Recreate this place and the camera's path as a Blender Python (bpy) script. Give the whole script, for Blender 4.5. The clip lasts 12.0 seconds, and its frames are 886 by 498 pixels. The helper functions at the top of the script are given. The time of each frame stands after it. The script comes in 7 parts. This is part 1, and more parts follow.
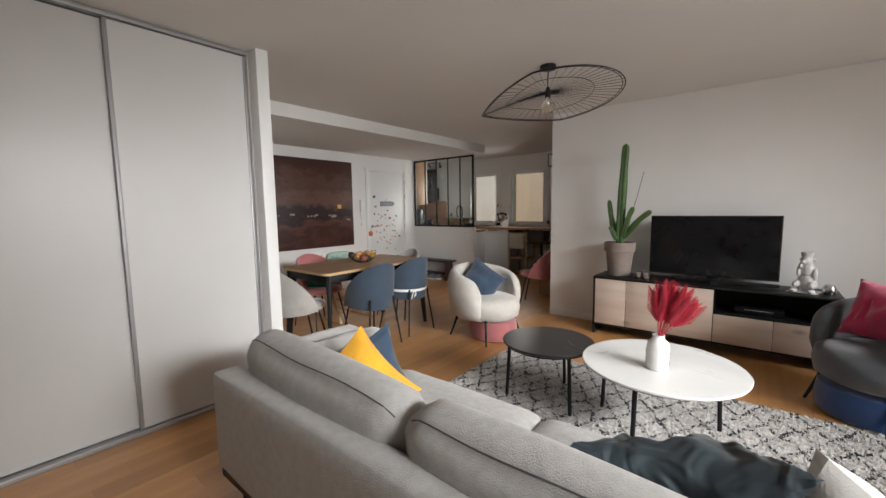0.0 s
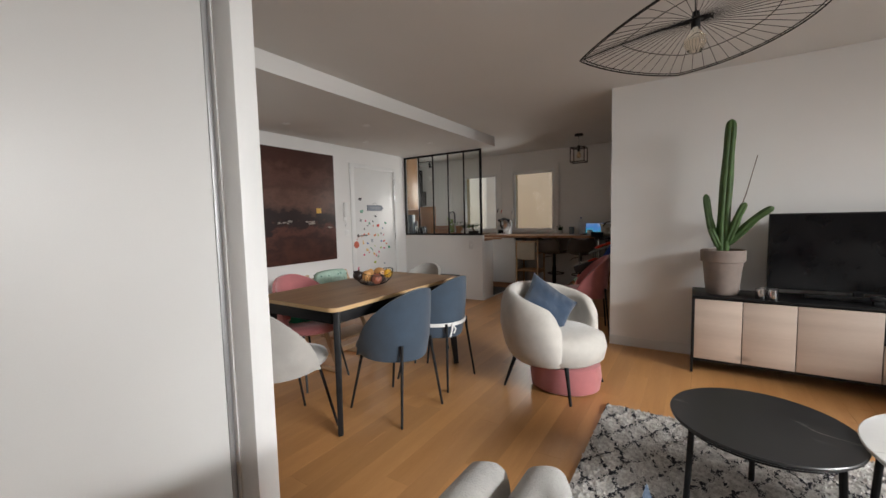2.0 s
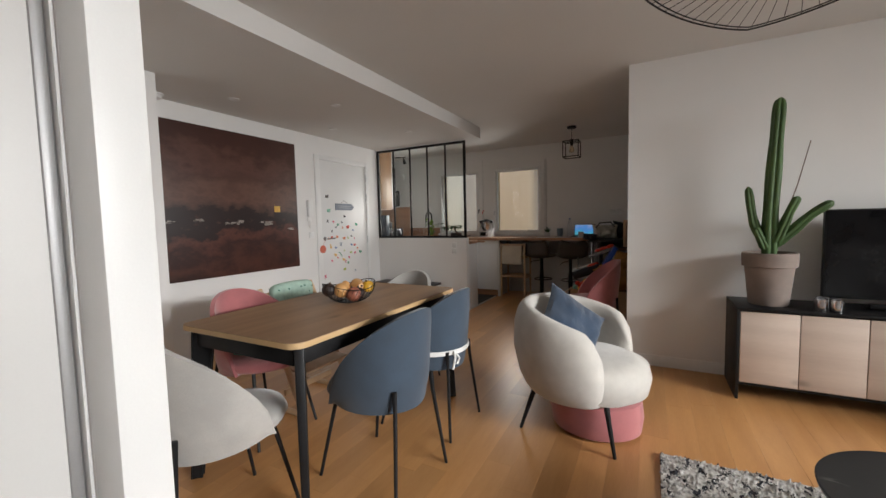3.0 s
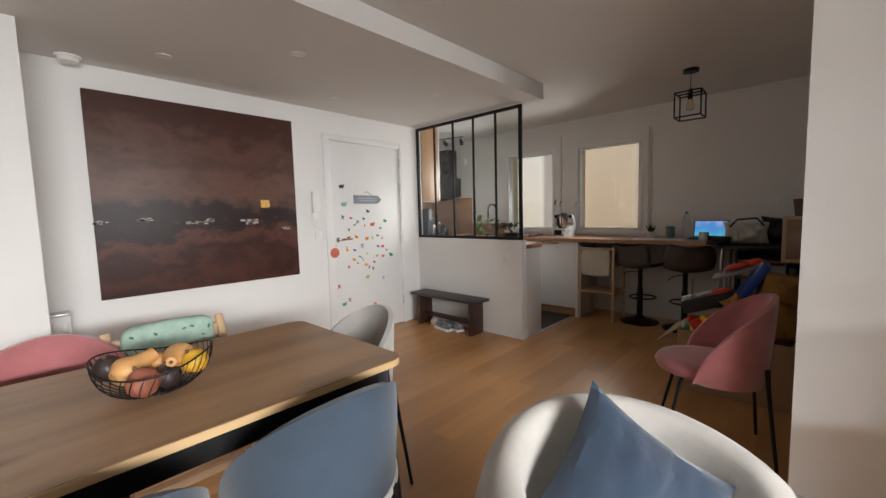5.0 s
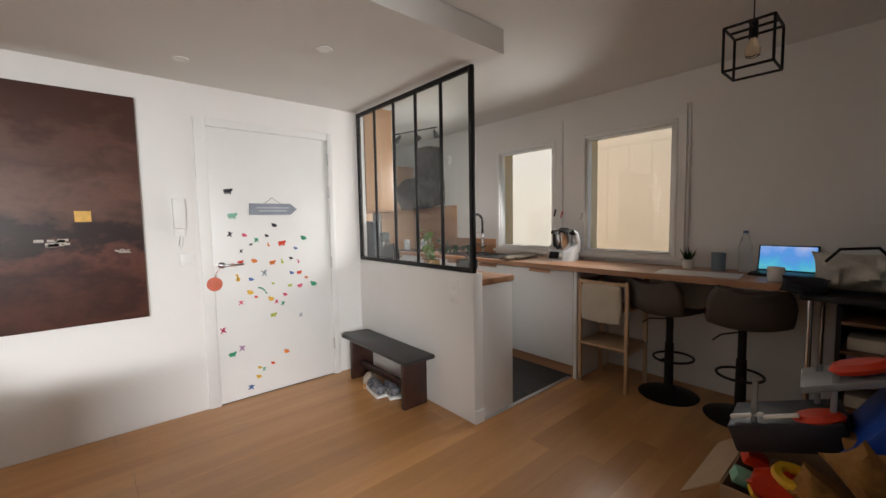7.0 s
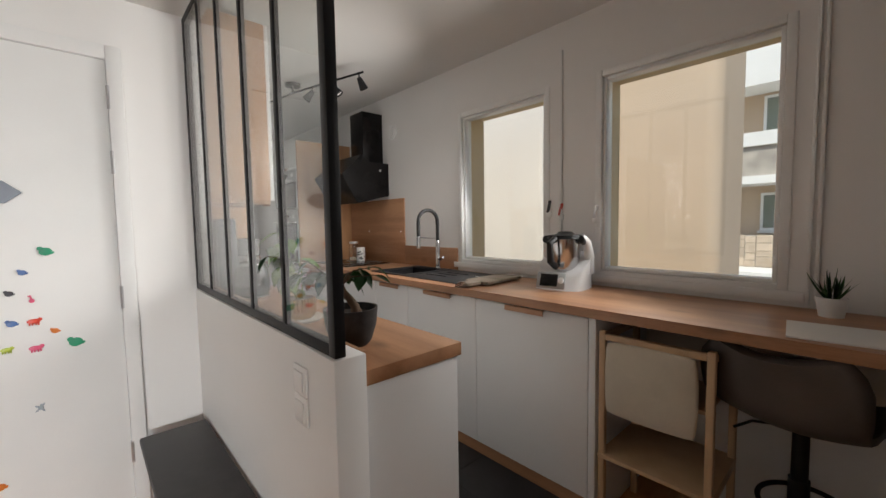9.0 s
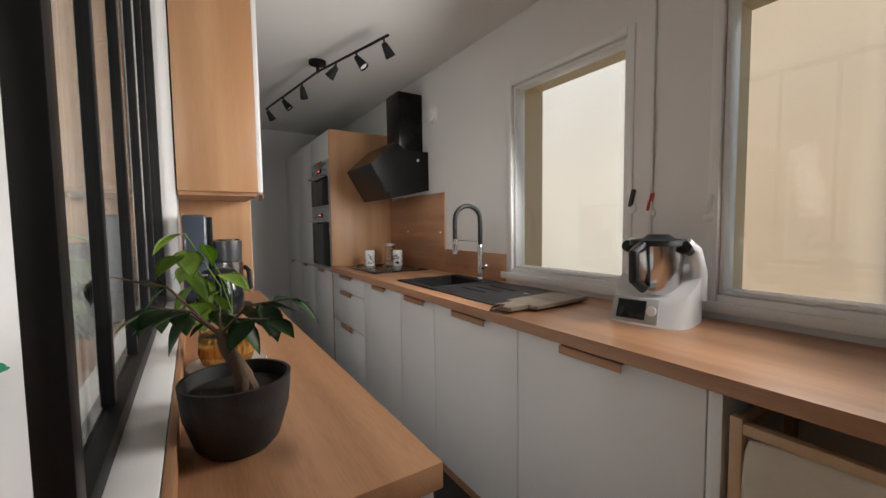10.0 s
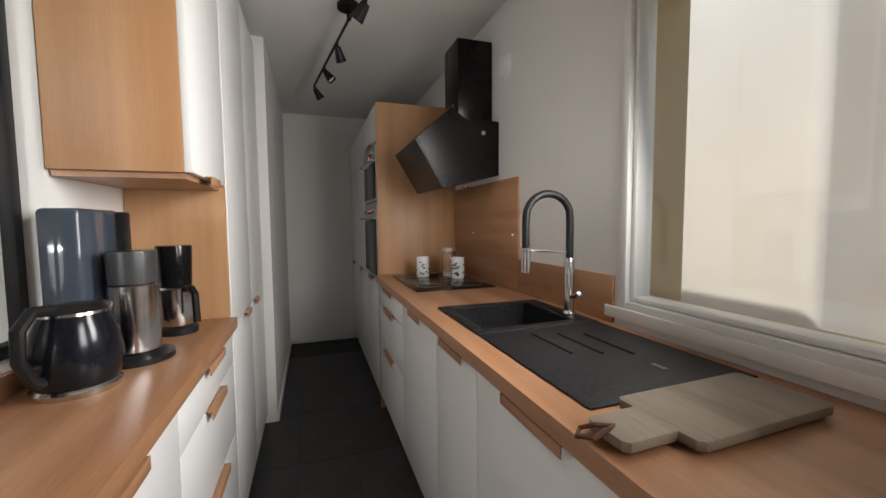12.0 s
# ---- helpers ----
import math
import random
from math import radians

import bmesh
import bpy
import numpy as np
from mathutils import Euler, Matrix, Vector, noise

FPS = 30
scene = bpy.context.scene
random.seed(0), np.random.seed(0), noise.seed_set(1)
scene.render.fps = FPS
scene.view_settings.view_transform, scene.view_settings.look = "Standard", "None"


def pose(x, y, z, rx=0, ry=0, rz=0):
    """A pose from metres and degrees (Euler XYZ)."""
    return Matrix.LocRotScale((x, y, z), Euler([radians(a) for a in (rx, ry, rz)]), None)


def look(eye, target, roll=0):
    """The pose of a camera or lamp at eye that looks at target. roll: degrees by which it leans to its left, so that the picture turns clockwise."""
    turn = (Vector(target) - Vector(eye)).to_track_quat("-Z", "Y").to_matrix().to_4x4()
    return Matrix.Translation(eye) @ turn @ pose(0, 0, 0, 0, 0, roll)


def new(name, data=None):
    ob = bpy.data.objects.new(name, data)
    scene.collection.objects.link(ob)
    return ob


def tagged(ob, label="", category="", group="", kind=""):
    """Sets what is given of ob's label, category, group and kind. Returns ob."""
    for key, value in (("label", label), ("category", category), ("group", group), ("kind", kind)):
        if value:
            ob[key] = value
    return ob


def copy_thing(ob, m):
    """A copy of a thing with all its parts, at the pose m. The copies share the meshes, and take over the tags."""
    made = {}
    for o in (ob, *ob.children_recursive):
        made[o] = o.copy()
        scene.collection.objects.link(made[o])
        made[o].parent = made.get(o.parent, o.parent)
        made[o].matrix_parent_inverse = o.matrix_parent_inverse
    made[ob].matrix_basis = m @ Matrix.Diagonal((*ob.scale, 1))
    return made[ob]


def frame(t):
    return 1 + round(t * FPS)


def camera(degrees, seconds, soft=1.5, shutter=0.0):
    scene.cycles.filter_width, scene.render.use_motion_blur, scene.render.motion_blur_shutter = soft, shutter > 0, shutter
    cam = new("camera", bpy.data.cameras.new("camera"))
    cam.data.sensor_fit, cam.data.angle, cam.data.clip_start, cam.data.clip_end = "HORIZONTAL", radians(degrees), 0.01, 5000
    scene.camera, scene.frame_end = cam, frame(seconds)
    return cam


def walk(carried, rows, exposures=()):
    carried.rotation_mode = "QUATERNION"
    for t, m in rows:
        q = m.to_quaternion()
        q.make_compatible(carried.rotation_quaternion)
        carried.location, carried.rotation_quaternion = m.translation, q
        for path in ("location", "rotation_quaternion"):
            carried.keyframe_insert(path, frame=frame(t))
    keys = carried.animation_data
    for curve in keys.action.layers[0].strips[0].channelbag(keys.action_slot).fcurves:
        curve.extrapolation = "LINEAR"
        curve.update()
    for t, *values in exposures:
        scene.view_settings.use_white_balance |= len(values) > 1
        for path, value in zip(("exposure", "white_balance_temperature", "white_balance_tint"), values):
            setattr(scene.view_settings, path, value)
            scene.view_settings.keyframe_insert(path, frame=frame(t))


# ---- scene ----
cam = camera(96.9, 12.0)
PATH = [
    (0, (0.344, -0.203, 1.352), (-0.916, 1.338, 1.147), -0.8),
    (0.5, (0.052, -0.083, 1.338), (-1.224, 1.447, 1.152), -1.2),
    (1, (-0.307, 0.041, 1.327), (-1.563, 1.588, 1.162), -1.5),
    (1.5, (-0.689, 0.18, 1.301), (-1.886, 1.775, 1.144), -1.4),
    (2, (-1.014, 0.357, 1.269), (-2.096, 2.032, 1.115), -1.3),
    (2.5, (-1.338, 0.552, 1.253), (-2.285, 2.308, 1.106), -1.2),
    (3, (-1.546, 0.833, 1.227), (-2.478, 2.597, 1.089), -1.3),
    (3.5, (-1.714, 1.2, 1.225), (-2.737, 2.912, 1.071), -1.5),
    (5.5, (-1.684, 2.775, 1.284), (-3.127, 4.151, 1.123), -0.9),
    (6, (-1.717, 3.209, 1.281), (-3.224, 4.517, 1.138), -0.3),
    (6.5, (-1.769, 3.607, 1.326), (-3.314, 4.869, 1.184), -0.5),
    (7, (-1.985, 3.917, 1.35), (-3.496, 5.219, 1.202), -1.0),
    (7.5, (-2.23, 4.25, 1.343), (-3.674, 5.627, 1.202), -1.2),
    (7.7, (-2.332, 4.391, 1.343), (-3.746, 5.799, 1.209), -1.2),
    (9.5, (-3.138, 5.581, 1.305), (-4.691, 6.833, 1.158), -0.6),
    (9.6, (-3.176, 5.635, 1.306), (-4.758, 6.85, 1.152), -0.8),
    (10, (-3.293, 5.818, 1.299), (-4.975, 6.892, 1.174), -0.7),
    (10.5, (-3.455, 5.976, 1.31), (-5.206, 6.934, 1.177), -0.8),
    (11, (-3.659, 6.137, 1.305), (-5.473, 6.966, 1.163), -0.8),
    (11.5, (-3.829, 6.274, 1.295), (-5.697, 6.975, 1.152), -0.7),
    (12, (-3.966, 6.395, 1.308), (-5.858, 7.03, 1.172), -0.5),
]
walk(cam, [(t, look(eye, target, roll)) for t, eye, target, roll in PATH],
     exposures=[(0.0, -0.3), (2.5, -0.25), (3.5, -0.08), (5.5, 0.28), (7.5, 0.45), (9.5, 0.35), (11.0, 0.4), (12.0, 0.35)])

# ---- world, sun and daylight ----
world = bpy.data.worlds.new("sky")
scene.world = world
world.use_nodes = True
wn = world.node_tree.nodes
sky = wn.new("ShaderNodeTexSky")
sky.sky_type = "NISHITA"
sky.sun_disc = False
sky.sun_elevation = radians(57)
sky.sun_rotation = radians(162)
wn["Background"].inputs["Strength"].default_value = 0.12
world.node_tree.links.new(sky.outputs["Color"], wn["Background"].inputs["Color"])

sun = new("sun", bpy.data.lights.new("sun", "SUN"))
sun.data.energy, sun.data.angle, sun.data.color = 3.3, radians(0.6), (1.0, 0.95, 0.88)
sun.matrix_world = look((0, -6, 23), (-5, 9, 0))


def window_light(name, x, y, z, target, w, h, power, color):
    """Skylight that falls in through an opening."""
    lamp = new(name, bpy.data.lights.new(name, "AREA"))
    lamp.data.shape, lamp.data.size, lamp.data.size_y = "RECTANGLE", w, h
    lamp.data.energy, lamp.data.color = power, color
    lamp.matrix_world = look((x, y, z), target)
    return lamp


# open sky above the roofs opposite, and the general light of the balcony glazing
sky_in = window_light("skylight_balcony", 2.95, 1.5, 2.06, (-5.2, 3.2, -0.95), 3.3, 0.34, 62, (0.98, 0.98, 0.98))
sky_in.data.spread = radians(60)
bal = window_light("daylight_balcony", 2.93, 1.5, 1.1, (-5.2, 1.6, 0.2), 3.3, 1.9, 41, (1.0, 0.985, 0.965))
bal.data.spread = radians(140)
for nm, x, aim, w, power in (("daylight_kitchen_small", -4.6, (-6.8, 4.6, 0.9), 0.36, 10.0), ("daylight_kitchen_wide", -3.6, (-5.0, 4.2, 1.0), 0.5, 8.0)):
    kl = window_light(nm, x, 7.27, 1.66, aim, w, 0.7, power, (1.0, 0.97, 0.93))
    kl.data.spread = radians(135)

# ---- materials ----
def rgb(h):
    """Linear colour from an sRGB hex string."""
    v = [int(h[i:i + 2], 16) / 255 for i in (0, 2, 4)]
    return tuple(c / 12.92 if c <= 0.04045 else ((c + 0.055) / 1.055) ** 2.4 for c in v)


def mat(name, col, rough=0.6, metal=0.0, var=0.08, scale=9.0, bump=0.03, grain=220.0, stretch=(1, 1, 1), sheen=0.0,
        col2=None, piece=0.0, coat=0.0, blotch=0.9):
    """A surface with broad blotches, finer grain in colour, gloss and relief. piece: how far single pieces differ."""
    m = bpy.data.materials.new(name)
    m.use_nodes = True
    nt = m.node_tree
    n, l = nt.nodes, nt.links
    b = n["Principled BSDF"]
    tc = n.new("ShaderNodeTexCoord")
    mp = n.new("ShaderNodeMapping")
    mp.inputs["Scale"].default_value = stretch
    l.new(tc.outputs["Object"], mp.inputs["Vector"])
    big, fine = n.new("ShaderNodeTexNoise"), n.new("ShaderNodeTexNoise")
    big.inputs["Scale"].default_value, big.inputs["Detail"].default_value = scale, 5
    fine.inputs["Scale"].default_value, fine.inputs["Detail"].default_value = grain, 3
    l.new(mp.outputs["Vector"], big.inputs["Vector"])
    l.new(mp.outputs["Vector"], fine.inputs["Vector"])
    ramp = n.new("ShaderNodeValToRGB")
    lo = [c * (1 - var) for c in col] if col2 is None else col2
    hi = [min(1, c * (1 + var * 0.6)) for c in col] if col2 is None else col
    ramp.color_ramp.elements[0].position, ramp.color_ramp.elements[0].color = 0.32, (*lo, 1)
    ramp.color_ramp.elements[1].position, ramp.color_ramp.elements[1].color = 0.68, (*hi, 1)
    add = n.new("ShaderNodeMath")
    add.operation = "MULTIPLY_ADD"
    l.new(fine.outputs["Fac"], add.inputs[0])
    add.inputs[1].default_value, add.inputs[2].default_value = 0.3, -0.15
    tot = n.new("ShaderNodeMath")
    l.new(big.outputs["Fac"], tot.inputs[0])
    l.new(add.outputs[0], tot.inputs[1])
    l.new(tot.outputs[0], ramp.inputs["Fac"])
    out = ramp.outputs["Color"]
    if piece:
        oi, hsv, mr = n.new("ShaderNodeObjectInfo"), n.new("ShaderNodeHueSaturation"), n.new("ShaderNodeMapRange")
        mr.inputs["To Min"].default_value, mr.inputs["To Max"].default_value = 1 - piece, 1 + piece
        l.new(oi.outputs["Random"], mr.inputs["Value"])
        l.new(mr.outputs["Result"], hsv.inputs["Value"])
        l.new(out, hsv.inputs["Color"])
        out = hsv.outputs["Color"]
    l.new(out, b.inputs["Base Color"])
    rr = n.new("ShaderNodeMapRange")
    rr.inputs["To Min"].default_value, rr.inputs["To Max"].default_value = rough * 0.85, min(1, rough * 1.15)
    l.new(big.outputs["Fac"], rr.inputs["Value"])
    l.new(rr.outputs["Result"], b.inputs["Roughness"])
    b.inputs["Metallic"].default_value = metal
    b.inputs["Sheen Weight"].default_value = sheen
    b.inputs["Coat Weight"].default_value = coat
    b.inputs["Coat Roughness"].default_value = 0.15
    if bump:
        bp = n.new("ShaderNodeBump")
        bp.inputs["Strength"].default_value, bp.inputs["Distance"].default_value = bump * 5, 0.002
        l.new(fine.outputs["Fac"], bp.inputs["Height"])
        l.new(bp.outputs["Normal"], b.inputs["Normal"])
    return m


def wood(name, light, dark, axis="x", rough=0.42, freq=1.0, knots=True, piece=0.0, bump=0.02):
    """Oak-like boards: long fibres, wavy figure and a few knots, running along one axis."""
    m = mat(name, light, rough, var=0.1, col2=dark, bump=bump, scale=2.2 * freq, grain=60 * freq, piece=piece,
            stretch={"x": (0.35, 5, 5), "y": (5, 0.35, 5), "z": (5, 5, 0.35)}[axis])
    n, l = m.node_tree.nodes, m.node_tree.links
    if knots:
        b = n["Principled BSDF"]
        src = b.inputs["Base Color"].links[0].from_socket
        tc = n.new("ShaderNodeTexCoord")
        mp = n.new("ShaderNodeMapping")
        mp.inputs["Scale"].default_value = {"x": (0.45, 1, 1), "y": (1, 0.45, 1), "z": (1, 1, 0.45)}[axis]
        vo = n.new("ShaderNodeTexVoronoi")
        vo.inputs["Scale"].default_value = 4.2
        l.new(tc.outputs["Object"], mp.inputs["Vector"])
        l.new(mp.outputs["Vector"], vo.inputs["Vector"])
        r = n.new("ShaderNodeValToRGB")
        r.color_ramp.elements[0].position, r.color_ramp.elements[0].color = 0.02, (0.45, 0.45, 0.45, 1)
        r.color_ramp.elements[1].position, r.color_ramp.elements[1].color = 0.12, (1, 1, 1, 1)
        l.new(vo.outputs["Distance"], r.inputs["Fac"])
        mx = n.new("ShaderNodeMix")
        mx.data_type, mx.blend_type = "RGBA", "MULTIPLY"
        mx.inputs["Factor"].default_value = 0.8
        l.new(src, mx.inputs["A"])
        l.new(r.outputs["Color"], mx.inputs["B"])
        l.new(mx.outputs["Result"], b.inputs["Base Color"])
    return m


def glass(name, tint=(1, 1, 1), rough=0.0):
    m = bpy.data.materials.new(name)
    m.use_nodes = True
    b = m.node_tree.nodes["Principled BSDF"]
    b.inputs["Base Color"].default_value = (*tint, 1)
    b.inputs["Transmission Weight"].default_value = 1
    b.inputs["Roughness"].default_value = rough
    b.inputs["IOR"].default_value = 1.45
    return m


def glow(name, col, power):
    m = bpy.data.materials.new(name)
    m.use_nodes = True
    b = m.node_tree.nodes["Principled BSDF"]
    b.inputs["Base Color"].default_value = (*col, 1)
    b.inputs["Emission Color"].default_value = (*col, 1)
    b.inputs["Emission Strength"].default_value = power
    return m


def wrinkle(m, scale, height, stretch=(1, 1, 1)):
    """Adds broad soft creases under a fabric's fine relief."""
    n, l = m.node_tree.nodes, m.node_tree.links
    tc, mp, nz, bp = (n.new("ShaderNode" + k) for k in ("TexCoord", "Mapping", "TexNoise", "Bump"))
    mp.inputs["Scale"].default_value = stretch
    nz.inputs["Scale"].default_value, nz.inputs["Detail"].default_value, nz.inputs["Distortion"].default_value = scale, 2, 0.8
    bp.inputs["Strength"].default_value, bp.inputs["Distance"].default_value = 1.0, height
    l.new(tc.outputs["Object"], mp.inputs["Vector"])
    l.new(mp.outputs["Vector"], nz.inputs["Vector"])
    l.new(nz.outputs["Fac"], bp.inputs["Height"])
    for k in n:
        if k.bl_idname == "ShaderNodeBump" and k != bp:
            l.new(bp.outputs["Normal"], k.inputs["Normal"])
    return m


WALL = mat("white_wall_paint", (0.82, 0.81, 0.795), 0.75, var=0.03, scale=1.3, bump=0.02, grain=300)
CEIL = mat("ceiling_paint", (0.76, 0.75, 0.73), 0.9, var=0.03, scale=1.0, bump=0.02, grain=260)
TRIM = mat("white_gloss_paint", (0.8, 0.8, 0.79), 0.4, var=0.03, scale=3, bump=0.01)
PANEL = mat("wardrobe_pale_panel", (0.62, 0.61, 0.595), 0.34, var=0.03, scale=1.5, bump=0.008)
FRONT = mat("white_kitchen_front", (0.8, 0.8, 0.8), 0.35, var=0.02, scale=2, bump=0.006)
PVC = mat("white_window_plastic", (0.84, 0.84, 0.83), 0.35, var=0.03, scale=4, bump=0.006)
ALU = mat("brushed_aluminium", (0.6, 0.6, 0.61), 0.35, 0.9, var=0.06, scale=10, bump=0.01)
RAILALU = mat("dull_aluminium", (0.4, 0.4, 0.4), 0.5, 0.6, var=0.06, scale=10, bump=0.01)
STEEL = mat("polished_steel", (0.62, 0.62, 0.63), 0.18, 1.0, var=0.05, scale=10, bump=0.004)
BLACK = mat("black_powder_coat", (0.012, 0.012, 0.013), 0.45, var=0.3, scale=12, bump=0.02)
BLACKGLOSS = mat("black_gloss", (0.008, 0.008, 0.009), 0.12, var=0.3, scale=8, bump=0.0)
BLACKPLASTIC = mat("black_plastic", (0.015, 0.015, 0.016), 0.4, var=0.3, scale=10, bump=0.02)
SINK = mat("black_granite_composite", (0.018, 0.018, 0.02), 0.5, var=0.5, scale=60, bump=0.04)
PARQUET = wood("honey_oak_floor", (0.55, 0.29, 0.115), (0.43, 0.21, 0.075), "y", 0.3, 0.8, knots=False, piece=0.13, bump=0.006)
OAK_X = wood("oak_worktop", (0.5, 0.27, 0.148), (0.31, 0.15, 0.074), "x", 0.38)
OAK_Z = wood("oak_panel", (0.52, 0.3, 0.155), (0.42, 0.22, 0.105), "z", 0.4)
OAK_T = wood("oak_tabletop", (0.38, 0.235, 0.135), (0.25, 0.145, 0.078), "y", 0.42)
OAK_PALE = wood("pale_oak_front", (0.62, 0.52, 0.44), (0.52, 0.42, 0.35), "x", 0.5)
BEECH = wood("pale_beech", (0.58, 0.4, 0.24), (0.5, 0.33, 0.19), "z", 0.45, knots=False)
DARKWOOD = wood("dark_stained_wood", (0.06, 0.025, 0.018), (0.03, 0.013, 0.01), "x", 0.35, knots=False)
TILE = mat("charcoal_floor_tile", (0.05, 0.05, 0.052), 0.5, var=0.25, scale=5, bump=0.03, piece=0.12)
GROUT = mat("dark_grout", (0.035, 0.035, 0.035), 0.9, var=0.2)
# cream render, its colour darkened to stand in for shade on the house wall
RENDER_CREAM_SHADED = mat("cream_render_shade_in_colour", (0.56, 0.43, 0.31), 0.9, var=0.08, scale=0.8, bump=0.06, grain=90)
RENDER_YELLOW = mat("yellow_wall_render", (0.62, 0.48, 0.29), 0.9, var=0.08, scale=1.5, bump=0.06, grain=90)
CONCRETE = mat("weathered_concrete", (0.42, 0.38, 0.33), 0.9, var=0.3, scale=2, bump=0.06, grain=60)
GROUND = mat("pale_gravel_ground", (0.36, 0.33, 0.28), 0.95, var=0.25, scale=0.8, bump=0.1)
PANE = bpy.data.materials.new("window_glass")
PANE.use_nodes = True
pn_, pl_k = PANE.node_tree.nodes, PANE.node_tree.links
g_t, g_g, g_m, g_f = (pn_.new("ShaderNode" + k) for k in ("BsdfTransparent", "BsdfGlossy", "MixShader", "LayerWeight"))
g_t.inputs["Color"].default_value = (0.96, 0.98, 0.97, 1)
g_g.inputs["Roughness"].default_value = 0.02
g_f.inputs["Blend"].default_value = 0.5
g_r = pn_.new("ShaderNodeMapRange")
g_r.inputs["To Min"].default_value, g_r.inputs["To Max"].default_value = 0.04, 1.0
g_p = pn_.new("ShaderNodeMath")
g_p.operation = "POWER"
g_p.inputs[1].default_value = 4.0
pl_k.new(g_f.outputs["Facing"], g_p.inputs[0])
pl_k.new(g_p.outputs[0], g_r.inputs["Value"])
pl_k.new(g_r.outputs["Result"], g_m.inputs["Fac"])
pl_k.new(g_t.outputs["BSDF"], g_m.inputs[1])
pl_k.new(g_g.outputs["BSDF"], g_m.inputs[2])
pl_k.new(g_m.outputs["Shader"], pn_["Material Output"].inputs["Surface"])

for m_ in (BLACK, BLACKPLASTIC, BLACKGLOSS, SINK, TILE):
    m_.node_tree.nodes["Principled BSDF"].inputs["Specular IOR Level"].default_value = 0.25


# ---- building helpers ----
def bm_new():
    return bmesh.new()


def box(bm, x0, x1, y0, y1, z0, z1, r=0.0, seg=2, m=None):
    """A box, its edges rounded by r."""
    t = bmesh.new()
    bmesh.ops.create_cube(t, size=1)
    for v in t.verts:
        v.co = Vector(((x0 + x1) / 2 + v.co.x * (x1 - x0), (y0 + y1) / 2 + v.co.y * (y1 - y0), (z0 + z1) / 2 + v.co.z * (z1 - z0)))
    if r:
        bmesh.ops.bevel(t, geom=t.edges[:], offset=r, segments=seg, profile=0.5, affect="EDGES")
        t.normal_update()
        for f in t.faces:
            if max(abs(c) for c in f.normal) > 0.9999:
                f.material_index = 1
    return merge(bm, t, m)


def merge(bm, t, m=None):
    if m is not None:
        t.transform(m)
    me = bpy.data.meshes.new("tmp")
    t.to_mesh(me)
    t.free()
    bm.from_mesh(me)
    bpy.data.meshes.remove(me)
    return bm


def tube(bm, pts, r, seg=8, closed=False, r1=None):
    """A round bar along points; r1: radius at the end."""
    pts = [Vector(p) for p in pts]
    n = len(pts)
    rings = []
    up = None
    for i, p in enumerate(pts):
        a = pts[i - 1] if (i or closed) else p
        b = pts[(i + 1) % n] if (i < n - 1 or closed) else p
        d = (b - a).normalized()
        if up is None or abs(up.dot(d)) > 0.98:
            up = Vector((0, 0, 1)) if abs(d.z) < 0.9 else Vector((1, 0, 0))
        s = d.cross(up).normalized()
        up = s.cross(d).normalized()
        rad = r if r1 is None else r + (r1 - r) * i / (n - 1)
        rings.append([bm.verts.new(p + rad * (math.cos(k * math.tau / seg) * s + math.sin(k * math.tau / seg) * up)) for k in range(seg)])
    for i in range(n if closed else n - 1):
        a, b = rings[i], rings[(i + 1) % n]
        for k in range(seg):
            bm.faces.new((a[k], a[(k + 1) % seg], b[(k + 1) % seg], b[k]))
    if not closed:
        bm.faces.new(rings[0][::-1])
        bm.faces.new(rings[-1])
    return bm


def lathe(bm, prof, seg=32, c=(0, 0, 0), m=None, sx=1.0, sy=1.0):
    """A turned body from (radius, height) pairs."""
    t = bmesh.new()
    rings = []
    for r, z in prof:
        if r < 1e-5:
            rings.append([t.verts.new((c[0], c[1], c[2] + z))])
        else:
            rings.append([t.verts.new((c[0] + sx * r * math.cos(k * math.tau / seg), c[1] + sy * r * math.sin(k * math.tau / seg), c[2] + z)) for k in range(seg)])
    for a, b in zip(rings, rings[1:]):
        for k in range(seg):
            q = [a[k % len(a)], a[(k + 1) % len(a)], b[(k + 1) % len(b)], b[k % len(b)]]
            q = list(dict.fromkeys(q))
            if len(q) > 2:
                t.faces.new(q)
    for ring in (rings[0], rings[-1]):
        if len(ring) > 2:
            t.faces.new(ring)
    bmesh.ops.recalc_face_normals(t, faces=t.faces[:])
    return merge(bm, t, m)


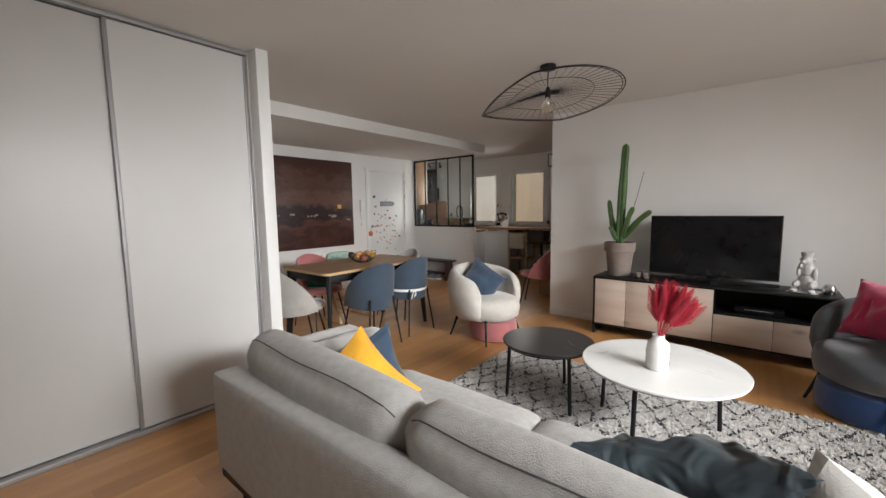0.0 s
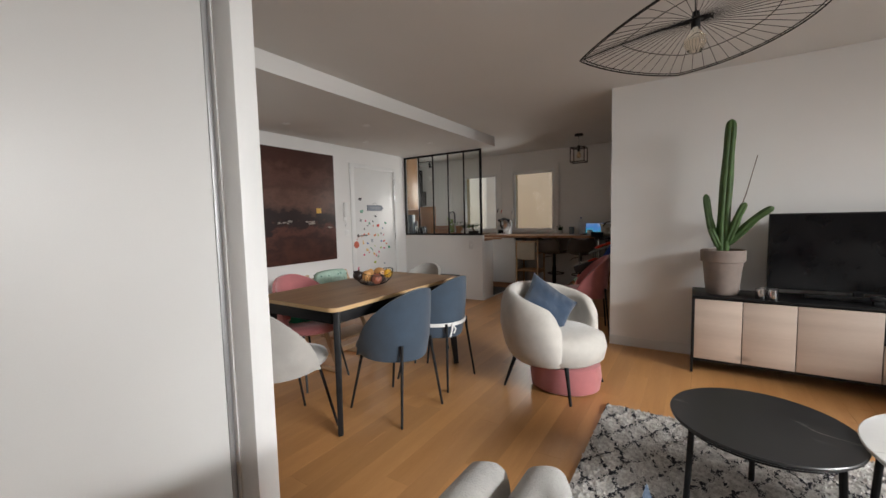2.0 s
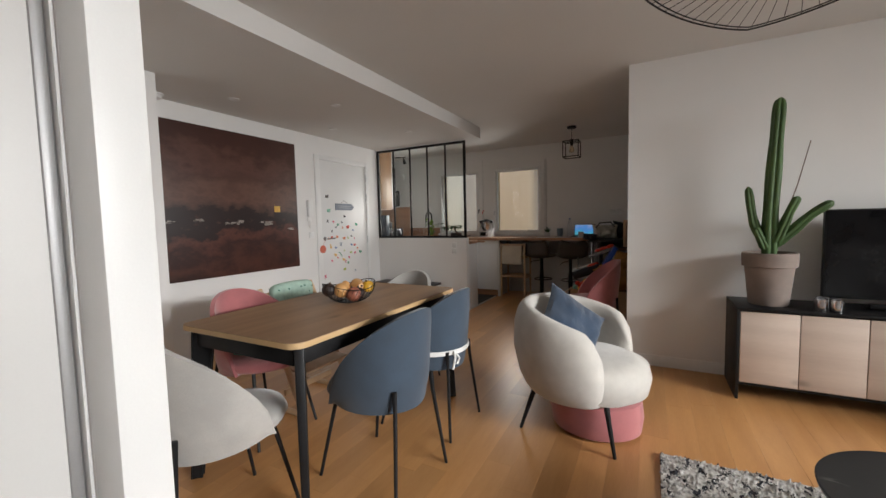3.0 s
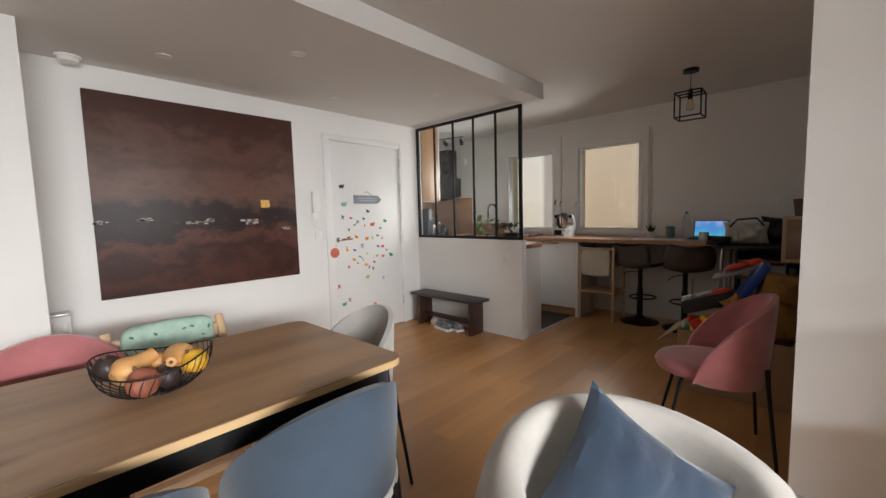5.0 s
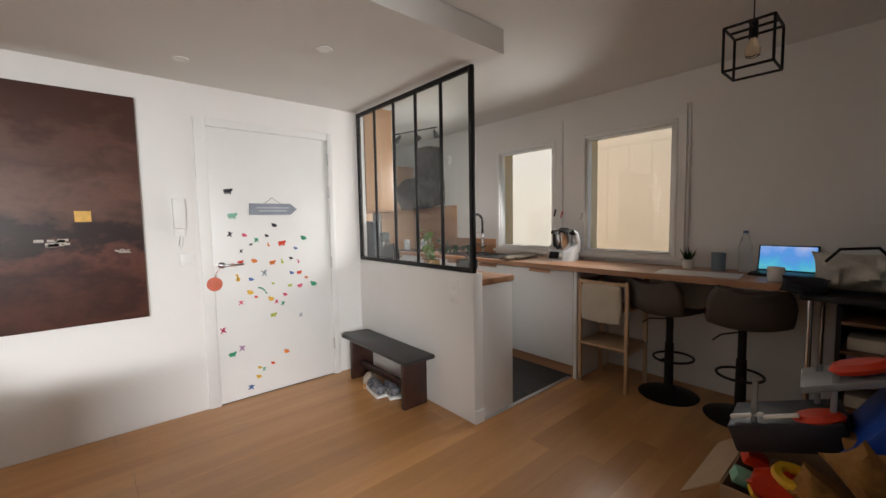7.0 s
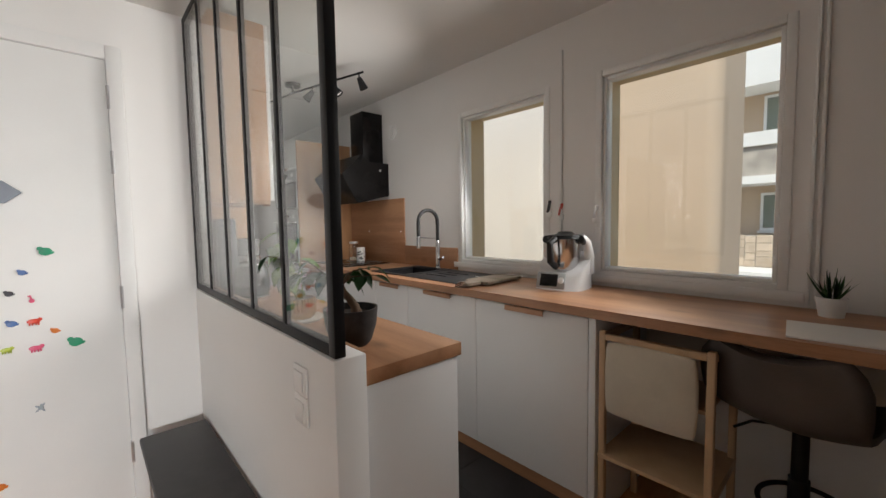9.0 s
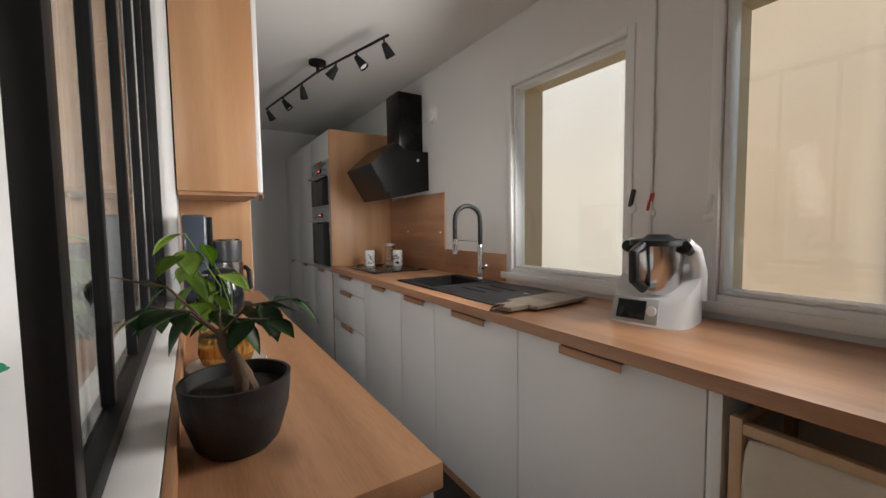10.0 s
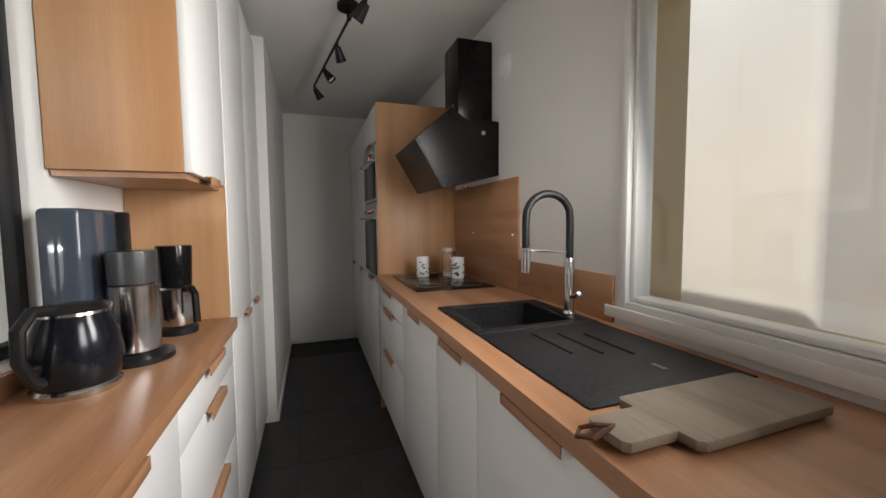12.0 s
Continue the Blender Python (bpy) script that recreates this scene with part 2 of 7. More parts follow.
def pillow(bm, w, h, d, m=None, n=16, p=2.4, pinch=0.12, crease=0.0, seed=0):
    """A stuffed cushion in the xz plane, seams round its rim, corners drawn out."""
    t = bmesh.new()
    for side in (1, -1):
        g = []
        for i in range(n + 1):
            row = []
            for j in range(n + 1):
                u, v = 2 * i / n - 1, 2 * j / n - 1
                th = (max(0, 1 - abs(u) ** p) * max(0, 1 - abs(v) ** p)) ** 0.45
                x = u * (1 - pinch * (1 - abs(u) ** 3) * 0 - pinch * (1 - v * v) * abs(u) ** 3 * 0 - pinch * (1 - v * v))
                z = v * (1 - pinch * (1 - u * u))
                f = crease * th * (noise.noise(Vector((u * 1.7 + seed, v * 1.7, seed))) + 0.5 * noise.noise(Vector((u * 3 + v * 1.5 + seed, v * 1.2 - u * 4, seed + 4))))
                row.append(t.verts.new((x * w / 2, side * th * d / 2 + f, z * h / 2)))
            g.append(row)
        for i in range(n):
            for j in range(n):
                q = (g[i][j], g[i + 1][j], g[i + 1][j + 1], g[i][j + 1])
                t.faces.new(q if side < 0 else q[::-1])
    bmesh.ops.remove_doubles(t, verts=t.verts[:], dist=0.0005)
    return merge(bm, t, m)


def soft(bm, x0, x1, y0, y1, z0, z1, r=0.05, puff=0.02, m=None, n=10):
    """An upholstered block: rounded edges, bulging faces."""
    t = bmesh.new()
    bmesh.ops.create_cube(t, size=2)
    bmesh.ops.subdivide_edges(t, edges=t.edges[:], cuts=n, use_grid_fill=True)
    s = Vector(((x1 - x0) / 2, (y1 - y0) / 2, (z1 - z0) / 2))
    c = Vector(((x0 + x1) / 2, (y0 + y1) / 2, (z0 + z1) / 2))
    for v in t.verts:
        q = v.co
        p = Vector((q.x * s.x, q.y * s.y, q.z * s.z))
        core = Vector([max(-(s[i] - r), min(s[i] - r, p[i])) for i in range(3)])
        d = p - core
        if d.length > 1e-6:
            p = core + d.normalized() * r
        w = [(1 - q[i] ** 2) for i in range(3)]
        for i in range(3):
            j, k = (i + 1) % 3, (i + 2) % 3
            if abs(q[i]) > 0.99:
                p[i] += math.copysign(puff * w[j] * w[k], q[i])
        v.co = c + p
    return merge(bm, t, m)


def make(name, bm, material, angle=35):
    me = bpy.data.meshes.new(name)
    bm.to_mesh(me)
    bm.free()
    me.polygons.foreach_set("use_smooth", [p.material_index == 0 for p in me.polygons])
    me.polygons.foreach_set("material_index", [0] * len(me.polygons))
    me.set_sharp_from_angle(angle=radians(angle))
    me.materials.append(material)
    return new(name, me)


def part(name, bm, material, parent, label="", angle=35):
    ob = make(name, bm, material, angle)
    ob.parent = parent
    if label:
        ob["label"] = label
    return ob


def thing(name, m, label, category, group="", kind=""):
    """An empty at a thing's base, to carry its parts."""
    ob = new(name)
    ob.empty_display_size = 0.1
    ob.matrix_basis = m
    return tagged(ob, label, category, group, kind)


def solid(name, bm, material, label, category, m=None, group="", kind="", angle=35):
    ob = make(name, bm, material, angle)
    if m is not None:
        ob.matrix_basis = m
    return tagged(ob, label, category, group, kind)


def struct(name, bm, material, label, category=""):
    return tagged(make(name, bm, material), label, category or name.split("_")[0], kind="structure")


def wall_x(bm, y0, y1, x0, x1, z0, z1, holes=()):
    """A wall that runs along x; holes are (x0, x1, z0, z1)."""
    x = x0
    for a, b, c, d in sorted(holes):
        box(bm, x, a, y0, y1, z0, z1)
        if c > z0:
            box(bm, a, b, y0, y1, z0, c)
        if d < z1:
            box(bm, a, b, y0, y1, d, z1)
        x = b
    box(bm, x, x1, y0, y1, z0, z1)
    return bm


def wall_y(bm, x0, x1, y0, y1, z0, z1, holes=()):
    y = y0
    for a, b, c, d in sorted(holes):
        box(bm, x0, x1, y, a, z0, z1)
        if c > z0:
            box(bm, x0, x1, a, b, z0, c)
        if d < z1:
            box(bm, x0, x1, a, b, d, z1)
        y = b
    box(bm, x0, x1, y, y1, z0, z1)
    return bm


# ---- the large structure ----
H, LOW = 2.46, 2.32            # main ceiling, lowered ceiling over the dining corner
WX = -5.22                      # west wall of the dining corner
NY = 7.4                        # north wall, inner face
PY = 5.69                       # kitchen partition, dining side
TVY = 4.45                      # wall behind the television
WIN = ((-5.05, -4.27, 1.0, 2.12), (-3.98, -3.155, 1.0, 2.12))

struct("wall_north", wall_x(bm_new(), NY, 7.66, -8.6, -1.0, 0, H, WIN), WALL, "white painted outer wall with two kitchen windows")
struct("wall_west", wall_y(bm_new(), WX - 0.15, WX, 2.42, PY, 0, H, ((4.44, 5.44, 0, 2.06),)), WALL, "white painted wall with the entrance door")
struct("wall_west_return", box(bm_new(), WX - 0.15, -4.655, 1.15, 2.42, 0, H), WALL, "white painted wall return beside the dining table")
struct("wall_dining_south", box(bm_new(), -4.68, -2.51, 1.166, 1.25, 0, H), WALL, "white end wall behind the wardrobe")
struct("wall_kitchen_south", box(bm_new(), -8.6, WX, PY, PY + 0.08, 0, H), WALL, "white kitchen wall behind the tall cabinets")
struct("wall_kitchen_nook", box(bm_new(), -8.5, -6.7, PY + 0.08, 6.15, 0, H), WALL, "white wall past the tall cabinets")
struct("wall_kitchen_west", box(bm_new(), -8.6, -8.46, PY + 0.08, NY, 0, H), WALL, "white end wall of the kitchen")
struct("half_wall", box(bm_new(), WX, -3.75, PY, PY + 0.085, 0, 1.0, 0.004), WALL, "white half-height partition under the glazing", "wall")
struct("wall_television", box(bm_new(), -1.712, 3.2, TVY, TVY + 0.12, 0, H), WALL, "white painted wall behind the television")
struct("wall_alcove_east", box(bm_new(), -1.12, -1.0, TVY + 0.12, NY, 0, H), WALL, "white wall closing the alcove")
struct("wall_east", wall_y(bm_new(), 3.0, 3.2, -2.6, TVY, 0, H, ((-0.3, 3.3, 0.05, 2.25),)), WALL, "white wall with the balcony glazing")
struct("wall_south", box(bm_new(), -3.3, 3.0, -2.6, -2.45, 0, H), WALL, "white back wall of the living room")
struct("wall_wardrobe_back", box(bm_new(), -3.3, -3.15, -2.45, 1.13, 0, H), WALL, "white wall behind the wardrobe")
struct("floor_slab", box(bm_new(), -8.6, 3.2, -2.6, 7.66, -0.25, -0.03), CONCRETE, "concrete floor slab", "floor")
struct("ceiling", box(bm_new(), -8.6, 3.2, -2.6, 7.66, H, H + 0.25), CEIL, "matt white painted ceiling")
struct("ceiling_low", box(bm_new(), WX, -3.555, 1.25, PY + 0.08, LOW, H - 0.002), CEIL, "lowered white ceiling over the dining corner", "ceiling")
struct("ground", box(bm_new(), -300, 300, -300, 300, -3.3, -3.0), GROUND, "pale gravel ground outside")


# ---- doors, windows, wardrobe, partition ----
def wpart(name, bm, material, parent, label="", angle=35):
    """A part given in the room's own coordinates."""
    ob = part(name, bm, material, parent, label, angle)
    base = parent.matrix_basis if parent.parent is None else parent.parent.matrix_basis
    ob.matrix_parent_inverse = base.inverted() if parent.parent is None else Matrix.Identity(4)
    return ob


def B(x0, x1, y0, y1, z0, z1, r=0.0, seg=2):
    return box(bm_new(), x0, x1, y0, y1, z0, z1, r, seg)


# baseboards
for nm, b in (("baseboard_television", B(-1.712, 3.0, TVY - 0.012, TVY, 0, 0.09, 0.003)),
              ("baseboard_return", B(-4.655, -4.643, 1.26, 2.42, 0, 0.1, 0.003)),
              ("baseboard_half_wall_end", B(-3.75, -3.738, PY, PY + 0.085, 0, 0.09, 0.003)),
              ("baseboard_dining_south", B(-4.642, -2.53, 1.25, 1.262, 0, 0.09, 0.003)),
              ("baseboard_kitchen_west", B(-8.46, -8.448, 6.15, 6.83, 0.004, 0.05, 0.003)),
              ("baseboard_nook", B(-8.45, -6.7, 6.15, 6.162, 0.004, 0.07, 0.003))):
    struct(nm, b, TRIM, "low white painted baseboard", "baseboard")
struct("threshold_trim", B(-3.772, -3.74, PY + 0.08, 6.83, 0.0, 0.006, 0.002), ALU, "thin metal strip between parquet and tiles", "trim")

# entrance door with its frame
door = thing("door_1", pose(WX, 4.94, 0), "white entrance door covered with small coloured magnets", "door", kind="structure")
fr = bm_new()
for b in ((4.425, 4.5, 0.0, 2.1), (5.4, 5.455, 0.0, 2.1), (4.5, 5.4, 2.04, 2.1)):
    box(fr, WX - 0.1, WX + 0.022, b[0], b[1], b[2], b[3], 0.004)
wpart("door_frame", fr, TRIM, door)
wpart("leaf", B(WX - 0.06, WX + 0.006, 4.501, 5.399, 0.008, 2.039, 0.002), TRIM, door)
hd = bm_new()
tube(hd, [(WX + 0.006, 4.555, 1.045), (WX + 0.055, 4.555, 1.045), (WX + 0.06, 4.57, 1.045), (WX + 0.06, 4.69, 1.047)], 0.009, 10)
lathe(hd, [(0, 0), (0.024, 0), (0.024, 0.007), (0, 0.007)], 20, m=Matrix.Translation((WX + 0.0055, 4.555, 1.045)) @ pose(0, 0, 0, 0, 90, 0))
wpart("door_handle", hd, STEEL, door, "polished metal lever handle")
for z in (0.28, 1.0, 1.88, 1.6):
    h = bm_new()
    tube(h, [(WX + 0.014, 5.404, z - 0.05), (WX + 0.014, 5.404, z + 0.05)], 0.009, 10)
    wpart("hinge", h, ALU, door)
sg = bm_new()
vs = [(4.763, 1.5), (5.07, 1.5), (5.12, 1.457), (5.07, 1.414), (4.763, 1.414)]
f0 = [sg.verts.new((WX + 0.008, y, z)) for y, z in vs]
f1 = [sg.verts.new((WX + 0.02, y, z)) for y, z in vs]
sg.faces.new(f0), sg.faces.new(f1[::-1])
for i in range(5):
    sg.faces.new((f0[i], f0[i - 1], f1[i - 1], f1[i]))
bmesh.ops.recalc_face_normals(sg, faces=sg.faces[:])
SIGN = mat("grey_blue_sign", (0.25, 0.28, 0.33), 0.6, var=0.1)
sign = solid("arrow_sign", sg, SIGN, "grey-blue arrow-shaped wooden sign hung on the door", "sign")
ln = bm_new()
tube(ln, [(WX + 0.012, 4.87, 1.5), (WX + 0.012, 4.93, 1.545), (WX + 0.012, 5.0, 1.5)], 0.0015, 5)
part("string", ln, BLACK, sign)
for z, a, b in ((1.468, 4.81, 5.06), (1.444, 4.83, 5.04)):
    part("lettering", B(WX + 0.0205, WX + 0.0215, a, b, z - 0.006, z + 0.006), mat("faded_lettering", (0.42, 0.45, 0.5), 0.6), sign)

# magnets on the door: y, z, size, colour, shape
MAG = {"r": mat("red_magnet", (0.65, 0.06, 0.03), 0.4), "g": mat("green_magnet", (0.03, 0.3, 0.16), 0.4), "y": mat("yellow_magnet", (0.75, 0.45, 0.06), 0.4),
       "b": mat("blue_magnet", (0.08, 0.16, 0.38), 0.4), "k": mat("dark_magnet", (0.03, 0.03, 0.04), 0.4), "p": mat("pink_magnet", (0.7, 0.1, 0.2), 0.4),
       "o": mat("orange_magnet", (0.72, 0.2, 0.03), 0.4), "m": mat("mint_magnet", (0.22, 0.48, 0.36), 0.4), "l": mat("lime_magnet", (0.42, 0.5, 0.06), 0.4),
       "s": mat("grey_magnet", (0.35, 0.4, 0.45), 0.4), "v": mat("lilac_magnet", (0.45, 0.28, 0.45), 0.4)}
WORDS = {"r": "red", "g": "dark green", "y": "yellow", "b": "blue", "k": "black", "p": "pink", "o": "orange", "m": "mint green", "l": "lime green", "s": "grey-blue", "v": "lilac"}
rng = random.Random(4)


def disc(bm, y, z, ry, rz, turn=0.0):
    """One flat rounded piece of a magnet on the door leaf."""
    lathe(bm, [(1, 0), (1, 0.003), (0.85, 0.0045)], 10, m=Matrix.Translation((WX + 0.0062, y, z)) @ pose(0, 0, 0, turn) @ pose(0, 0, 0, 0, 90, 0) @ Matrix.Diagonal((rz, ry, 1, 1)))


def magnet(y, z, s, c, shape):
    """A small flat cut-out of an animal or fruit: body, head and limbs by its shape."""
    b = bm_new()
    r = s * 0.68
    if shape == "wide":
        disc(b, y, z, r * 0.85, r * 0.42)
        disc(b, y + r * 0.75, z + r * 0.25, r * 0.32, r * 0.3)
        for k in (-0.5, -0.15, 0.3, 0.6):
            disc(b, y + k * r, z - r * 0.45, r * 0.12, r * 0.28)
    elif shape == "tall":
        disc(b, y, z - r * 0.35, r * 0.5, r * 0.5)
        disc(b, y - r * 0.1, z + r * 0.25, r * 0.2, r * 0.6, 12)
        disc(b, y - r * 0.3, z + r * 0.8, r * 0.35, r * 0.2)
    elif shape == "cross":
        disc(b, y, z, r * 0.42, r * 0.4)
        for a in (40, 130, 220, 310):
            q = radians(a + rng.uniform(-18, 18))
            disc(b, y + r * 0.55 * math.cos(q), z + r * 0.55 * math.sin(q), r * 0.5, r * 0.16, math.degrees(q))
        disc(b, y + r * 0.1, z + r * 0.5, r * 0.26, r * 0.26)
    elif shape == "arc":
        for k in range(5):
            disc(b, y + r * (0.4 * k - 0.8), z + r * (0.6 - 0.09 * k * k), r * 0.32, r * 0.2, -10 - 10 * k)
    else:
        disc(b, y, z, r * 0.75, r * 0.62)
        disc(b, y - r * 0.55, z + r * 0.45, r * 0.36, r * 0.34)
        disc(b, y + r * 0.7, z - r * 0.2, r * 0.3, r * 0.2, 25)
    solid("fridge_magnet", b, MAG[c], WORDS[c] + " animal-shaped magnet stuck on the white door", "magnet", group="magnets on the door")


for row in ("4.62 1.59 .05 k wide;4.64 1.41 .055 m wide;4.62 1.27 .035 k cross;4.72 1.26 .03 p blob;4.80 1.22 .035 g cross;4.76 1.19 .02 k wide;4.88 1.25 .025 k blob;4.94 1.33 .035 k blob",
            "4.89 1.18 .025 o tall;4.99 1.19 .05 r wide;5.17 1.22 .04 g blob;5.10 1.14 .025 b blob;4.69 1.14 .025 k cross;4.68 1.06 .035 r wide;4.63 1.04 .03 o cross;4.78 1.06 .035 o blob",
            "4.91 1.04 .04 o wide;4.99 1.04 .03 l tall;5.06 1.06 .025 k blob;5.12 1.03 .025 p tall;4.66 0.94 .045 y tall;4.75 0.92 .03 b blob;4.85 0.96 .045 s cross;5.06 0.94 .03 b blob",
            "5.12 0.94 .035 r wide;5.18 0.89 .025 o blob;5.24 0.83 .045 g blob;4.91 0.87 .02 l blob;5.04 0.84 .03 l wide;5.12 0.83 .035 p wide;4.74 0.82 .04 y blob;4.83 0.83 .045 g arc",
            "4.78 0.78 .022 r blob;4.67 0.75 .032 p cross;4.89 0.75 .038 y blob;4.93 0.72 .03 p cross;5.00 0.77 .028 p blob;4.98 0.70 .03 g cross;4.90 0.62 .04 l wide;5.12 0.58 .03 s cross",
            "4.54 0.56 .04 p cross;4.59 0.37 .045 g wide;4.66 0.40 .04 v cross;4.99 0.30 .035 o blob;4.88 0.23 .025 r blob;4.78 0.22 .025 y blob;4.81 0.20 .028 m cross;4.77 0.15 .032 y blob",
            "4.71 0.08 .04 b cross"):
    for q in row.split(";"):
        a = q.split()
        magnet(float(a[0]), float(a[1]), float(a[2]), a[3], a[4])
tag_ = bm_new()
lathe(tag_, [(0.05, 0), (0.05, 0.004), (0.046, 0.006), (0, 0.006)], 24, m=Matrix.Translation((WX + 0.024, 4.5, 0.915)) @ pose(0, 0, 0, 0, 90, 0))
tube(tag_, [(WX + 0.027, 4.5, 0.955), (WX + 0.032, 4.515, 1.0), (WX + 0.058, 4.556, 1.05)], 0.0015, 5)
solid("door_hanger", tag_, mat("coral_card", (0.62, 0.16, 0.1), 0.7, var=0.1, scale=40), "round coral card tag hung from the door handle", "door hanger")

# door phone and switch on the west wall
ph = thing("door_phone", pose(WX, 4.31, 1.2), "white wall-mounted door phone beside the entrance", "intercom")
wpart("handset", B(WX + 0.012, WX + 0.05, 4.275, 4.35, 1.32, 1.53, 0.012), TRIM, ph)
wpart("base", B(WX, WX + 0.014, 4.28, 4.345, 1.27, 1.52, 0.005), PVC, ph)
cd = bm_new()
tube(cd, [(WX + 0.012, 4.31, 1.28), (WX + 0.02, 4.295, 1.22), (WX + 0.02, 4.31, 1.18), (WX + 0.015, 4.325, 1.22), (WX + 0.012, 4.32, 1.28)], 0.006, 6)
wpart("cord", cd, PVC, ph)


def switch(x, y, z, face, name="light_switch", label="white square plastic light switch on the wall"):
    """face: which way the plate looks, as a turn about z; its front is local -y."""
    s = thing(name, pose(x, y, z, 0, 0, face), label, "switch")
    part("plate", B(-0.04, 0.04, -0.009, 0, -0.04, 0.04, 0.006), PVC, s)
    part("rocker", B(-0.027, 0.027, -0.013, -0.008, -0.027, 0.027, 0.003), TRIM, s)
    return s


switch(WX, 4.345, 1.1, 90)
switch(-3.935, PY, 0.905, 0)
switch(-3.935, PY, 0.825, 0)
switch(-2.06, NY, 1.32, 0, "wall_socket", "white plastic wall socket above the desk")
switch(-1.963, NY, 1.32, 0, "wall_socket", "white plastic wall socket above the desk")

# kitchen windows: sash flush with the inner wall, yellow outer reveals
for i, (x0, x1, z0, z1) in enumerate(WIN):
    w = thing(f"window_{i + 1}", pose((x0 + x1) / 2, NY, z0), "white plastic kitchen window with clear glass", "window", kind="structure")
    f = bm_new()
    for a in ((x0, x0 + 0.035, z0, z1), (x1 - 0.035, x1, z0, z1), (x0 + 0.035, x1 - 0.035, z0, z0 + 0.035), (x0 + 0.035, x1 - 0.035, z1 - 0.035, z1)):
        box(f, a[0], a[1], NY - 0.006, NY + 0.1, a[2], a[3], 0.005)
    wpart("window_frame", f, PVC, w)
    s = bm_new()
    for a in ((x0 + 0.036, x0 + 0.054, z0 + 0.036, z1 - 0.036), (x1 - 0.054, x1 - 0.036, z0 + 0.036, z1 - 0.036), (x0 + 0.054, x1 - 0.054, z0 + 0.036, z0 + 0.054),
              (x0 + 0.054, x1 - 0.054, z1 - 0.054, z1 - 0.036)):
        box(s, a[0], a[1], NY + 0.012, NY + 0.085, a[2], a[3], 0.006)
    wpart("sash", s, PVC, w)
    p = wpart("pane", B(x0 + 0.05, x1 - 0.05, NY + 0.05, NY + 0.056, z0 + 0.05, z1 - 0.05), PANE, w)
    p.visible_shadow = False
    wpart("window_sill", B(x0 - 0.05, x1 + 0.05, NY - 0.018, NY - 0.0065, z0 - 0.028, z0 + 0.012, 0.004), PVC, w)
    r = bm_new()
    for a in ((x0 - 0.0, x0 + 0.015, z0, z1), (x1 - 0.015, x1, z0, z1), (x0 + 0.015, x1 - 0.015, z1 - 0.015, z1), (x0 + 0.015, x1 - 0.015, z0, z0 + 0.015)):
        box(r, a[0], a[1], NY + 0.101, NY + 0.27, a[2], a[3])
    wpart("reveal", r, RENDER_YELLOW, w, "yellow rendered outer reveal")
tr = bm_new()
for x in (-3.1, -3.075):
    box(tr, x, x + 0.012, NY - 0.014, NY, 0.96, 2.22, 0.003)
struct("cable_trunking_trim", tr, TRIM, "thin white cable trunking beside the kitchen window", "trim")
tr = B(-4.196, -4.181, NY - 0.012, NY, 0.96, 2.3, 0.003)
struct("cover_trim", tr, TRIM, "thin white cover strip between the kitchen windows", "trim")

# balcony glazing in the east wall
gl = thing("window_3", pose(3.0, 1.5, 0.05), "wide sliding balcony window with white frame", "window", kind="structure")
f = bm_new()
for a in ((-0.3, -0.24, 0.05, 2.25), (3.24, 3.3, 0.05, 2.25), (1.46, 1.54, 0.11, 2.19), (-0.24, 3.24, 0.05, 0.11), (-0.24, 3.24, 2.19, 2.25)):
    box(f, 3.03, 3.12, a[0], a[1], a[2], a[3], 0.004)
wpart("window_frame", f, PVC, gl)
for a, b in ((-0.24, 1.46), (1.54, 3.24)):
    p = wpart("pane", B(3.07, 3.076, a, b, 0.11, 2.19), PANE, gl)
    p.visible_shadow = False

# glazed partition on the half wall
gp = thing("window_4", pose(-4.485, PY + 0.04, 1.0), "black steel workshop-style interior glazing on the half wall", "window", kind="structure")
f = bm_new()
GX0, GX1, GZ0, GZ1 = WX + 0.003, -3.752, 1.003, 2.308
for a in ((GX0, GX0 + 0.03, GZ0, GZ1), (GX1 - 0.032, GX1, GZ0, GZ1), (GX0 + 0.03, GX1 - 0.032, GZ0, GZ0 + 0.03), (GX0 + 0.03, GX1 - 0.032, GZ1 - 0.03, GZ1)):
    box(f, a[0], a[1], PY + 0.004, PY + 0.032, a[2], a[3], 0.002)
wpart("window_frame", f, BLACK, gp)
for i in range(1, 5):
    x = GX0 + 0.015 + (GX1 - GX0 - 0.03) * i / 5
    wpart("glazing_bar", B(x - 0.011, x + 0.011, PY + 0.003, PY + 0.02, GZ0 + 0.03, GZ1 - 0.03, 0.002), BLACK, gp)
for i in range(5):
    a = GX0 + 0.015 + (GX1 - GX0 - 0.03) * i / 5
    p = wpart("pane", B(a + 0.011, a + (GX1 - GX0 - 0.03) / 5 - 0.011, PY + 0.006, PY + 0.011, GZ0 + 0.03, GZ1 - 0.03), PANE, gp)
    p.visible_shadow = False

# sliding wardrobe
wd = thing("sliding_wardrobe", pose(-2.8, -0.6, 0), "built-in wardrobe with tall white sliding doors in metal frames", "wardrobe")
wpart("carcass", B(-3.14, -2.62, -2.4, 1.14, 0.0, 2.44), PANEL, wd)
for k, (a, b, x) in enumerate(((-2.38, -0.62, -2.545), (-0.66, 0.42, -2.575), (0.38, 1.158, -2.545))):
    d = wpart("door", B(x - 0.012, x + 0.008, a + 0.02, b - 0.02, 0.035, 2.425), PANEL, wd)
    for y in (a, b - 0.022):
        e = bm_new()
        box(e, x - 0.016, x + 0.014, y, y + 0.022, 0.03, 2.43, 0.006)
        wpart("edge_profile", e, RAILALU, wd, "slim aluminium edge profile")
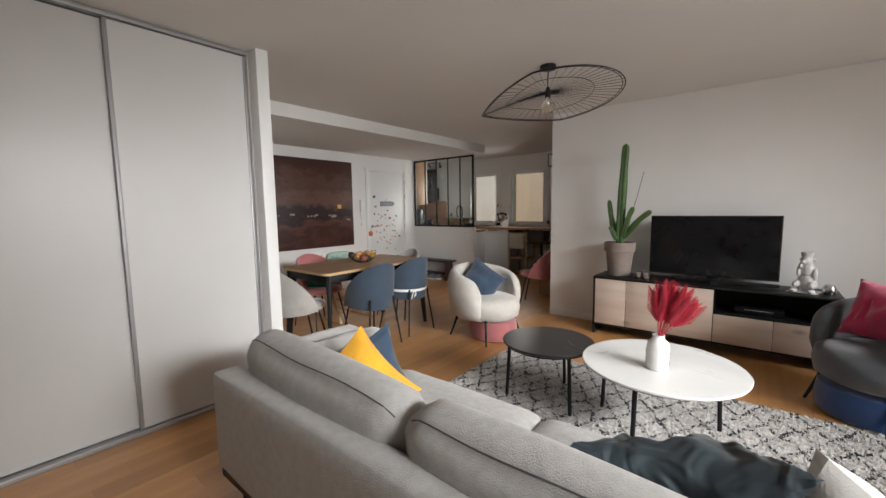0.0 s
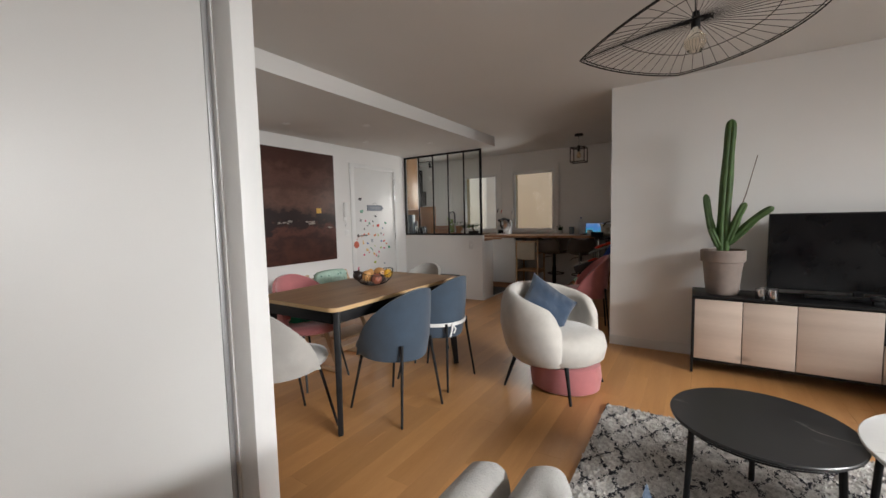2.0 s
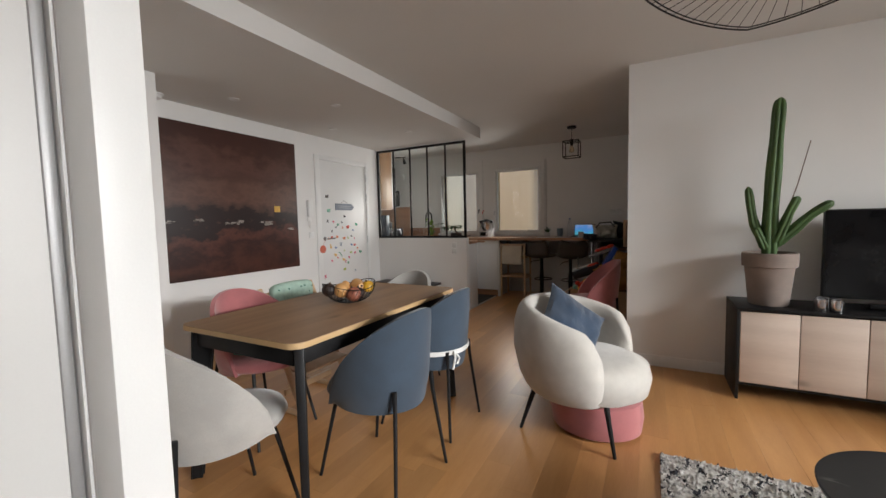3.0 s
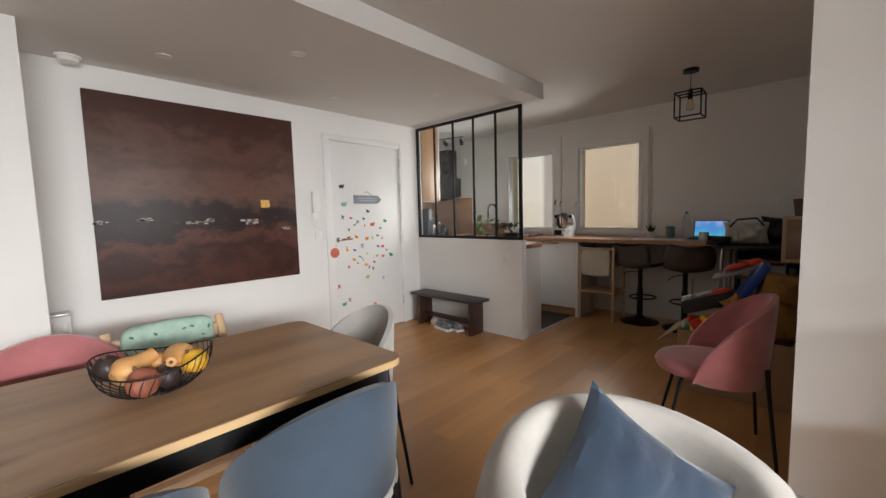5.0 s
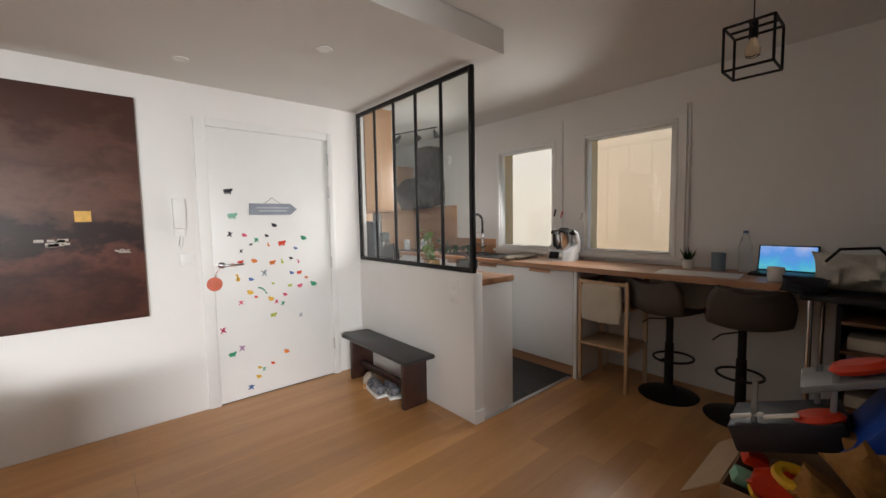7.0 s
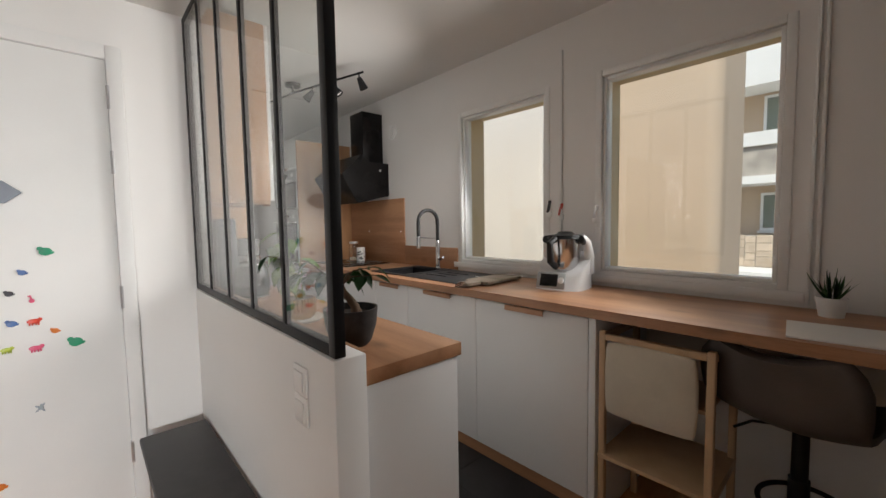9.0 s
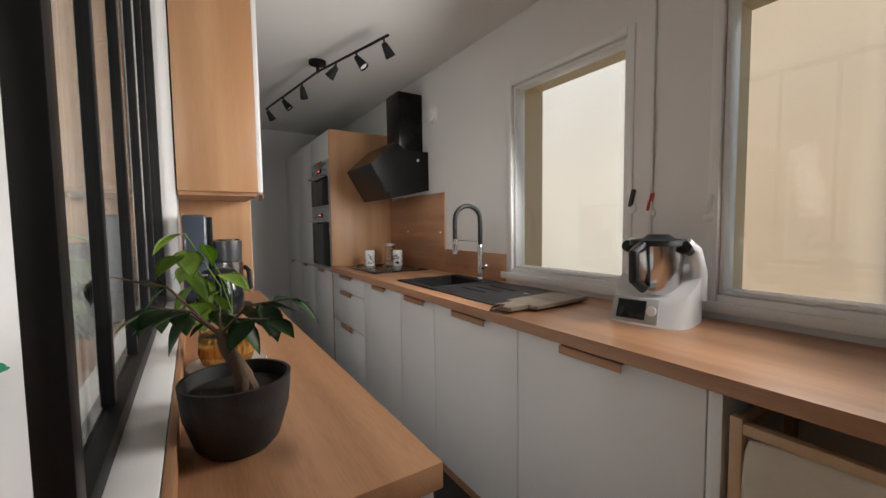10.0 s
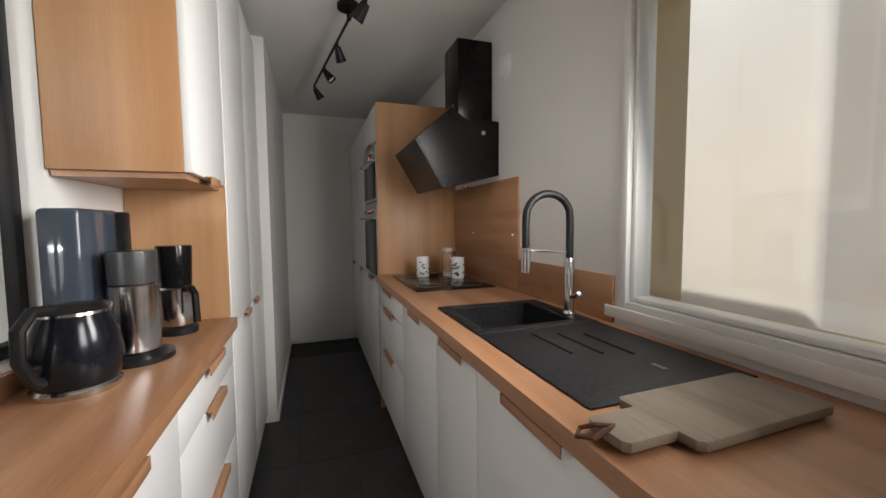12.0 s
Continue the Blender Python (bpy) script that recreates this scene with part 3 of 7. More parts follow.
for z0, z1 in ((0.0, 0.028), (2.432, 2.458)):
    wpart("rail", B(-2.6, -2.515, -2.38, 1.159, z0, z1, 0.003), RAILALU, wd)
wpart("end_cheek", B(-2.62, -2.515, 1.1595, 1.1645, 0, 2.458), TRIM, wd)
struct("pillar_trim", B(-2.512, -2.4, 1.166, 1.252, 0, H - 0.001, 0.003), TRIM, "white painted pillar at the wardrobe's end", "trim")
struct("baseboard_pillar", box(B(-2.4, -2.386, 1.138, 1.264, 0, 0.1, 0.003), -2.52, -2.4, 1.253, 1.264, 0, 0.1, 0.003), TRIM, "white baseboard round the pillar", "baseboard")

# recessed ceiling spots and smoke alarm over the dining corner
for x, y in ((-4.72, 3.06), (-4.12, 3.65), (-4.14, 4.92), (-4.78, 4.32)):
    s = thing("recessed_spotlight", pose(x, y, LOW), "small white recessed ceiling spotlight, switched off", "spotlight", "spots over the dining corner")
    part("rim", lathe(bm_new(), [(0.028, -0.001), (0.044, -0.001), (0.043, -0.006), (0.03, -0.007), (0.028, -0.003)], 24), TRIM, s)
    part("bulb", lathe(bm_new(), [(0, -0.0055), (0.0295, -0.0055), (0.0295, -0.001), (0, -0.001)], 20), PVC, s)
sm = thing("smoke_alarm", pose(-5.12, 2.64, LOW), "round white smoke alarm under the ceiling", "smoke alarm")
part("base", lathe(bm_new(), [(0, 0), (0.065, 0), (0.065, -0.012), (0, -0.012)], 32), PVC, sm)
part("cap", lathe(bm_new(), [(0, -0.012), (0.055, -0.012), (0.05, -0.035), (0.03, -0.042), (0, -0.042)], 32), TRIM, sm)

# neighbouring buildings beyond the kitchen windows
nb = thing("neighbour_house", pose(-8.5, 10, -3), "cream rendered house wall close outside the kitchen", "house")
nw = B(-16, -4.1, 9.9, 10.87, -3, 9)
lathe(nw, [(0.15, -3), (0.15, 9)], 32, (-4.1, 10.05, 0))
box(nw, -4.1, -3.95, 10.05, 10.87, -3, 9)
# shade beside the projecting wing is put into this wall's darker colour
wpart("wall", nw, RENDER_CREAM_SHADED, nb)
pw = B(-16, -5.36, 8.9, 9.89, -3, 9)
lathe(pw, [(0.08, -3), (0.08, 9)], 20, (-5.36, 8.98, 0))
box(pw, -5.36, -5.28, 8.98, 9.89, -3, 9)
wpart("projecting_wing", pw, mat("pale_wall_render", (0.7, 0.64, 0.57), 0.9, var=0.08, scale=0.8, bump=0.06, grain=90), nb, "pale rendered projecting wing with rounded corner")
ap = thing("apartment_building", pose(-2, 22, -3), "cream apartment block with concrete balconies beyond the courtyard", "building")
wpart("wall", B(-12, 9, 23.4, 26, -3, 12), RENDER_CREAM_SHADED, ap)
WHITECOAT = mat("white_masonry_paint", (0.8, 0.79, 0.76), 0.85, var=0.06, scale=1.5, bump=0.05)
wpart("upper_front", B(-12, 9, 22.0, 23.39, 5.7, 12), WHITECOAT, ap, "white painted upper front")
wpart("balcony", B(-12, 9, 21.9, 23.39, 3.7, 4.15), WHITECOAT, ap, "white balcony slab")
wpart("parapet", B(-12, 9, 22.0, 22.14, 2.72, 3.695), CONCRETE, ap, "stained concrete parapet")
wpart("balcony", B(-12, 9, 21.9, 23.39, 2.45, 2.715), WHITECOAT, ap, "white balcony slab")
wpart("terrace_edge", B(-12, 9, 21.2, 23.39, -1.0, -0.45), WHITECOAT, ap, "white terrace edge")
DARKPANE = mat("dull_window_glass", (0.2, 0.23, 0.2), 0.1, var=0.2)
for z, h in ((0.85, 1.35), (4.3, 1.3)):
    for x in (-7.6, -5.15, -3.75, -1.6, 0.6, 2.8):
        w = wpart("window", B(x - 0.5, x + 0.5, 23.33, 23.39, z, z + h, 0.01), PVC, ap)
        wpart("pane", B(x - 0.41, x + 0.41, 23.31, 23.33, z + 0.1, z + h - 0.1), DARKPANE, w)
        wpart("window_sill", B(x - 0.56, x + 0.56, 23.27, 23.36, z - 0.09, z - 0.002), WHITECOAT, w)
solid("garden_tarp", soft(bm_new(), -0.9, 0.7, -0.4, 0.4, 0, 0.7, 0.25, 0.06), mat("teal_tarpaulin", (0.05, 0.22, 0.27), 0.5, var=0.2, scale=3), "teal tarpaulin over something on the terrace", "tarpaulin", pose(-3.9, 22.3, -0.449))
gw = thing("stone_garden_wall", pose(-3, 22.9, -0.45), "low wall of pale rubble stones on the terrace", "wall")
wpart("core", B(-9, 4, 22.95, 23.3, -0.449, 0.7), CONCRETE, gw)
STONE = mat("pale_rubble_stone", (0.52, 0.42, 0.32), 0.9, var=0.2, scale=4, bump=0.08, piece=0.2)
rs = random.Random(9)
x = -8
while x < 0.5:
    wdt = rs.uniform(0.25, 0.5)
    z = -0.44
    while z < 0.6:
        hgt = min(rs.uniform(0.2, 0.4), 0.72 - z)
        wpart("stone", B(x + 0.01, x + wdt - 0.01, 22.9, 22.95, z, z + hgt - 0.015, 0.012, 1), STONE, gw)
        z += hgt
    x += wdt


# ---- kitchen ----
CT = 0.95


def handle(parent, x, y, z, w, side):
    """An edge pull of oak under the worktop; side is the way the front looks along y."""
    h = bm_new()
    box(h, x - w / 2, x + w / 2, min(y, y + side * 0.02), max(y, y + side * 0.02), z, z + 0.004, 0.0015)
    box(h, x - w / 2, x + w / 2, min(y + side * 0.016, y + side * 0.02), max(y + side * 0.016, y + side * 0.02), z - 0.022, z, 0.0015)
    return wpart("handle", h, OAK_X, parent, "slim oak edge handle")


def base_unit(x0, x1, yb, yf, fronts, label, hw=0.2, top=0.908, plinth=OAK_X):
    """A floor cabinet from yb (back) to yf (front); fronts are (z0, z1) of doors or drawers."""
    s = 1 if yf > yb else -1
    u = thing("base_cabinet", pose((x0 + x1) / 2, (yb + yf) / 2, 0.003), label, "cabinet", "kitchen base cabinets")
    y0, y1 = sorted((yb, yf - s * 0.022))
    wpart("body", B(x0 + 0.001, x1 - 0.001, y0, y1, 0.1, top), FRONT, u)
    for z0, z1 in fronts:
        a, b = sorted((yf - s * 0.02, yf))
        wpart("drawer_front" if len(fronts) > 1 else "door", B(x0 + 0.002, x1 - 0.002, a, b, z0, z1, 0.0015), FRONT, u)
        handle(u, (x0 + x1) / 2, yf, z1 - 0.002, hw, s)
    a, b = sorted((yf - s * 0.05, yf - s * 0.06))
    wpart("plinth", B(x0, x1, a, b, 0.003, 0.1), plinth, u, "oak plinth")
    return u


WH = "white handleless-look base cabinet with oak edge pulls"
base_unit(-6.65, -5.93, NY - 0.02, 6.83, ((0.105, 0.5), (0.504, 0.77), (0.774, 0.9)), "white drawer cabinet under the hob with oak pulls", 0.26)
base_unit(-5.93, -5.35, NY - 0.02, 6.83, ((0.105, 0.9),), WH, 0.2, 0.75)
base_unit(-5.35, -4.97, NY - 0.02, 6.83, ((0.105, 0.9),), WH, 0.22, 0.75)
base_unit(-4.97, -4.365, NY - 0.02, 6.83, ((0.105, 0.9),), WH, 0.24)
base_unit(-4.365, -3.722, NY - 0.02, 6.83, ((0.105, 0.9),), WH, 0.22)
solid("end_panel", B(-3.72, -3.69, 6.83, NY - 0.012, 0.0, 0.909, 0.001), FRONT, "white end panel of the cabinet run", "panel")

# worktops
SX0, SX1, SY0, SY1 = -5.5, -4.56, 6.885, 7.345
wt = thing("worktop", pose(-4.5, 7.1, 0.91), "long oak-look worktop along the window wall", "worktop")
for b in ((-6.65, SX0 + 0.012, 6.805, 7.388), (SX1 - 0.012, -2.32, 6.805, 7.388), (SX0 + 0.012, SX1 - 0.012, 6.805, SY0 + 0.012), (SX0 + 0.012, SX1 - 0.012, SY1 - 0.012, 7.388)):
    wpart("top_section", B(b[0], b[1], b[2], b[3], 0.91, CT), OAK_X, wt)
w2 = solid("peninsula_worktop", B(-5.64, -3.765, PY + 0.088, 6.115, 0.91, CT, 0.001), OAK_X, "oak-look worktop behind the half wall", "worktop")
solid("worktop_upstand", B(-5.22, -3.77, PY + 0.0855, PY + 0.0975, CT + 0.0005, 0.999, 0.001), OAK_X, "low oak-look upstand along the half wall", "upstand")
solid("splashback", B(-6.65, -5.73, 7.388, 7.3995, CT + 0.0005, 1.535, 0.001), OAK_X, "oak-look splashback behind the hob", "splashback")
solid("worktop_upstand", B(-5.728, -5.068, 7.388, 7.3995, CT + 0.0005, 1.117, 0.001), OAK_X, "low oak-look upstand behind the sink", "upstand")
for x in (-6.3, -5.78):
    for z in (1.24,):
        switch(x, 7.388, z, 0, "splashback_screw", "tiny dark screw cap in the oak splashback").scale = (0.14, 0.6, 0.14)

# peninsula cabinets, kitchen side
base_unit(-5.64, -4.98, PY + 0.09, 6.095, ((0.105, 0.5), (0.504, 0.77), (0.774, 0.9)), "white drawer cabinet with oak edge pulls", 0.2)
base_unit(-4.98, -4.35, PY + 0.09, 6.095, ((0.105, 0.5), (0.504, 0.9)), "white drawer cabinet with oak edge pulls", 0.2)
base_unit(-4.35, -3.79, PY + 0.09, 6.095, ((0.105, 0.9),), WH, 0.2)
solid("end_panel", B(-3.788, -3.768, PY + 0.0855, 6.1, 0.004, 0.909, 0.001), FRONT, "white end panel of the peninsula", "panel")

# tall and wall cabinets on the south side
tc = thing("tall_cabinet", pose(-6.16, 5.93, 0.003), "tall white cabinet with an oak side panel", "cabinet")
wpart("body", B(-6.69, -5.662, PY + 0.083, 6.073, 0.08, 2.4), FRONT, tc)
wpart("side_panel", B(-5.66, -5.642, PY + 0.083, 6.09, 0.95, 2.4), OAK_Z, tc, "oak side panel")
for x0, x1 in ((-6.688, -6.176), (-6.172, -5.662)):
    for z0, z1 in ((0.083, 0.9), (0.904, 2.398)):
        wpart("door", B(x0, x1, 6.074, 6.094, z0, z1, 0.0015), FRONT, tc)
for x in (-6.3, -5.98):
    handle(tc, x, 6.094, 0.904, 0.12, 1)
wpart("plinth", B(-6.68, -5.65, 6.02, 6.03, 0.003, 0.08), OAK_X, tc)
uc = thing("wall_cabinet", pose(-5.45, 5.93, 1.43), "white wall cabinet with an oak side panel", "cabinet")
wpart("body", B(-5.64, -5.232, PY + 0.086, 6.073, 1.452, 2.4), FRONT, uc)
wpart("side_panel", B(-5.23, -5.212, PY + 0.086, 6.074, 1.45, 2.4, 0.001), OAK_Z, uc, "oak side panel with knots")
wpart("door", B(-5.64, -5.212, 6.074, 6.094, 1.45, 2.4, 0.0015), FRONT, uc)
wpart("bottom_panel", B(-5.64, -5.232, PY + 0.086, 6.073, 1.434, 1.45), OAK_X, uc)
handle(uc, -5.4, 6.094, 1.45, 0.12, 1)

# oven tower
ot = thing("oven_tower", pose(-6.95, 7.1, 0.003), "tall oven housing with oak side panel and white fronts", "cabinet")
wpart("side_panel", B(-6.676, -6.657, 6.83, NY - 0.002, 0.004, 2.118, 0.001), OAK_Z, ot, "tall oak side panel")
wpart("body", B(-7.26, -6.678, 6.852, NY - 0.002, 0.08, 2.116), FRONT, ot)
for z0, z1 in ((0.09, 0.9), (1.87, 2.114)):
    wpart("door", B(-7.258, -6.68, 6.83, 6.85, z0, z1, 0.0015), FRONT, ot)
handle(ot, -6.97, 6.83, 1.87, 0.2, -1)
handle(ot, -6.97, 6.83, 0.9, 0.2, -1)
for nm, z0, z1, lab in (("microwave", 1.46, 1.85, "built-in stainless microwave with dark glass door"), ("oven", 0.92, 1.45, "built-in stainless oven with dark glass door")):
    o = thing(nm, pose(-6.97, 6.83, z0), lab, nm)
    wpart("front", B(-7.255, -6.683, 6.826, 6.851, z0, z1, 0.002), ALU, o)
    wpart("glass_door", B(-7.235, -6.7, 6.818, 6.826, z0 + 0.02, z1 - 0.12, 0.002), BLACKGLOSS, o)
    wpart("display", B(-7.05, -6.89, 6.822, 6.826, z1 - 0.075, z1 - 0.035, 0.001), BLACKGLOSS, o)
    d = wpart("digits", B(-6.99, -6.95, 6.8205, 6.822, z1 - 0.06, z1 - 0.05), glow("red_digits", (1, 0.08, 0.03), 2.0), o)
    hb = bm_new()
    tube(hb, [(-7.21, 6.82, z1 - 0.11), (-7.21, 6.785, z1 - 0.11), (-6.73, 6.785, z1 - 0.11), (-6.73, 6.82, z1 - 0.11)], 0.008, 8)
    wpart("handle", hb, STEEL, o)
    for x in (-7.16, -6.78):
        wpart("knob", lathe(bm_new(), [(0.016, 0), (0.014, 0.02), (0, 0.02)], 16, m=Matrix.Translation((x, 6.826, z1 - 0.055)) @ pose(0, 0, 0, 90)), ALU, o)
ft = thing("tall_cabinet", pose(-7.86, 7.1, 0.003), "tall white cabinet beside the oven tower", "cabinet")
wpart("body", B(-8.456, -7.264, 6.852, NY - 0.002, 0.08, 2.116), FRONT, ft)
for x0, x1 in ((-8.454, -7.862), (-7.858, -7.264)):
    for z0, z1 in ((0.09, 0.9), (0.904, 2.114)):
        wpart("door", B(x0, x1, 6.83, 6.85, z0, z1, 0.0015), FRONT, ft)
    handle(ft, (x0 + x1) / 2, 6.83, 0.902, 0.14, -1)
wpart("plinth", B(-8.45, -6.68, 6.89, 6.9, 0.003, 0.08), OAK_X, ft)

# hob, hood
hob = thing("induction_hob", pose(-6.22, 7.11, CT), "flat black glass induction hob set in the worktop", "hob")
wpart("glass", B(-6.53, -5.9, 6.9, 7.35, CT + 0.0005, CT + 0.006, 0.002), BLACKGLOSS, hob)
for x, y, r in ((-6.37, 7.01, 0.09), (-6.06, 7.01, 0.07), (-6.37, 7.24, 0.07), (-6.06, 7.24, 0.09)):
    c = bm_new()
    tube(c, [(x + r * math.cos(a * math.tau / 32), y + r * math.sin(a * math.tau / 32), CT + 0.006) for a in range(32)], 0.0012, 4, True)
    wpart("cooking_zone", c, ALU, hob)
HOODGLASS = mat("black_hood_glass", (0.008, 0.007, 0.007), 0.22, var=0.3, scale=8, bump=0.0)
HOODGLASS.node_tree.nodes["Principled BSDF"].inputs["Specular IOR Level"].default_value = 0.2
hood = thing("cooker_hood", pose(-6.22, 7.2, 1.5), "black glass angled cooker hood with chimney", "cooker hood")
wpart("chimney", B(-6.27, -6.05, 7.19, NY - 0.002, 1.84, 2.32, 0.002), HOODGLASS, hood)
prof = [(NY - 0.002, 1.565), (7.075, 1.495), (6.93, 1.745), (7.12, 1.92), (7.2, 1.86), (NY - 0.002, 1.86)]
b = bm_new()
f0 = [b.verts.new((-6.5, y, z)) for y, z in prof]
f1 = [b.verts.new((-5.965, y, z)) for y, z in prof]
b.faces.new(f0), b.faces.new(f1[::-1])
for i in range(len(prof)):
    b.faces.new((f0[i], f0[i - 1], f1[i - 1], f1[i]))
bmesh.ops.recalc_face_normals(b, faces=b.faces[:])
wpart("body", b, HOODGLASS, hood, angle=20)
g = bm_new()
d = (Vector((0, 6.93, 1.745)) - Vector((0, 7.075, 1.495)))
nrm = Vector((0, -d.z, d.y)).normalized() * 0.008
q = [(x, y, z) for x in (-6.495, -5.97) for y, z in ((7.075, 1.5), (6.93, 1.743))]
vs = [g.verts.new(Vector(p) + s * nrm) for s in (0.2, 1) for p in q]
for f in ((0, 1, 3, 2), (4, 6, 7, 5), (0, 4, 5, 1), (2, 3, 7, 6), (1, 5, 7, 3), (0, 2, 6, 4)):
    g.faces.new([vs[i] for i in f])
bmesh.ops.recalc_face_normals(g, faces=g.faces[:])
wpart("glass_front", g, HOODGLASS, hood)
for x in (-6.32, -6.1):
    wpart("lamp", lathe(bm_new(), [(0, 0), (0.022, 0), (0.022, -0.004), (0, -0.004)], 16, (x, 7.25, 1.512)), STEEL, hood)
wpart("knob", lathe(bm_new(), [(0.014, 0), (0.012, 0.012), (0, 0.012)], 16, m=Matrix.Translation((-5.965, 7.3, 1.79)) @ pose(0, 0, 0, 0, 90, 0)), STEEL, hood)

# sink and tap
sk = thing("kitchen_sink", pose(-5.03, 7.115, CT), "black composite sink with drainer let into the worktop", "sink")
SZ = CT + 0.008
s = bm_new()
bx0, bx1, by0, by1 = SX0 + 0.035, SX0 + 0.37, SY0 + 0.04, SY1 - 0.075
for b in ((SX0, bx0, SY0, SY1), (bx0, bx1, SY0, by0), (bx0, bx1, by1, SY1), (bx1, bx1 + 0.05, SY0, SY1)):
    box(s, b[0], b[1], b[2], b[3], CT + 0.001, SZ, 0.003)
wpart("rim", s, SINK, sk)
s = bm_new()
for b in ((bx0 - 0.008, bx0, by0 - 0.008, by1 + 0.008), (bx1, bx1 + 0.008, by0 - 0.008, by1 + 0.008), (bx0, bx1, by0 - 0.008, by0), (bx0, bx1, by1, by1 + 0.008)):
    box(s, b[0], b[1], b[2], b[3], 0.77, CT)
box(s, bx0 - 0.008, bx1 + 0.008, by0 - 0.008, by1 + 0.008, 0.762, 0.77)
wpart("bowl", s, SINK, sk)
s = B(bx1 + 0.05, SX1, SY0, SY1, CT + 0.001, SZ - 0.003, 0.003)
wpart("drainer", s, SINK, sk)
for i in range(3):
    g = bm_new()
    tube(g, [(bx1 + 0.1 + 0.03 * i, SY0 + 0.16 + 0.075 * i, SZ - 0.002), (bx1 + 0.3 + 0.03 * i, SY0 + 0.16 + 0.075 * i, SZ - 0.002)], 0.004, 6)
    wpart("groove", g, BLACK, sk)
wpart("badge", B(SX1 - 0.14, SX1 - 0.1, SY1 - 0.17, SY1 - 0.155, SZ - 0.003, SZ - 0.0015), STEEL, sk)
wpart("drain", lathe(bm_new(), [(0, 0), (0.04, 0), (0.04, 0.003), (0, 0.003)], 20, ((bx0 + bx1) / 2, (by0 + by1) / 2, 0.77)), STEEL, sk)
solid("ceramic_cup", lathe(bm_new(), [(0, 0), (0.03, 0), (0.042, 0.02), (0.045, 0.06), (0.042, 0.06), (0.038, 0.02), (0, 0.01)], 24), TRIM, "pale ceramic cup standing in the sink", "cup",
      pose(bx1 - 0.08, by0 + 0.13, 0.772))
tap = thing("kitchen_tap", pose(-5.19, 7.3, SZ), "tall chrome kitchen tap with black flexible spout", "tap")
part("column", lathe(bm_new(), [(0, 0), (0.026, 0), (0.026, 0.01), (0.018, 0.02), (0.018, 0.2), (0.014, 0.215), (0, 0.215)], 20), STEEL, tap)
lv = bm_new()
tube(lv, [(0.018, -0.005, 0.075), (0.05, -0.01, 0.08), (0.075, -0.015, 0.095)], 0.009, 8)
part("lever", lv, STEEL, tap)
hs = bm_new()
arc = [(0, 0, 0.2), (0, 0, 0.335)] + [(-0.012 * (1 - math.cos(a)), -0.085 * (1 - math.cos(a)), 0.365 + 0.085 * math.sin(a)) for a in [i * math.pi / 12 for i in range(1, 12)]] + [(-0.024, -0.17, 0.35), (-0.024, -0.17, 0.25)]
tube(hs, arc, 0.014, 12)
part("hose", hs, BLACKPLASTIC, tap, "black flexible hose")
hs = bm_new()
tube(hs, [(-0.024, -0.17, 0.255), (-0.024, -0.17, 0.19), (-0.024, -0.17, 0.165)], 0.017, 14)
part("spray_head", hs, STEEL, tap)
hs = bm_new()
tube(hs, [(0, 0, 0.235), (-0.012, -0.085, 0.24), (-0.024, -0.16, 0.245)], 0.004, 6)
part("holder", hs, STEEL, tap)

# chopping board
cb = bm_new()
BOARD = wood("worn_grey_board", (0.3, 0.245, 0.19), (0.15, 0.12, 0.09), "x", 0.65, knots=False, bump=0.05)
outline = [(0.05, -0.235), (0.12, -0.235), (0.13, -0.225), (0.13, -0.13), (0.16, -0.13), (0.17, -0.12), (0.17, 0.2), (0.16, 0.21), (0.01, 0.21), (0.0, 0.2), (0.0, -0.12), (0.01, -0.13), (0.04, -0.13), (0.04, -0.225)]
lo = [cb.verts.new((x, y, 0)) for x, y in outline]
hi = [cb.verts.new((x, y, 0.018)) for x, y in outline]
cb.faces.new(lo[::-1]), cb.faces.new(hi)
for i in range(len(lo)):
    cb.faces.new((lo[i - 1], lo[i], hi[i], hi[i - 1]))
bmesh.ops.recalc_face_normals(cb, faces=cb.faces[:])
bmesh.ops.bevel(cb, geom=[e for e in cb.edges if abs(e.verts[0].co.z - e.verts[1].co.z) < 0.001], offset=0.003, segments=2, profile=0.5, affect="EDGES")
board = thing("chopping_board", pose(-4.55, 7.06, SZ + 0.001, 0, 0, 2), "worn greyish wooden chopping board with a handle and leather loop", "chopping board")
part("board", cb, BOARD, board)
lp = bm_new()
tube(lp, [(0.085, -0.215, 0.02), (0.07, -0.24, 0.02), (0.045, -0.25, 0.004), (0.055, -0.265, -0.003), (0.085, -0.255, 0.008), (0.09, -0.23, 0.021)], 0.004, 6, True)
part("loop", lp, mat("brown_leather", (0.1, 0.04, 0.02), 0.6), board, "brown leather loop")

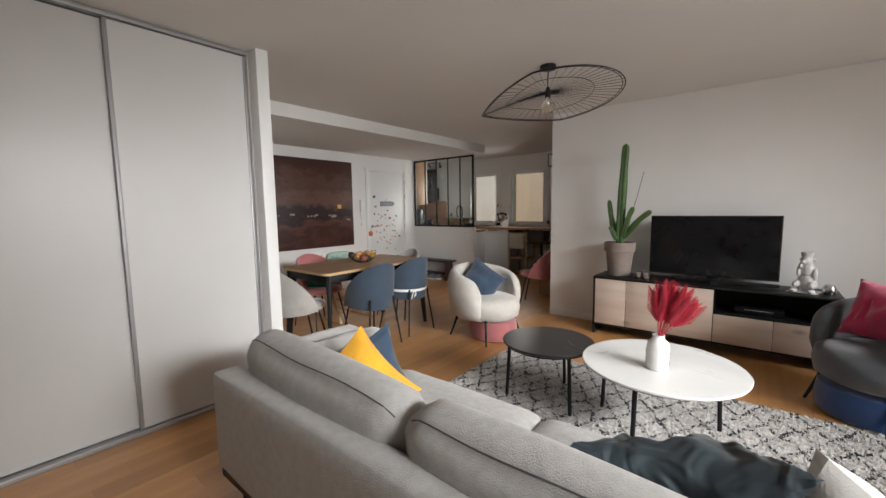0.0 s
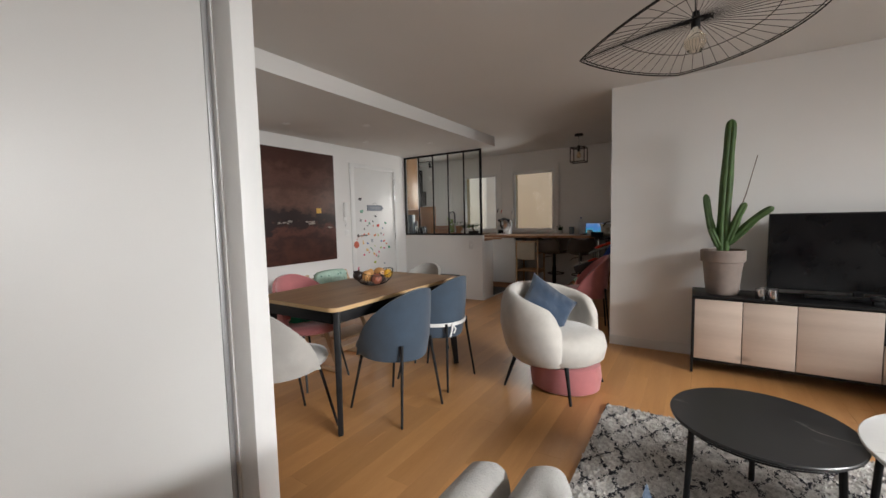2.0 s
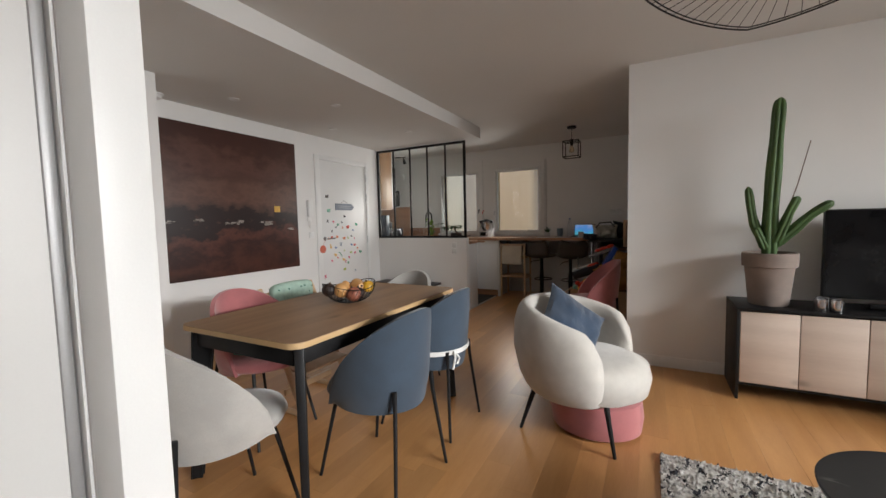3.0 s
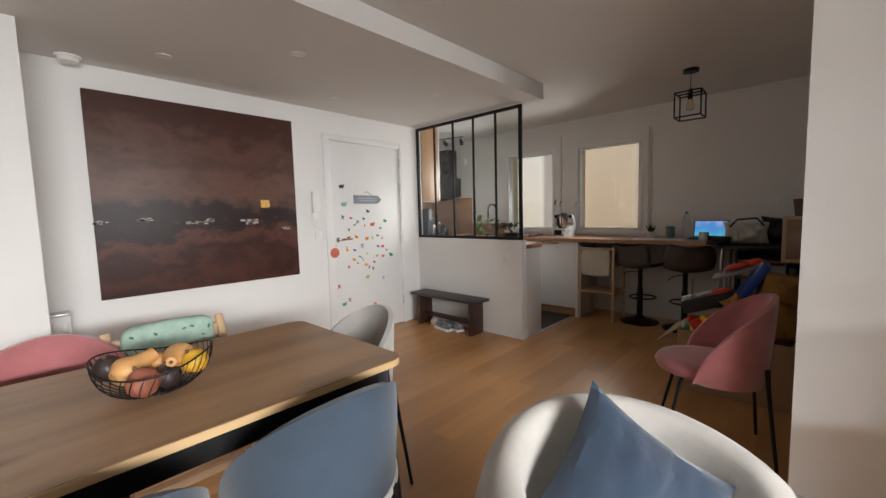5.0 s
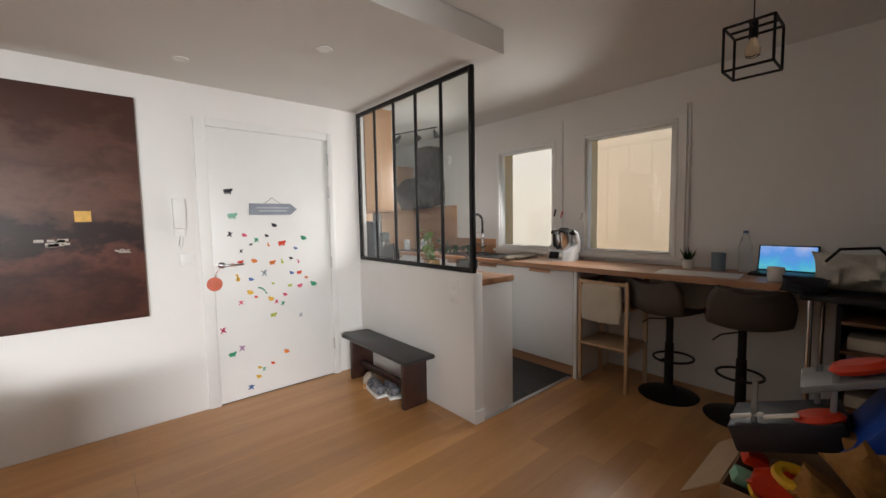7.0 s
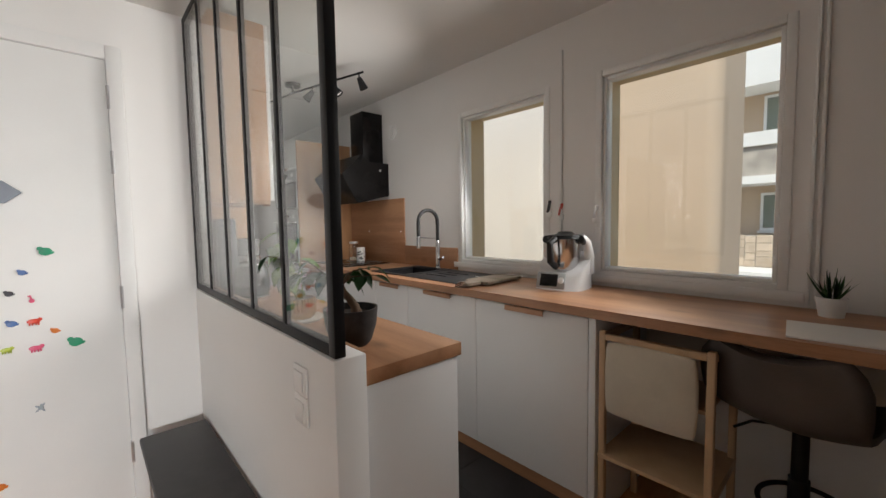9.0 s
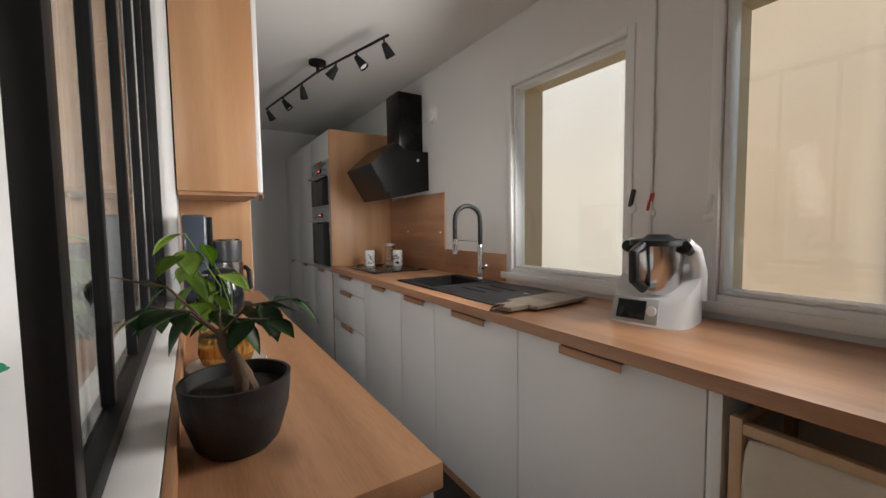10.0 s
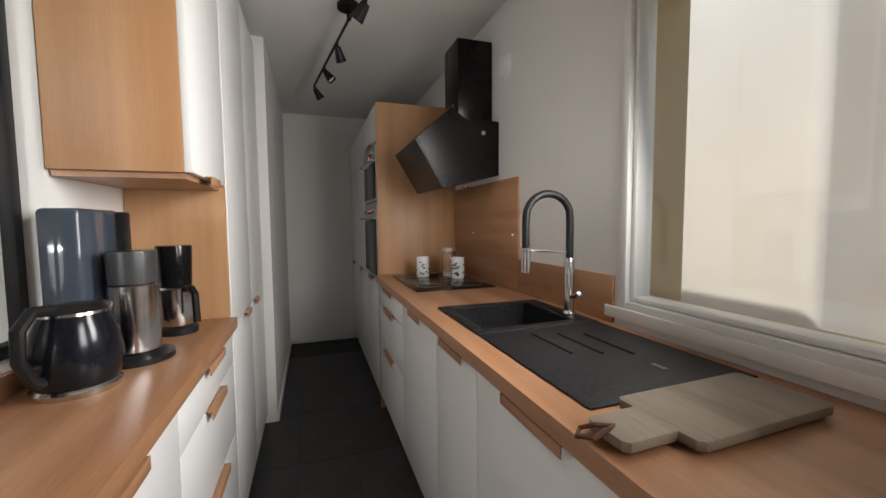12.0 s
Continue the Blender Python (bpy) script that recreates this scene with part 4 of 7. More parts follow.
# food processor on the worktop
fp = thing("food_processor", pose(-4.06, 7.21, CT, 0, 0, 10) @ Matrix.Diagonal((0.84, 0.95, 0.95, 1)), "white food processor with steel mixing bowl and dark screen", "food processor")
FPW = mat("white_appliance_plastic", (0.78, 0.78, 0.78), 0.3, var=0.02, bump=0.004)
b = bm_new()
t = bmesh.new()
bmesh.ops.create_cube(t, size=1)
bmesh.ops.subdivide_edges(t, edges=t.edges[:], cuts=6, use_grid_fill=True)
for v in t.verts:
    u = v.co * 2
    d = max(abs(u.x), abs(u.y), abs(u.z))
    rr = (abs(u.x) ** 4 + abs(u.y) ** 4) ** 0.25
    k = max(abs(u.x), abs(u.y)) / rr if rr > 0 else 1
    zz = (u.z + 1) / 2
    v.co = Vector((u.x * k * 0.155, u.y * k * (0.135 - 0.03 * zz) + 0.03 * zz, zz * (0.075 + 0.12 * (u.y * 0.5 + 0.5) + 0.025 * u.x * u.x)))
merge(b, t)
part("base", b, FPW, fp, angle=50)
for sx in (-1, 1):
    a = bm_new()
    tube(a, [(sx * 0.135, 0.06, 0.08), (sx * 0.138, 0.07, 0.18), (sx * 0.128, 0.05, 0.26), (sx * 0.105, 0.02, 0.29)], 0.036, 14, r1=0.02)
    part("side_arm", a, FPW, fp)
part("bowl", lathe(bm_new(), [(0, 0.1), (0.07, 0.1), (0.085, 0.13), (0.1, 0.26), (0.102, 0.28), (0, 0.28)], 36, (0, 0.02, 0)), STEEL, fp, "polished steel bowl")
part("lid", lathe(bm_new(), [(0.0, 0.32), (0.04, 0.32), (0.06, 0.305), (0.108, 0.3), (0.112, 0.28), (0.09, 0.278), (0, 0.278)], 36, (0, 0.02, 0)), BLACKPLASTIC, fp, "black lid")
bh = bm_new()
tube(bh, [(-0.02, -0.085, 0.28), (-0.03, -0.14, 0.26), (-0.03, -0.135, 0.16), (-0.02, -0.075, 0.125)], 0.02, 12)
part("bowl_handle", bh, BLACKPLASTIC, fp)
for sx in (-1, 1):
    part("latch", lathe(bm_new(), [(0, -0.03), (0.018, -0.03), (0.022, 0.02), (0, 0.025)], 14, m=Matrix.Translation((sx * 0.115, 0.0, 0.27)) @ pose(0, 0, 0, 70, 0, 0)), BLACKPLASTIC, fp)
scr = Matrix.Translation((-0.02, -0.147, 0.056)) @ pose(0, 0, 0, -20)
part("screen_bezel", box(bm_new(), -0.09, 0.09, -0.008, 0.004, -0.045, 0.045, 0.006, m=scr), mat("grey_bezel", (0.4, 0.42, 0.43), 0.35), fp)
part("screen", box(bm_new(), -0.065, 0.045, -0.0105, -0.008, -0.034, 0.034, 0.001, m=scr), BLACKGLOSS, fp, "dark glossy screen")
part("dial", lathe(bm_new(), [(0.017, 0), (0.017, 0.012), (0, 0.013)], 24, m=scr @ Matrix.Translation((0.068, -0.008, 0)) @ pose(0, 0, 0, 90)), FPW, fp)

# bag clips stuck on the wall between the windows
for x, z, c in ((-4.29, 1.43, "k"), (-4.21, 1.41, "r"), (-3.995, 1.39, "y")):
    s = thing("bag_clip", pose(x + 0.02, NY, z - 0.03) @ Matrix.Scale(0.75, 4), "small bag clip hung on the wall above the food processor", "clip", "clips on the wall")
    part("jaw", box(bm_new(), -0.012, 0.012, -0.016, -0.001, -0.05, 0.05, 0.005, m=pose(0, 0, 0, 0, 12, 0)), MAG[c] if c != "y" else ALU, s)
    part("hook", lathe(bm_new(), [(0.028, 0), (0.026, 0.008), (0.012, 0.014), (0, 0.014)], 16, m=Matrix.Translation((0, -0.001, -0.06)) @ pose(0, 0, 0, 90)), PVC, s)

# jars and cups by the hob
CLEAR = glass("jar_glass", (0.97, 0.98, 0.97))
for i, (x, y) in enumerate(((-6.42, 7.08), (-6.28, 7.27))):
    c = thing("storage_tin", pose(x, y, CT + 0.0065), "white mug-like tin with a dark leaf pattern", "tin", "tins by the hob")
    part("body", lathe(bm_new(), [(0, 0), (0.038, 0), (0.04, 0.01), (0.04, 0.125), (0.037, 0.13), (0.036, 0.02), (0, 0.015)], 28), TRIM, c)
    for k in range(26):
        a, z = rng.uniform(0, math.tau), rng.uniform(0.02, 0.1)
        part("leaf_print", box(bm_new(), -0.0075, 0.0075, -0.0008, 0.0006, -0.004, 0.004, 0.0, m=Matrix.Translation((0.0402 * math.cos(a), 0.0402 * math.sin(a), z)) @ pose(0, 0, 0, 0, 0, math.degrees(a) + 90) @ pose(0, 0, 0, 0, rng.uniform(-60, 60), 0)), BLACK, c)
jr = thing("glass_jar", pose(-6.36, 7.24, CT + 0.0065), "clear glass jar with some pale sugar", "jar")
part("body", lathe(bm_new(), [(0, 0), (0.045, 0), (0.047, 0.01), (0.047, 0.13), (0.038, 0.15), (0.038, 0.165), (0.035, 0.165), (0.035, 0.148), (0.044, 0.13), (0.044, 0.006), (0, 0.005)], 28), CLEAR, jr)
part("contents", lathe(bm_new(), [(0, 0.007), (0.043, 0.007), (0.043, 0.035), (0, 0.038)], 24), mat("sugar", (0.75, 0.68, 0.55), 0.9), jr)
part("lid", lathe(bm_new(), [(0, 0.165), (0.042, 0.165), (0.042, 0.185), (0, 0.187)], 28), ALU, jr)

# things on the peninsula worktop
# kettle
KB = mat("dark_metallic_kettle", (0.012, 0.014, 0.02), 0.16, 0.3, var=0.2, bump=0.0)
kt = thing("electric_kettle", pose(-5.02, 5.9, CT, 0, 0, -15), "glossy black electric kettle with steel trim", "kettle")
part("base", lathe(bm_new(), [(0, 0), (0.075, 0), (0.078, 0.012), (0.07, 0.02), (0, 0.02)], 32), STEEL, kt)
part("body", lathe(bm_new(), [(0, 0.02), (0.072, 0.02), (0.082, 0.045), (0.083, 0.085), (0.072, 0.14), (0.06, 0.17), (0, 0.17)], 36), KB, kt)
part("lid", lathe(bm_new(), [(0.061, 0.17), (0.063, 0.176), (0.05, 0.186), (0.01, 0.19), (0, 0.19)], 32), BLACKPLASTIC, kt)
part("rim", lathe(bm_new(), [(0.06, 0.168), (0.064, 0.17), (0.063, 0.176), (0.058, 0.176)], 32), STEEL, kt)
hn = bm_new()
tube(hn, [(0.05, 0, 0.185), (0.09, 0, 0.19), (0.12, 0, 0.16), (0.122, 0, 0.1), (0.1, 0, 0.055), (0.08, 0, 0.045)], 0.012, 10)
part("handle", hn, BLACKPLASTIC, kt)
sp = bm_new()
tube(sp, [(-0.055, 0, 0.14), (-0.078, 0, 0.158), (-0.095, 0, 0.172)], 0.026, 10, r1=0.012)
part("spout", sp, STEEL, kt)
part("badge", B(-0.02, 0.004, -0.0805, -0.076, 0.04, 0.058, 0.001), STEEL, kt)
# filter coffee machine: tank, boiler column, jug
cm = thing("coffee_maker", pose(-5.235, 5.885, CT, 0, 0, 0), "coffee maker with tall glossy tank and steel thermos jug", "coffee maker")
TANK = mat("smoky_blue_grey_plastic", (0.06, 0.075, 0.1), 0.06, var=0.1, bump=0.0)
part("water_tank", B(-0.11, 0.1, -0.1, -0.015, 0.0, 0.4, 0.012, 3), TANK, cm, "tall smoky glossy water tank")
part("tank_edge", B(-0.112, -0.075, -0.012, 0.012, 0.0, 0.395, 0.005), BLACKPLASTIC, cm)
part("base", lathe(bm_new(), [(0, 0), (0.085, 0), (0.085, 0.015), (0.06, 0.022), (0, 0.022)], 32, (0.03, 0.06, 0)), BLACKPLASTIC, cm)
part("jug", lathe(bm_new(), [(0, 0.022), (0.05, 0.022), (0.056, 0.03), (0.056, 0.2), (0.05, 0.205), (0, 0.205)], 32, (0.03, 0.06, 0)), STEEL, cm, "brushed steel jug")
part("filter_holder", lathe(bm_new(), [(0, 0.206), (0.053, 0.206), (0.055, 0.28), (0.054, 0.29), (0, 0.29)], 32, (0.03, 0.06, 0)), mat("dark_grey_plastic", (0.05, 0.052, 0.056), 0.3), cm)
gr = thing("coffee_grinder", pose(-5.47, 5.965, CT, 0, 0, 10), "small black coffee grinder with steel cup and handle", "coffee grinder")
part("base", lathe(bm_new(), [(0, 0), (0.06, 0), (0.06, 0.02), (0.05, 0.03), (0, 0.03)], 28), BLACKPLASTIC, gr)
part("cup", lathe(bm_new(), [(0, 0.03), (0.05, 0.03), (0.056, 0.06), (0.056, 0.15), (0.05, 0.155), (0, 0.155)], 32), STEEL, gr, "polished steel cup")
part("hopper", lathe(bm_new(), [(0, 0.156), (0.047, 0.156), (0.052, 0.28), (0.05, 0.29), (0, 0.292)], 32), BLACKGLOSS, gr)
part("tower", B(-0.1, -0.05, -0.06, 0.02, 0, 0.285, 0.01), BLACKPLASTIC, gr)
hn = bm_new()
tube(hn, [(0.05, 0.03, 0.15), (0.085, 0.05, 0.155), (0.1, 0.06, 0.14), (0.105, 0.063, 0.05)], 0.011, 8)
part("handle", hn, BLACKPLASTIC, gr)


# plants
LEAF = mat("fresh_green_leaf", (0.2, 0.34, 0.035), 0.45, var=0.35, scale=14, bump=0.02, piece=0.25)
LEAFD = mat("dark_green_leaf", (0.035, 0.11, 0.03), 0.4, var=0.35, scale=14, bump=0.02, piece=0.25)
BARK = mat("pale_bark", (0.13, 0.08, 0.05), 0.85, var=0.3, scale=20, bump=0.1)
SOIL = mat("dark_soil", (0.025, 0.016, 0.011), 0.95, var=0.5, scale=60, bump=0.2)


def leaf_mesh(name, L, W, material, droop=0.25):
    b = bm_new()
    n = 6
    rows = []
    for i in range(n + 1):
        t = i / n
        w = W / 2 * math.sin(math.pi * min(1, t ** 0.8)) if 0 < i < n else 0.0008
        z = -droop * L * t * t
        rows.append([b.verts.new((s * w, t * L, z + 0.18 * w * abs(s) + 0.0)) for s in (-1, -0.5, 0, 0.5, 1)])
    for r, q in zip(rows, rows[1:]):
        for k in range(4):
            b.faces.new((r[k], r[k + 1], q[k + 1], q[k]))
    bmesh.ops.solidify(b, geom=b.faces[:], thickness=0.0008)
    me = bpy.data.meshes.new(name)
    b.to_mesh(me)
    b.free()
    me.polygons.foreach_set("use_smooth", [True] * len(me.polygons))
    me.materials.append(material)
    return me


def leaf_at(me, parent, p, yaw, pitch, s=1.0):
    o = new("leaf", me)
    o.parent = parent
    o.matrix_basis = Matrix.Translation(p) @ pose(0, 0, 0, 0, 0, yaw) @ pose(0, 0, 0, pitch, 0, 0) @ Matrix.Diagonal((s, s, s, 1))
    return o


rp = random.Random(21)
POT = mat("dark_speckled_ceramic", (0.018, 0.017, 0.018), 0.55, var=0.5, scale=40, bump=0.06)
fc = thing("bonsai_plant", pose(-3.988, 5.868, CT, 0, 0, 30) @ Matrix.Scale(0.9, 4), "small ficus bonsai in a dark ceramic pot", "potted plant")
part("pot", lathe(bm_new(), [(0, 0), (0.055, 0), (0.068, 0.015), (0.085, 0.07), (0.09, 0.125), (0.084, 0.125), (0.08, 0.1), (0, 0.1)], 36), POT, fc, "dark ceramic pot")
part("soil", lathe(bm_new(), [(0.079, 0.1), (0.06, 0.107), (0.03, 0.104), (0, 0.108)], 24), SOIL, fc)
tk = bm_new()
tube(tk, [(0.018, 0, 0.098), (0.016, 0.004, 0.125), (0.0, 0.0, 0.15), (-0.022, -0.004, 0.175), (-0.03, -0.006, 0.2)], 0.017, 12, r1=0.009)
tube(tk, [(0.03, 0.01, 0.098), (0.02, 0.006, 0.125), (0.005, 0.002, 0.15)], 0.012, 10, r1=0.008)
part("trunk", tk, BARK, fc)
ML = leaf_mesh("leaf", 0.078, 0.05, LEAFD, 0.25)
for bx, by, bz, nl in ((-0.23, -0.02, 0.235, 5), (-0.26, -0.08, 0.3, 3), (0.06, 0.07, 0.255, 4), (-0.1, -0.07, 0.25, 4), (-0.02, 0.1, 0.24, 4), (0.09, 0.0, 0.235, 3), (-0.13, 0.06, 0.22, 3)):
    br = bm_new()
    mid = Vector((-0.03 + bx * 0.4, by * 0.45, 0.2 + (bz - 0.2) * 0.8))
    tip = Vector((bx, by, bz))
    tube(br, [(-0.03, -0.006, 0.196), mid, tip], 0.0028, 6, r1=0.0012)
    part("branch", br, BARK, fc)
    out = math.degrees(math.atan2(by, bx + 0.03)) - 90
    for k in range(nl):
        p = mid.lerp(tip, k / (nl - 1))
        leaf_at(ML, fc, p, out + (-1) ** k * rp.uniform(25, 75) * (k < nl - 1), rp.uniform(-50, 5), rp.uniform(0.7, 1.05))
gpnt = thing("pothos_plant", pose(-4.4, 5.88, CT) @ Matrix.Scale(0.86, 4), "bright green leafy plant in a ribbed gold pot", "potted plant")
part("saucer", lathe(bm_new(), [(0, 0), (0.09, 0), (0.105, 0.01), (0.103, 0.014), (0.085, 0.006), (0, 0.006)], 40), mat("white_marbled_saucer", (0.68, 0.66, 0.62), 0.35, var=0.15, scale=20), gpnt)
GOLD = mat("amber_gold_lustre", (0.55, 0.3, 0.08), 0.2, 0.75, var=0.25, scale=30, bump=0.02)
b = bm_new()
NR = 30
for ring in range(1):
    pr = [(0.045, 0.007), (0.062, 0.02), (0.07, 0.05), (0.068, 0.085), (0.066, 0.1), (0.062, 0.1), (0.064, 0.05)]
    rings = [[b.verts.new(((r + (0.003 if k % 2 else -0.001)) * math.cos(k * math.tau / (2 * NR)), (r + (0.003 if k % 2 else -0.001)) * math.sin(k * math.tau / (2 * NR)), z)) for k in range(2 * NR)] for r, z in pr]
    for q, w in zip(rings, rings[1:]):
        for k in range(2 * NR):
            b.faces.new((q[k], q[(k + 1) % (2 * NR)], w[(k + 1) % (2 * NR)], w[k]))
    b.faces.new(rings[0][::-1])
part("pot", b, GOLD, gpnt, "ribbed gold glass pot", angle=60)
part("soil", lathe(bm_new(), [(0.063, 0.09), (0.03, 0.095), (0, 0.096)], 24), SOIL, gpnt)
MG = leaf_mesh("leaf", 0.088, 0.074, LEAF, 0.4)
for k in range(8):
    a = k * math.tau / 8 + rp.uniform(-0.3, 0.3)
    r, z = rp.uniform(0.012, 0.05), 0.19 + 0.2 * (k * 3 % 8) / 7
    st = bm_new()
    tip = Vector((r * math.cos(a) + 0.1 * z, r * math.sin(a) - 0.2 * z, z))
    tube(st, [(0.015 * math.cos(a), 0.015 * math.sin(a), 0.09), (0.018 * math.cos(a), 0.018 * math.sin(a), 0.6 * z), tip], 0.002, 6, r1=0.0012)
    part("stem", st, LEAF, gpnt)
    for j in range(2):
        leaf_at(MG, gpnt, tip - Vector((0, 0, 0.045 * j)), math.degrees(a) - 90 + rp.uniform(-60, 60) + 150 * j, rp.uniform(-50, -5), rp.uniform(0.75, 1.1))

# track light, smoke alarm on the wall
tl = thing("track_light", pose(-6.17, 6.62, H), "black ceiling spotlight bar with six adjustable spots", "ceiling light")
part("canopy", lathe(bm_new(), [(0, 0), (0.06, 0), (0.06, -0.02), (0, -0.025)], 28), BLACK, tl)
p0, p1 = Vector((0.75, 0.2, -0.07)), Vector((-1.15, -0.17, -0.07))
mid = Vector((0, 0, -0.07))
br = bm_new()
tube(br, [p0, mid + (p0 - mid) * 0.02], 0.008, 8)
tube(br, [mid + (p1 - mid) * 0.02, p1], 0.008, 8)
tube(br, [(0, 0, -0.02), (0, 0, -0.078)], 0.012, 8)
part("bar", br, BLACK, tl)
for t, yw in ((-0.95, 30), (-0.6, -20), (-0.25, 60), (0.3, 150), (0.6, -40), (0.95, 15)):
    p = mid + ((p0 - mid) * t if t > 0 else (p1 - mid) * -t)
    h = Matrix.Translation(p) @ pose(0, 0, 0, 0, 0, yw)
    sp = part("spot", lathe(bm_new(), [(0, 0.03), (0.016, 0.03), (0.022, 0.0), (0.032, -0.055), (0.029, -0.055), (0.018, -0.005), (0, 0.0)], 20, m=h @ Matrix.Translation((0, 0.015, -0.055)) @ pose(0, 0, 0, 38)), BLACK, tl)
    st = bm_new()
    tube(st, [h @ Vector((0, 0, 0)), h @ Vector((0, 0, -0.04))], 0.006, 6)
    part("joint", st, BLACK, sp)
    part("bulb", lathe(bm_new(), [(0, -0.02), (0.02, -0.022), (0.027, -0.045), (0, -0.047)], 16, m=h @ Matrix.Translation((0, 0.015, -0.055)) @ pose(0, 0, 0, 38)), PVC, sp)
al = thing("wall_smoke_alarm", pose(-5.89, NY, 2.13), "round white alarm mounted high on the kitchen wall", "smoke alarm")
part("base", lathe(bm_new(), [(0, 0), (0.065, 0), (0.065, 0.015), (0, 0.015)], 32, m=pose(0, 0, 0, 90)), PVC, al)
part("cap", lathe(bm_new(), [(0.05, 0.015), (0.048, 0.03), (0.03, 0.036), (0, 0.036)], 32, m=pose(0, 0, 0, 90)), TRIM, al)


# ---- dining corner ----
VEL_BLUE = mat("slate_blue_velvet", (0.036, 0.058, 0.088), 0.85, var=0.2, scale=7, bump=0.05, sheen=0.3)
VEL_GREY = mat("light_grey_velvet", (0.4, 0.385, 0.36), 0.85, var=0.14, scale=7, bump=0.05, sheen=0.5)
VEL_PINK = mat("dusty_pink_velvet", (0.43, 0.145, 0.15), 0.85, var=0.16, scale=7, bump=0.05, sheen=0.5)
VEL_CREAM = mat("cream_boucle", (0.52, 0.495, 0.455), 0.95, var=0.1, scale=12, bump=0.12, grain=340, sheen=0.4)


def shell_chair(m, fabric, label, group="chairs round the table"):
    """A chair with a round padded seat, a wrapping shell back and four thin black legs. Front is -y."""
    c = thing("dining_chair", m, label, "chair", group)
    s = bm_new()
    lathe(s, [(0, 0.405), (0.17, 0.4), (0.225, 0.415), (0.238, 0.44), (0.225, 0.465), (0.16, 0.478), (0, 0.475)], 36, (0, -0.03, 0), sx=1.0, sy=1.02)
    part("seat", s, fabric, c, angle=60)
    b = bm_new()
    NU, NV = 30, 12
    layers = []
    for off in (0.0, 0.032):
        g = []
        for i in range(NU + 1):
            u = -1 + 2 * i / NU
            a = radians(112) * u
            top = 0.405 + 0.43 * max(0.0, math.cos(u * math.pi / 2)) ** 0.62
            row = []
            for j in range(NV + 1):
                v = j / NV
                z = 0.37 + 0.03 * abs(u) + (top - 0.37 - 0.03 * abs(u)) * v
                r = 0.208 + off * (1 - 0.25 * v ** 6) + 0.02 * v - 0.05 * max(0, 0.25 - v)
                row.append(b.verts.new((r * math.sin(a), r * math.cos(a) - 0.015 + 0.02 * v * math.cos(a), z)))
            g.append(row)
        layers.append(g)
    for k, g in enumerate(layers):
        for i in range(NU):
            for j in range(NV):
                q = (g[i][j], g[i + 1][j], g[i + 1][j + 1], g[i][j + 1])
                b.faces.new(q if k == 0 else q[::-1])
    a, d = layers
    for i in range(NU):
        b.faces.new((a[i][NV], a[i + 1][NV], d[i + 1][NV], d[i][NV]))
        b.faces.new((a[i + 1][0], a[i][0], d[i][0], d[i + 1][0]))
    for j in range(NV):
        b.faces.new((a[0][j], a[0][j + 1], d[0][j + 1], d[0][j]))
        b.faces.new((a[NU][j + 1], a[NU][j], d[NU][j], d[NU][j + 1]))
    bmesh.ops.recalc_face_normals(b, faces=b.faces[:])
    part("backrest", b, fabric, c, angle=70)
    for sx, sy in ((1, 1), (-1, 1), (1, -1), (-1, -1)):
        t = bm_new()
        if sy > 0:
            tube(t, [(sx * 0.14, 0.2, 0.49), (sx * 0.145, 0.205, 0.4), (sx * 0.2, 0.24, 0.0)], 0.0115, 8, r1=0.008)
        else:
            tube(t, [(sx * 0.15, -0.15, 0.41), (sx * 0.2, -0.235, 0.0)], 0.01, 8, r1=0.008)
        part("leg", t, BLACK, c)
    return c


blue = shell_chair(pose(-2.71, 2.355, 0, 0, 0, -95), VEL_BLUE, "slate blue velvet shell chair pushed up to the table")
blue2 = copy_thing(blue, pose(-2.75, 2.905, 0, 0, 0, -91))
blue2["label"] = "slate blue velvet shell chair with a white ribbon tied round"
grey = shell_chair(pose(-3.1, 1.77, 0, 0, 0, 171), VEL_GREY, "light grey velvet shell chair at the table's end")
grey2 = copy_thing(grey, pose(-3.25, 3.31, 0, 0, 0, -6))
pink = shell_chair(pose(-3.64, 2.38, 0, 0, 0, 88), VEL_PINK, "dusty pink velvet shell chair beside the dining table")
pink2 = copy_thing(pink, pose(-2.04, 4.82, 0, 0, 0, -74))
pink2["label"] = "dusty pink velvet shell chair beside the toy box"
pink2["group"] = "chairs in the alcove"
RIB = mat("white_ribbon", (0.75, 0.74, 0.72), 0.7, var=0.05)
rb = bm_new()
arc = []
for i in range(25):
    a = radians(-100 + 200 * i / 24)
    arc.append((0.246 * math.sin(a), 0.248 * math.cos(a) - 0.008, 0.49 - 0.01 * math.cos(a)))
for z in (-0.009, -0.003, 0.003, 0.009):
    tube(rb, [(x, y, q + z) for x, y, q in arc], 0.0045, 6)
tube(rb, [(0.1, 0.225, 0.485), (0.13, 0.245, 0.46), (0.15, 0.24, 0.4)], 0.007, 6)
tube(rb, [(0.1, 0.225, 0.485), (0.09, 0.25, 0.45), (0.11, 0.245, 0.42)], 0.007, 6)
solid("ribbon", rb, RIB, "white fabric ribbon tied round a blue chair", "ribbon", pose(-2.75, 2.905, 0, 0, 0, -91))

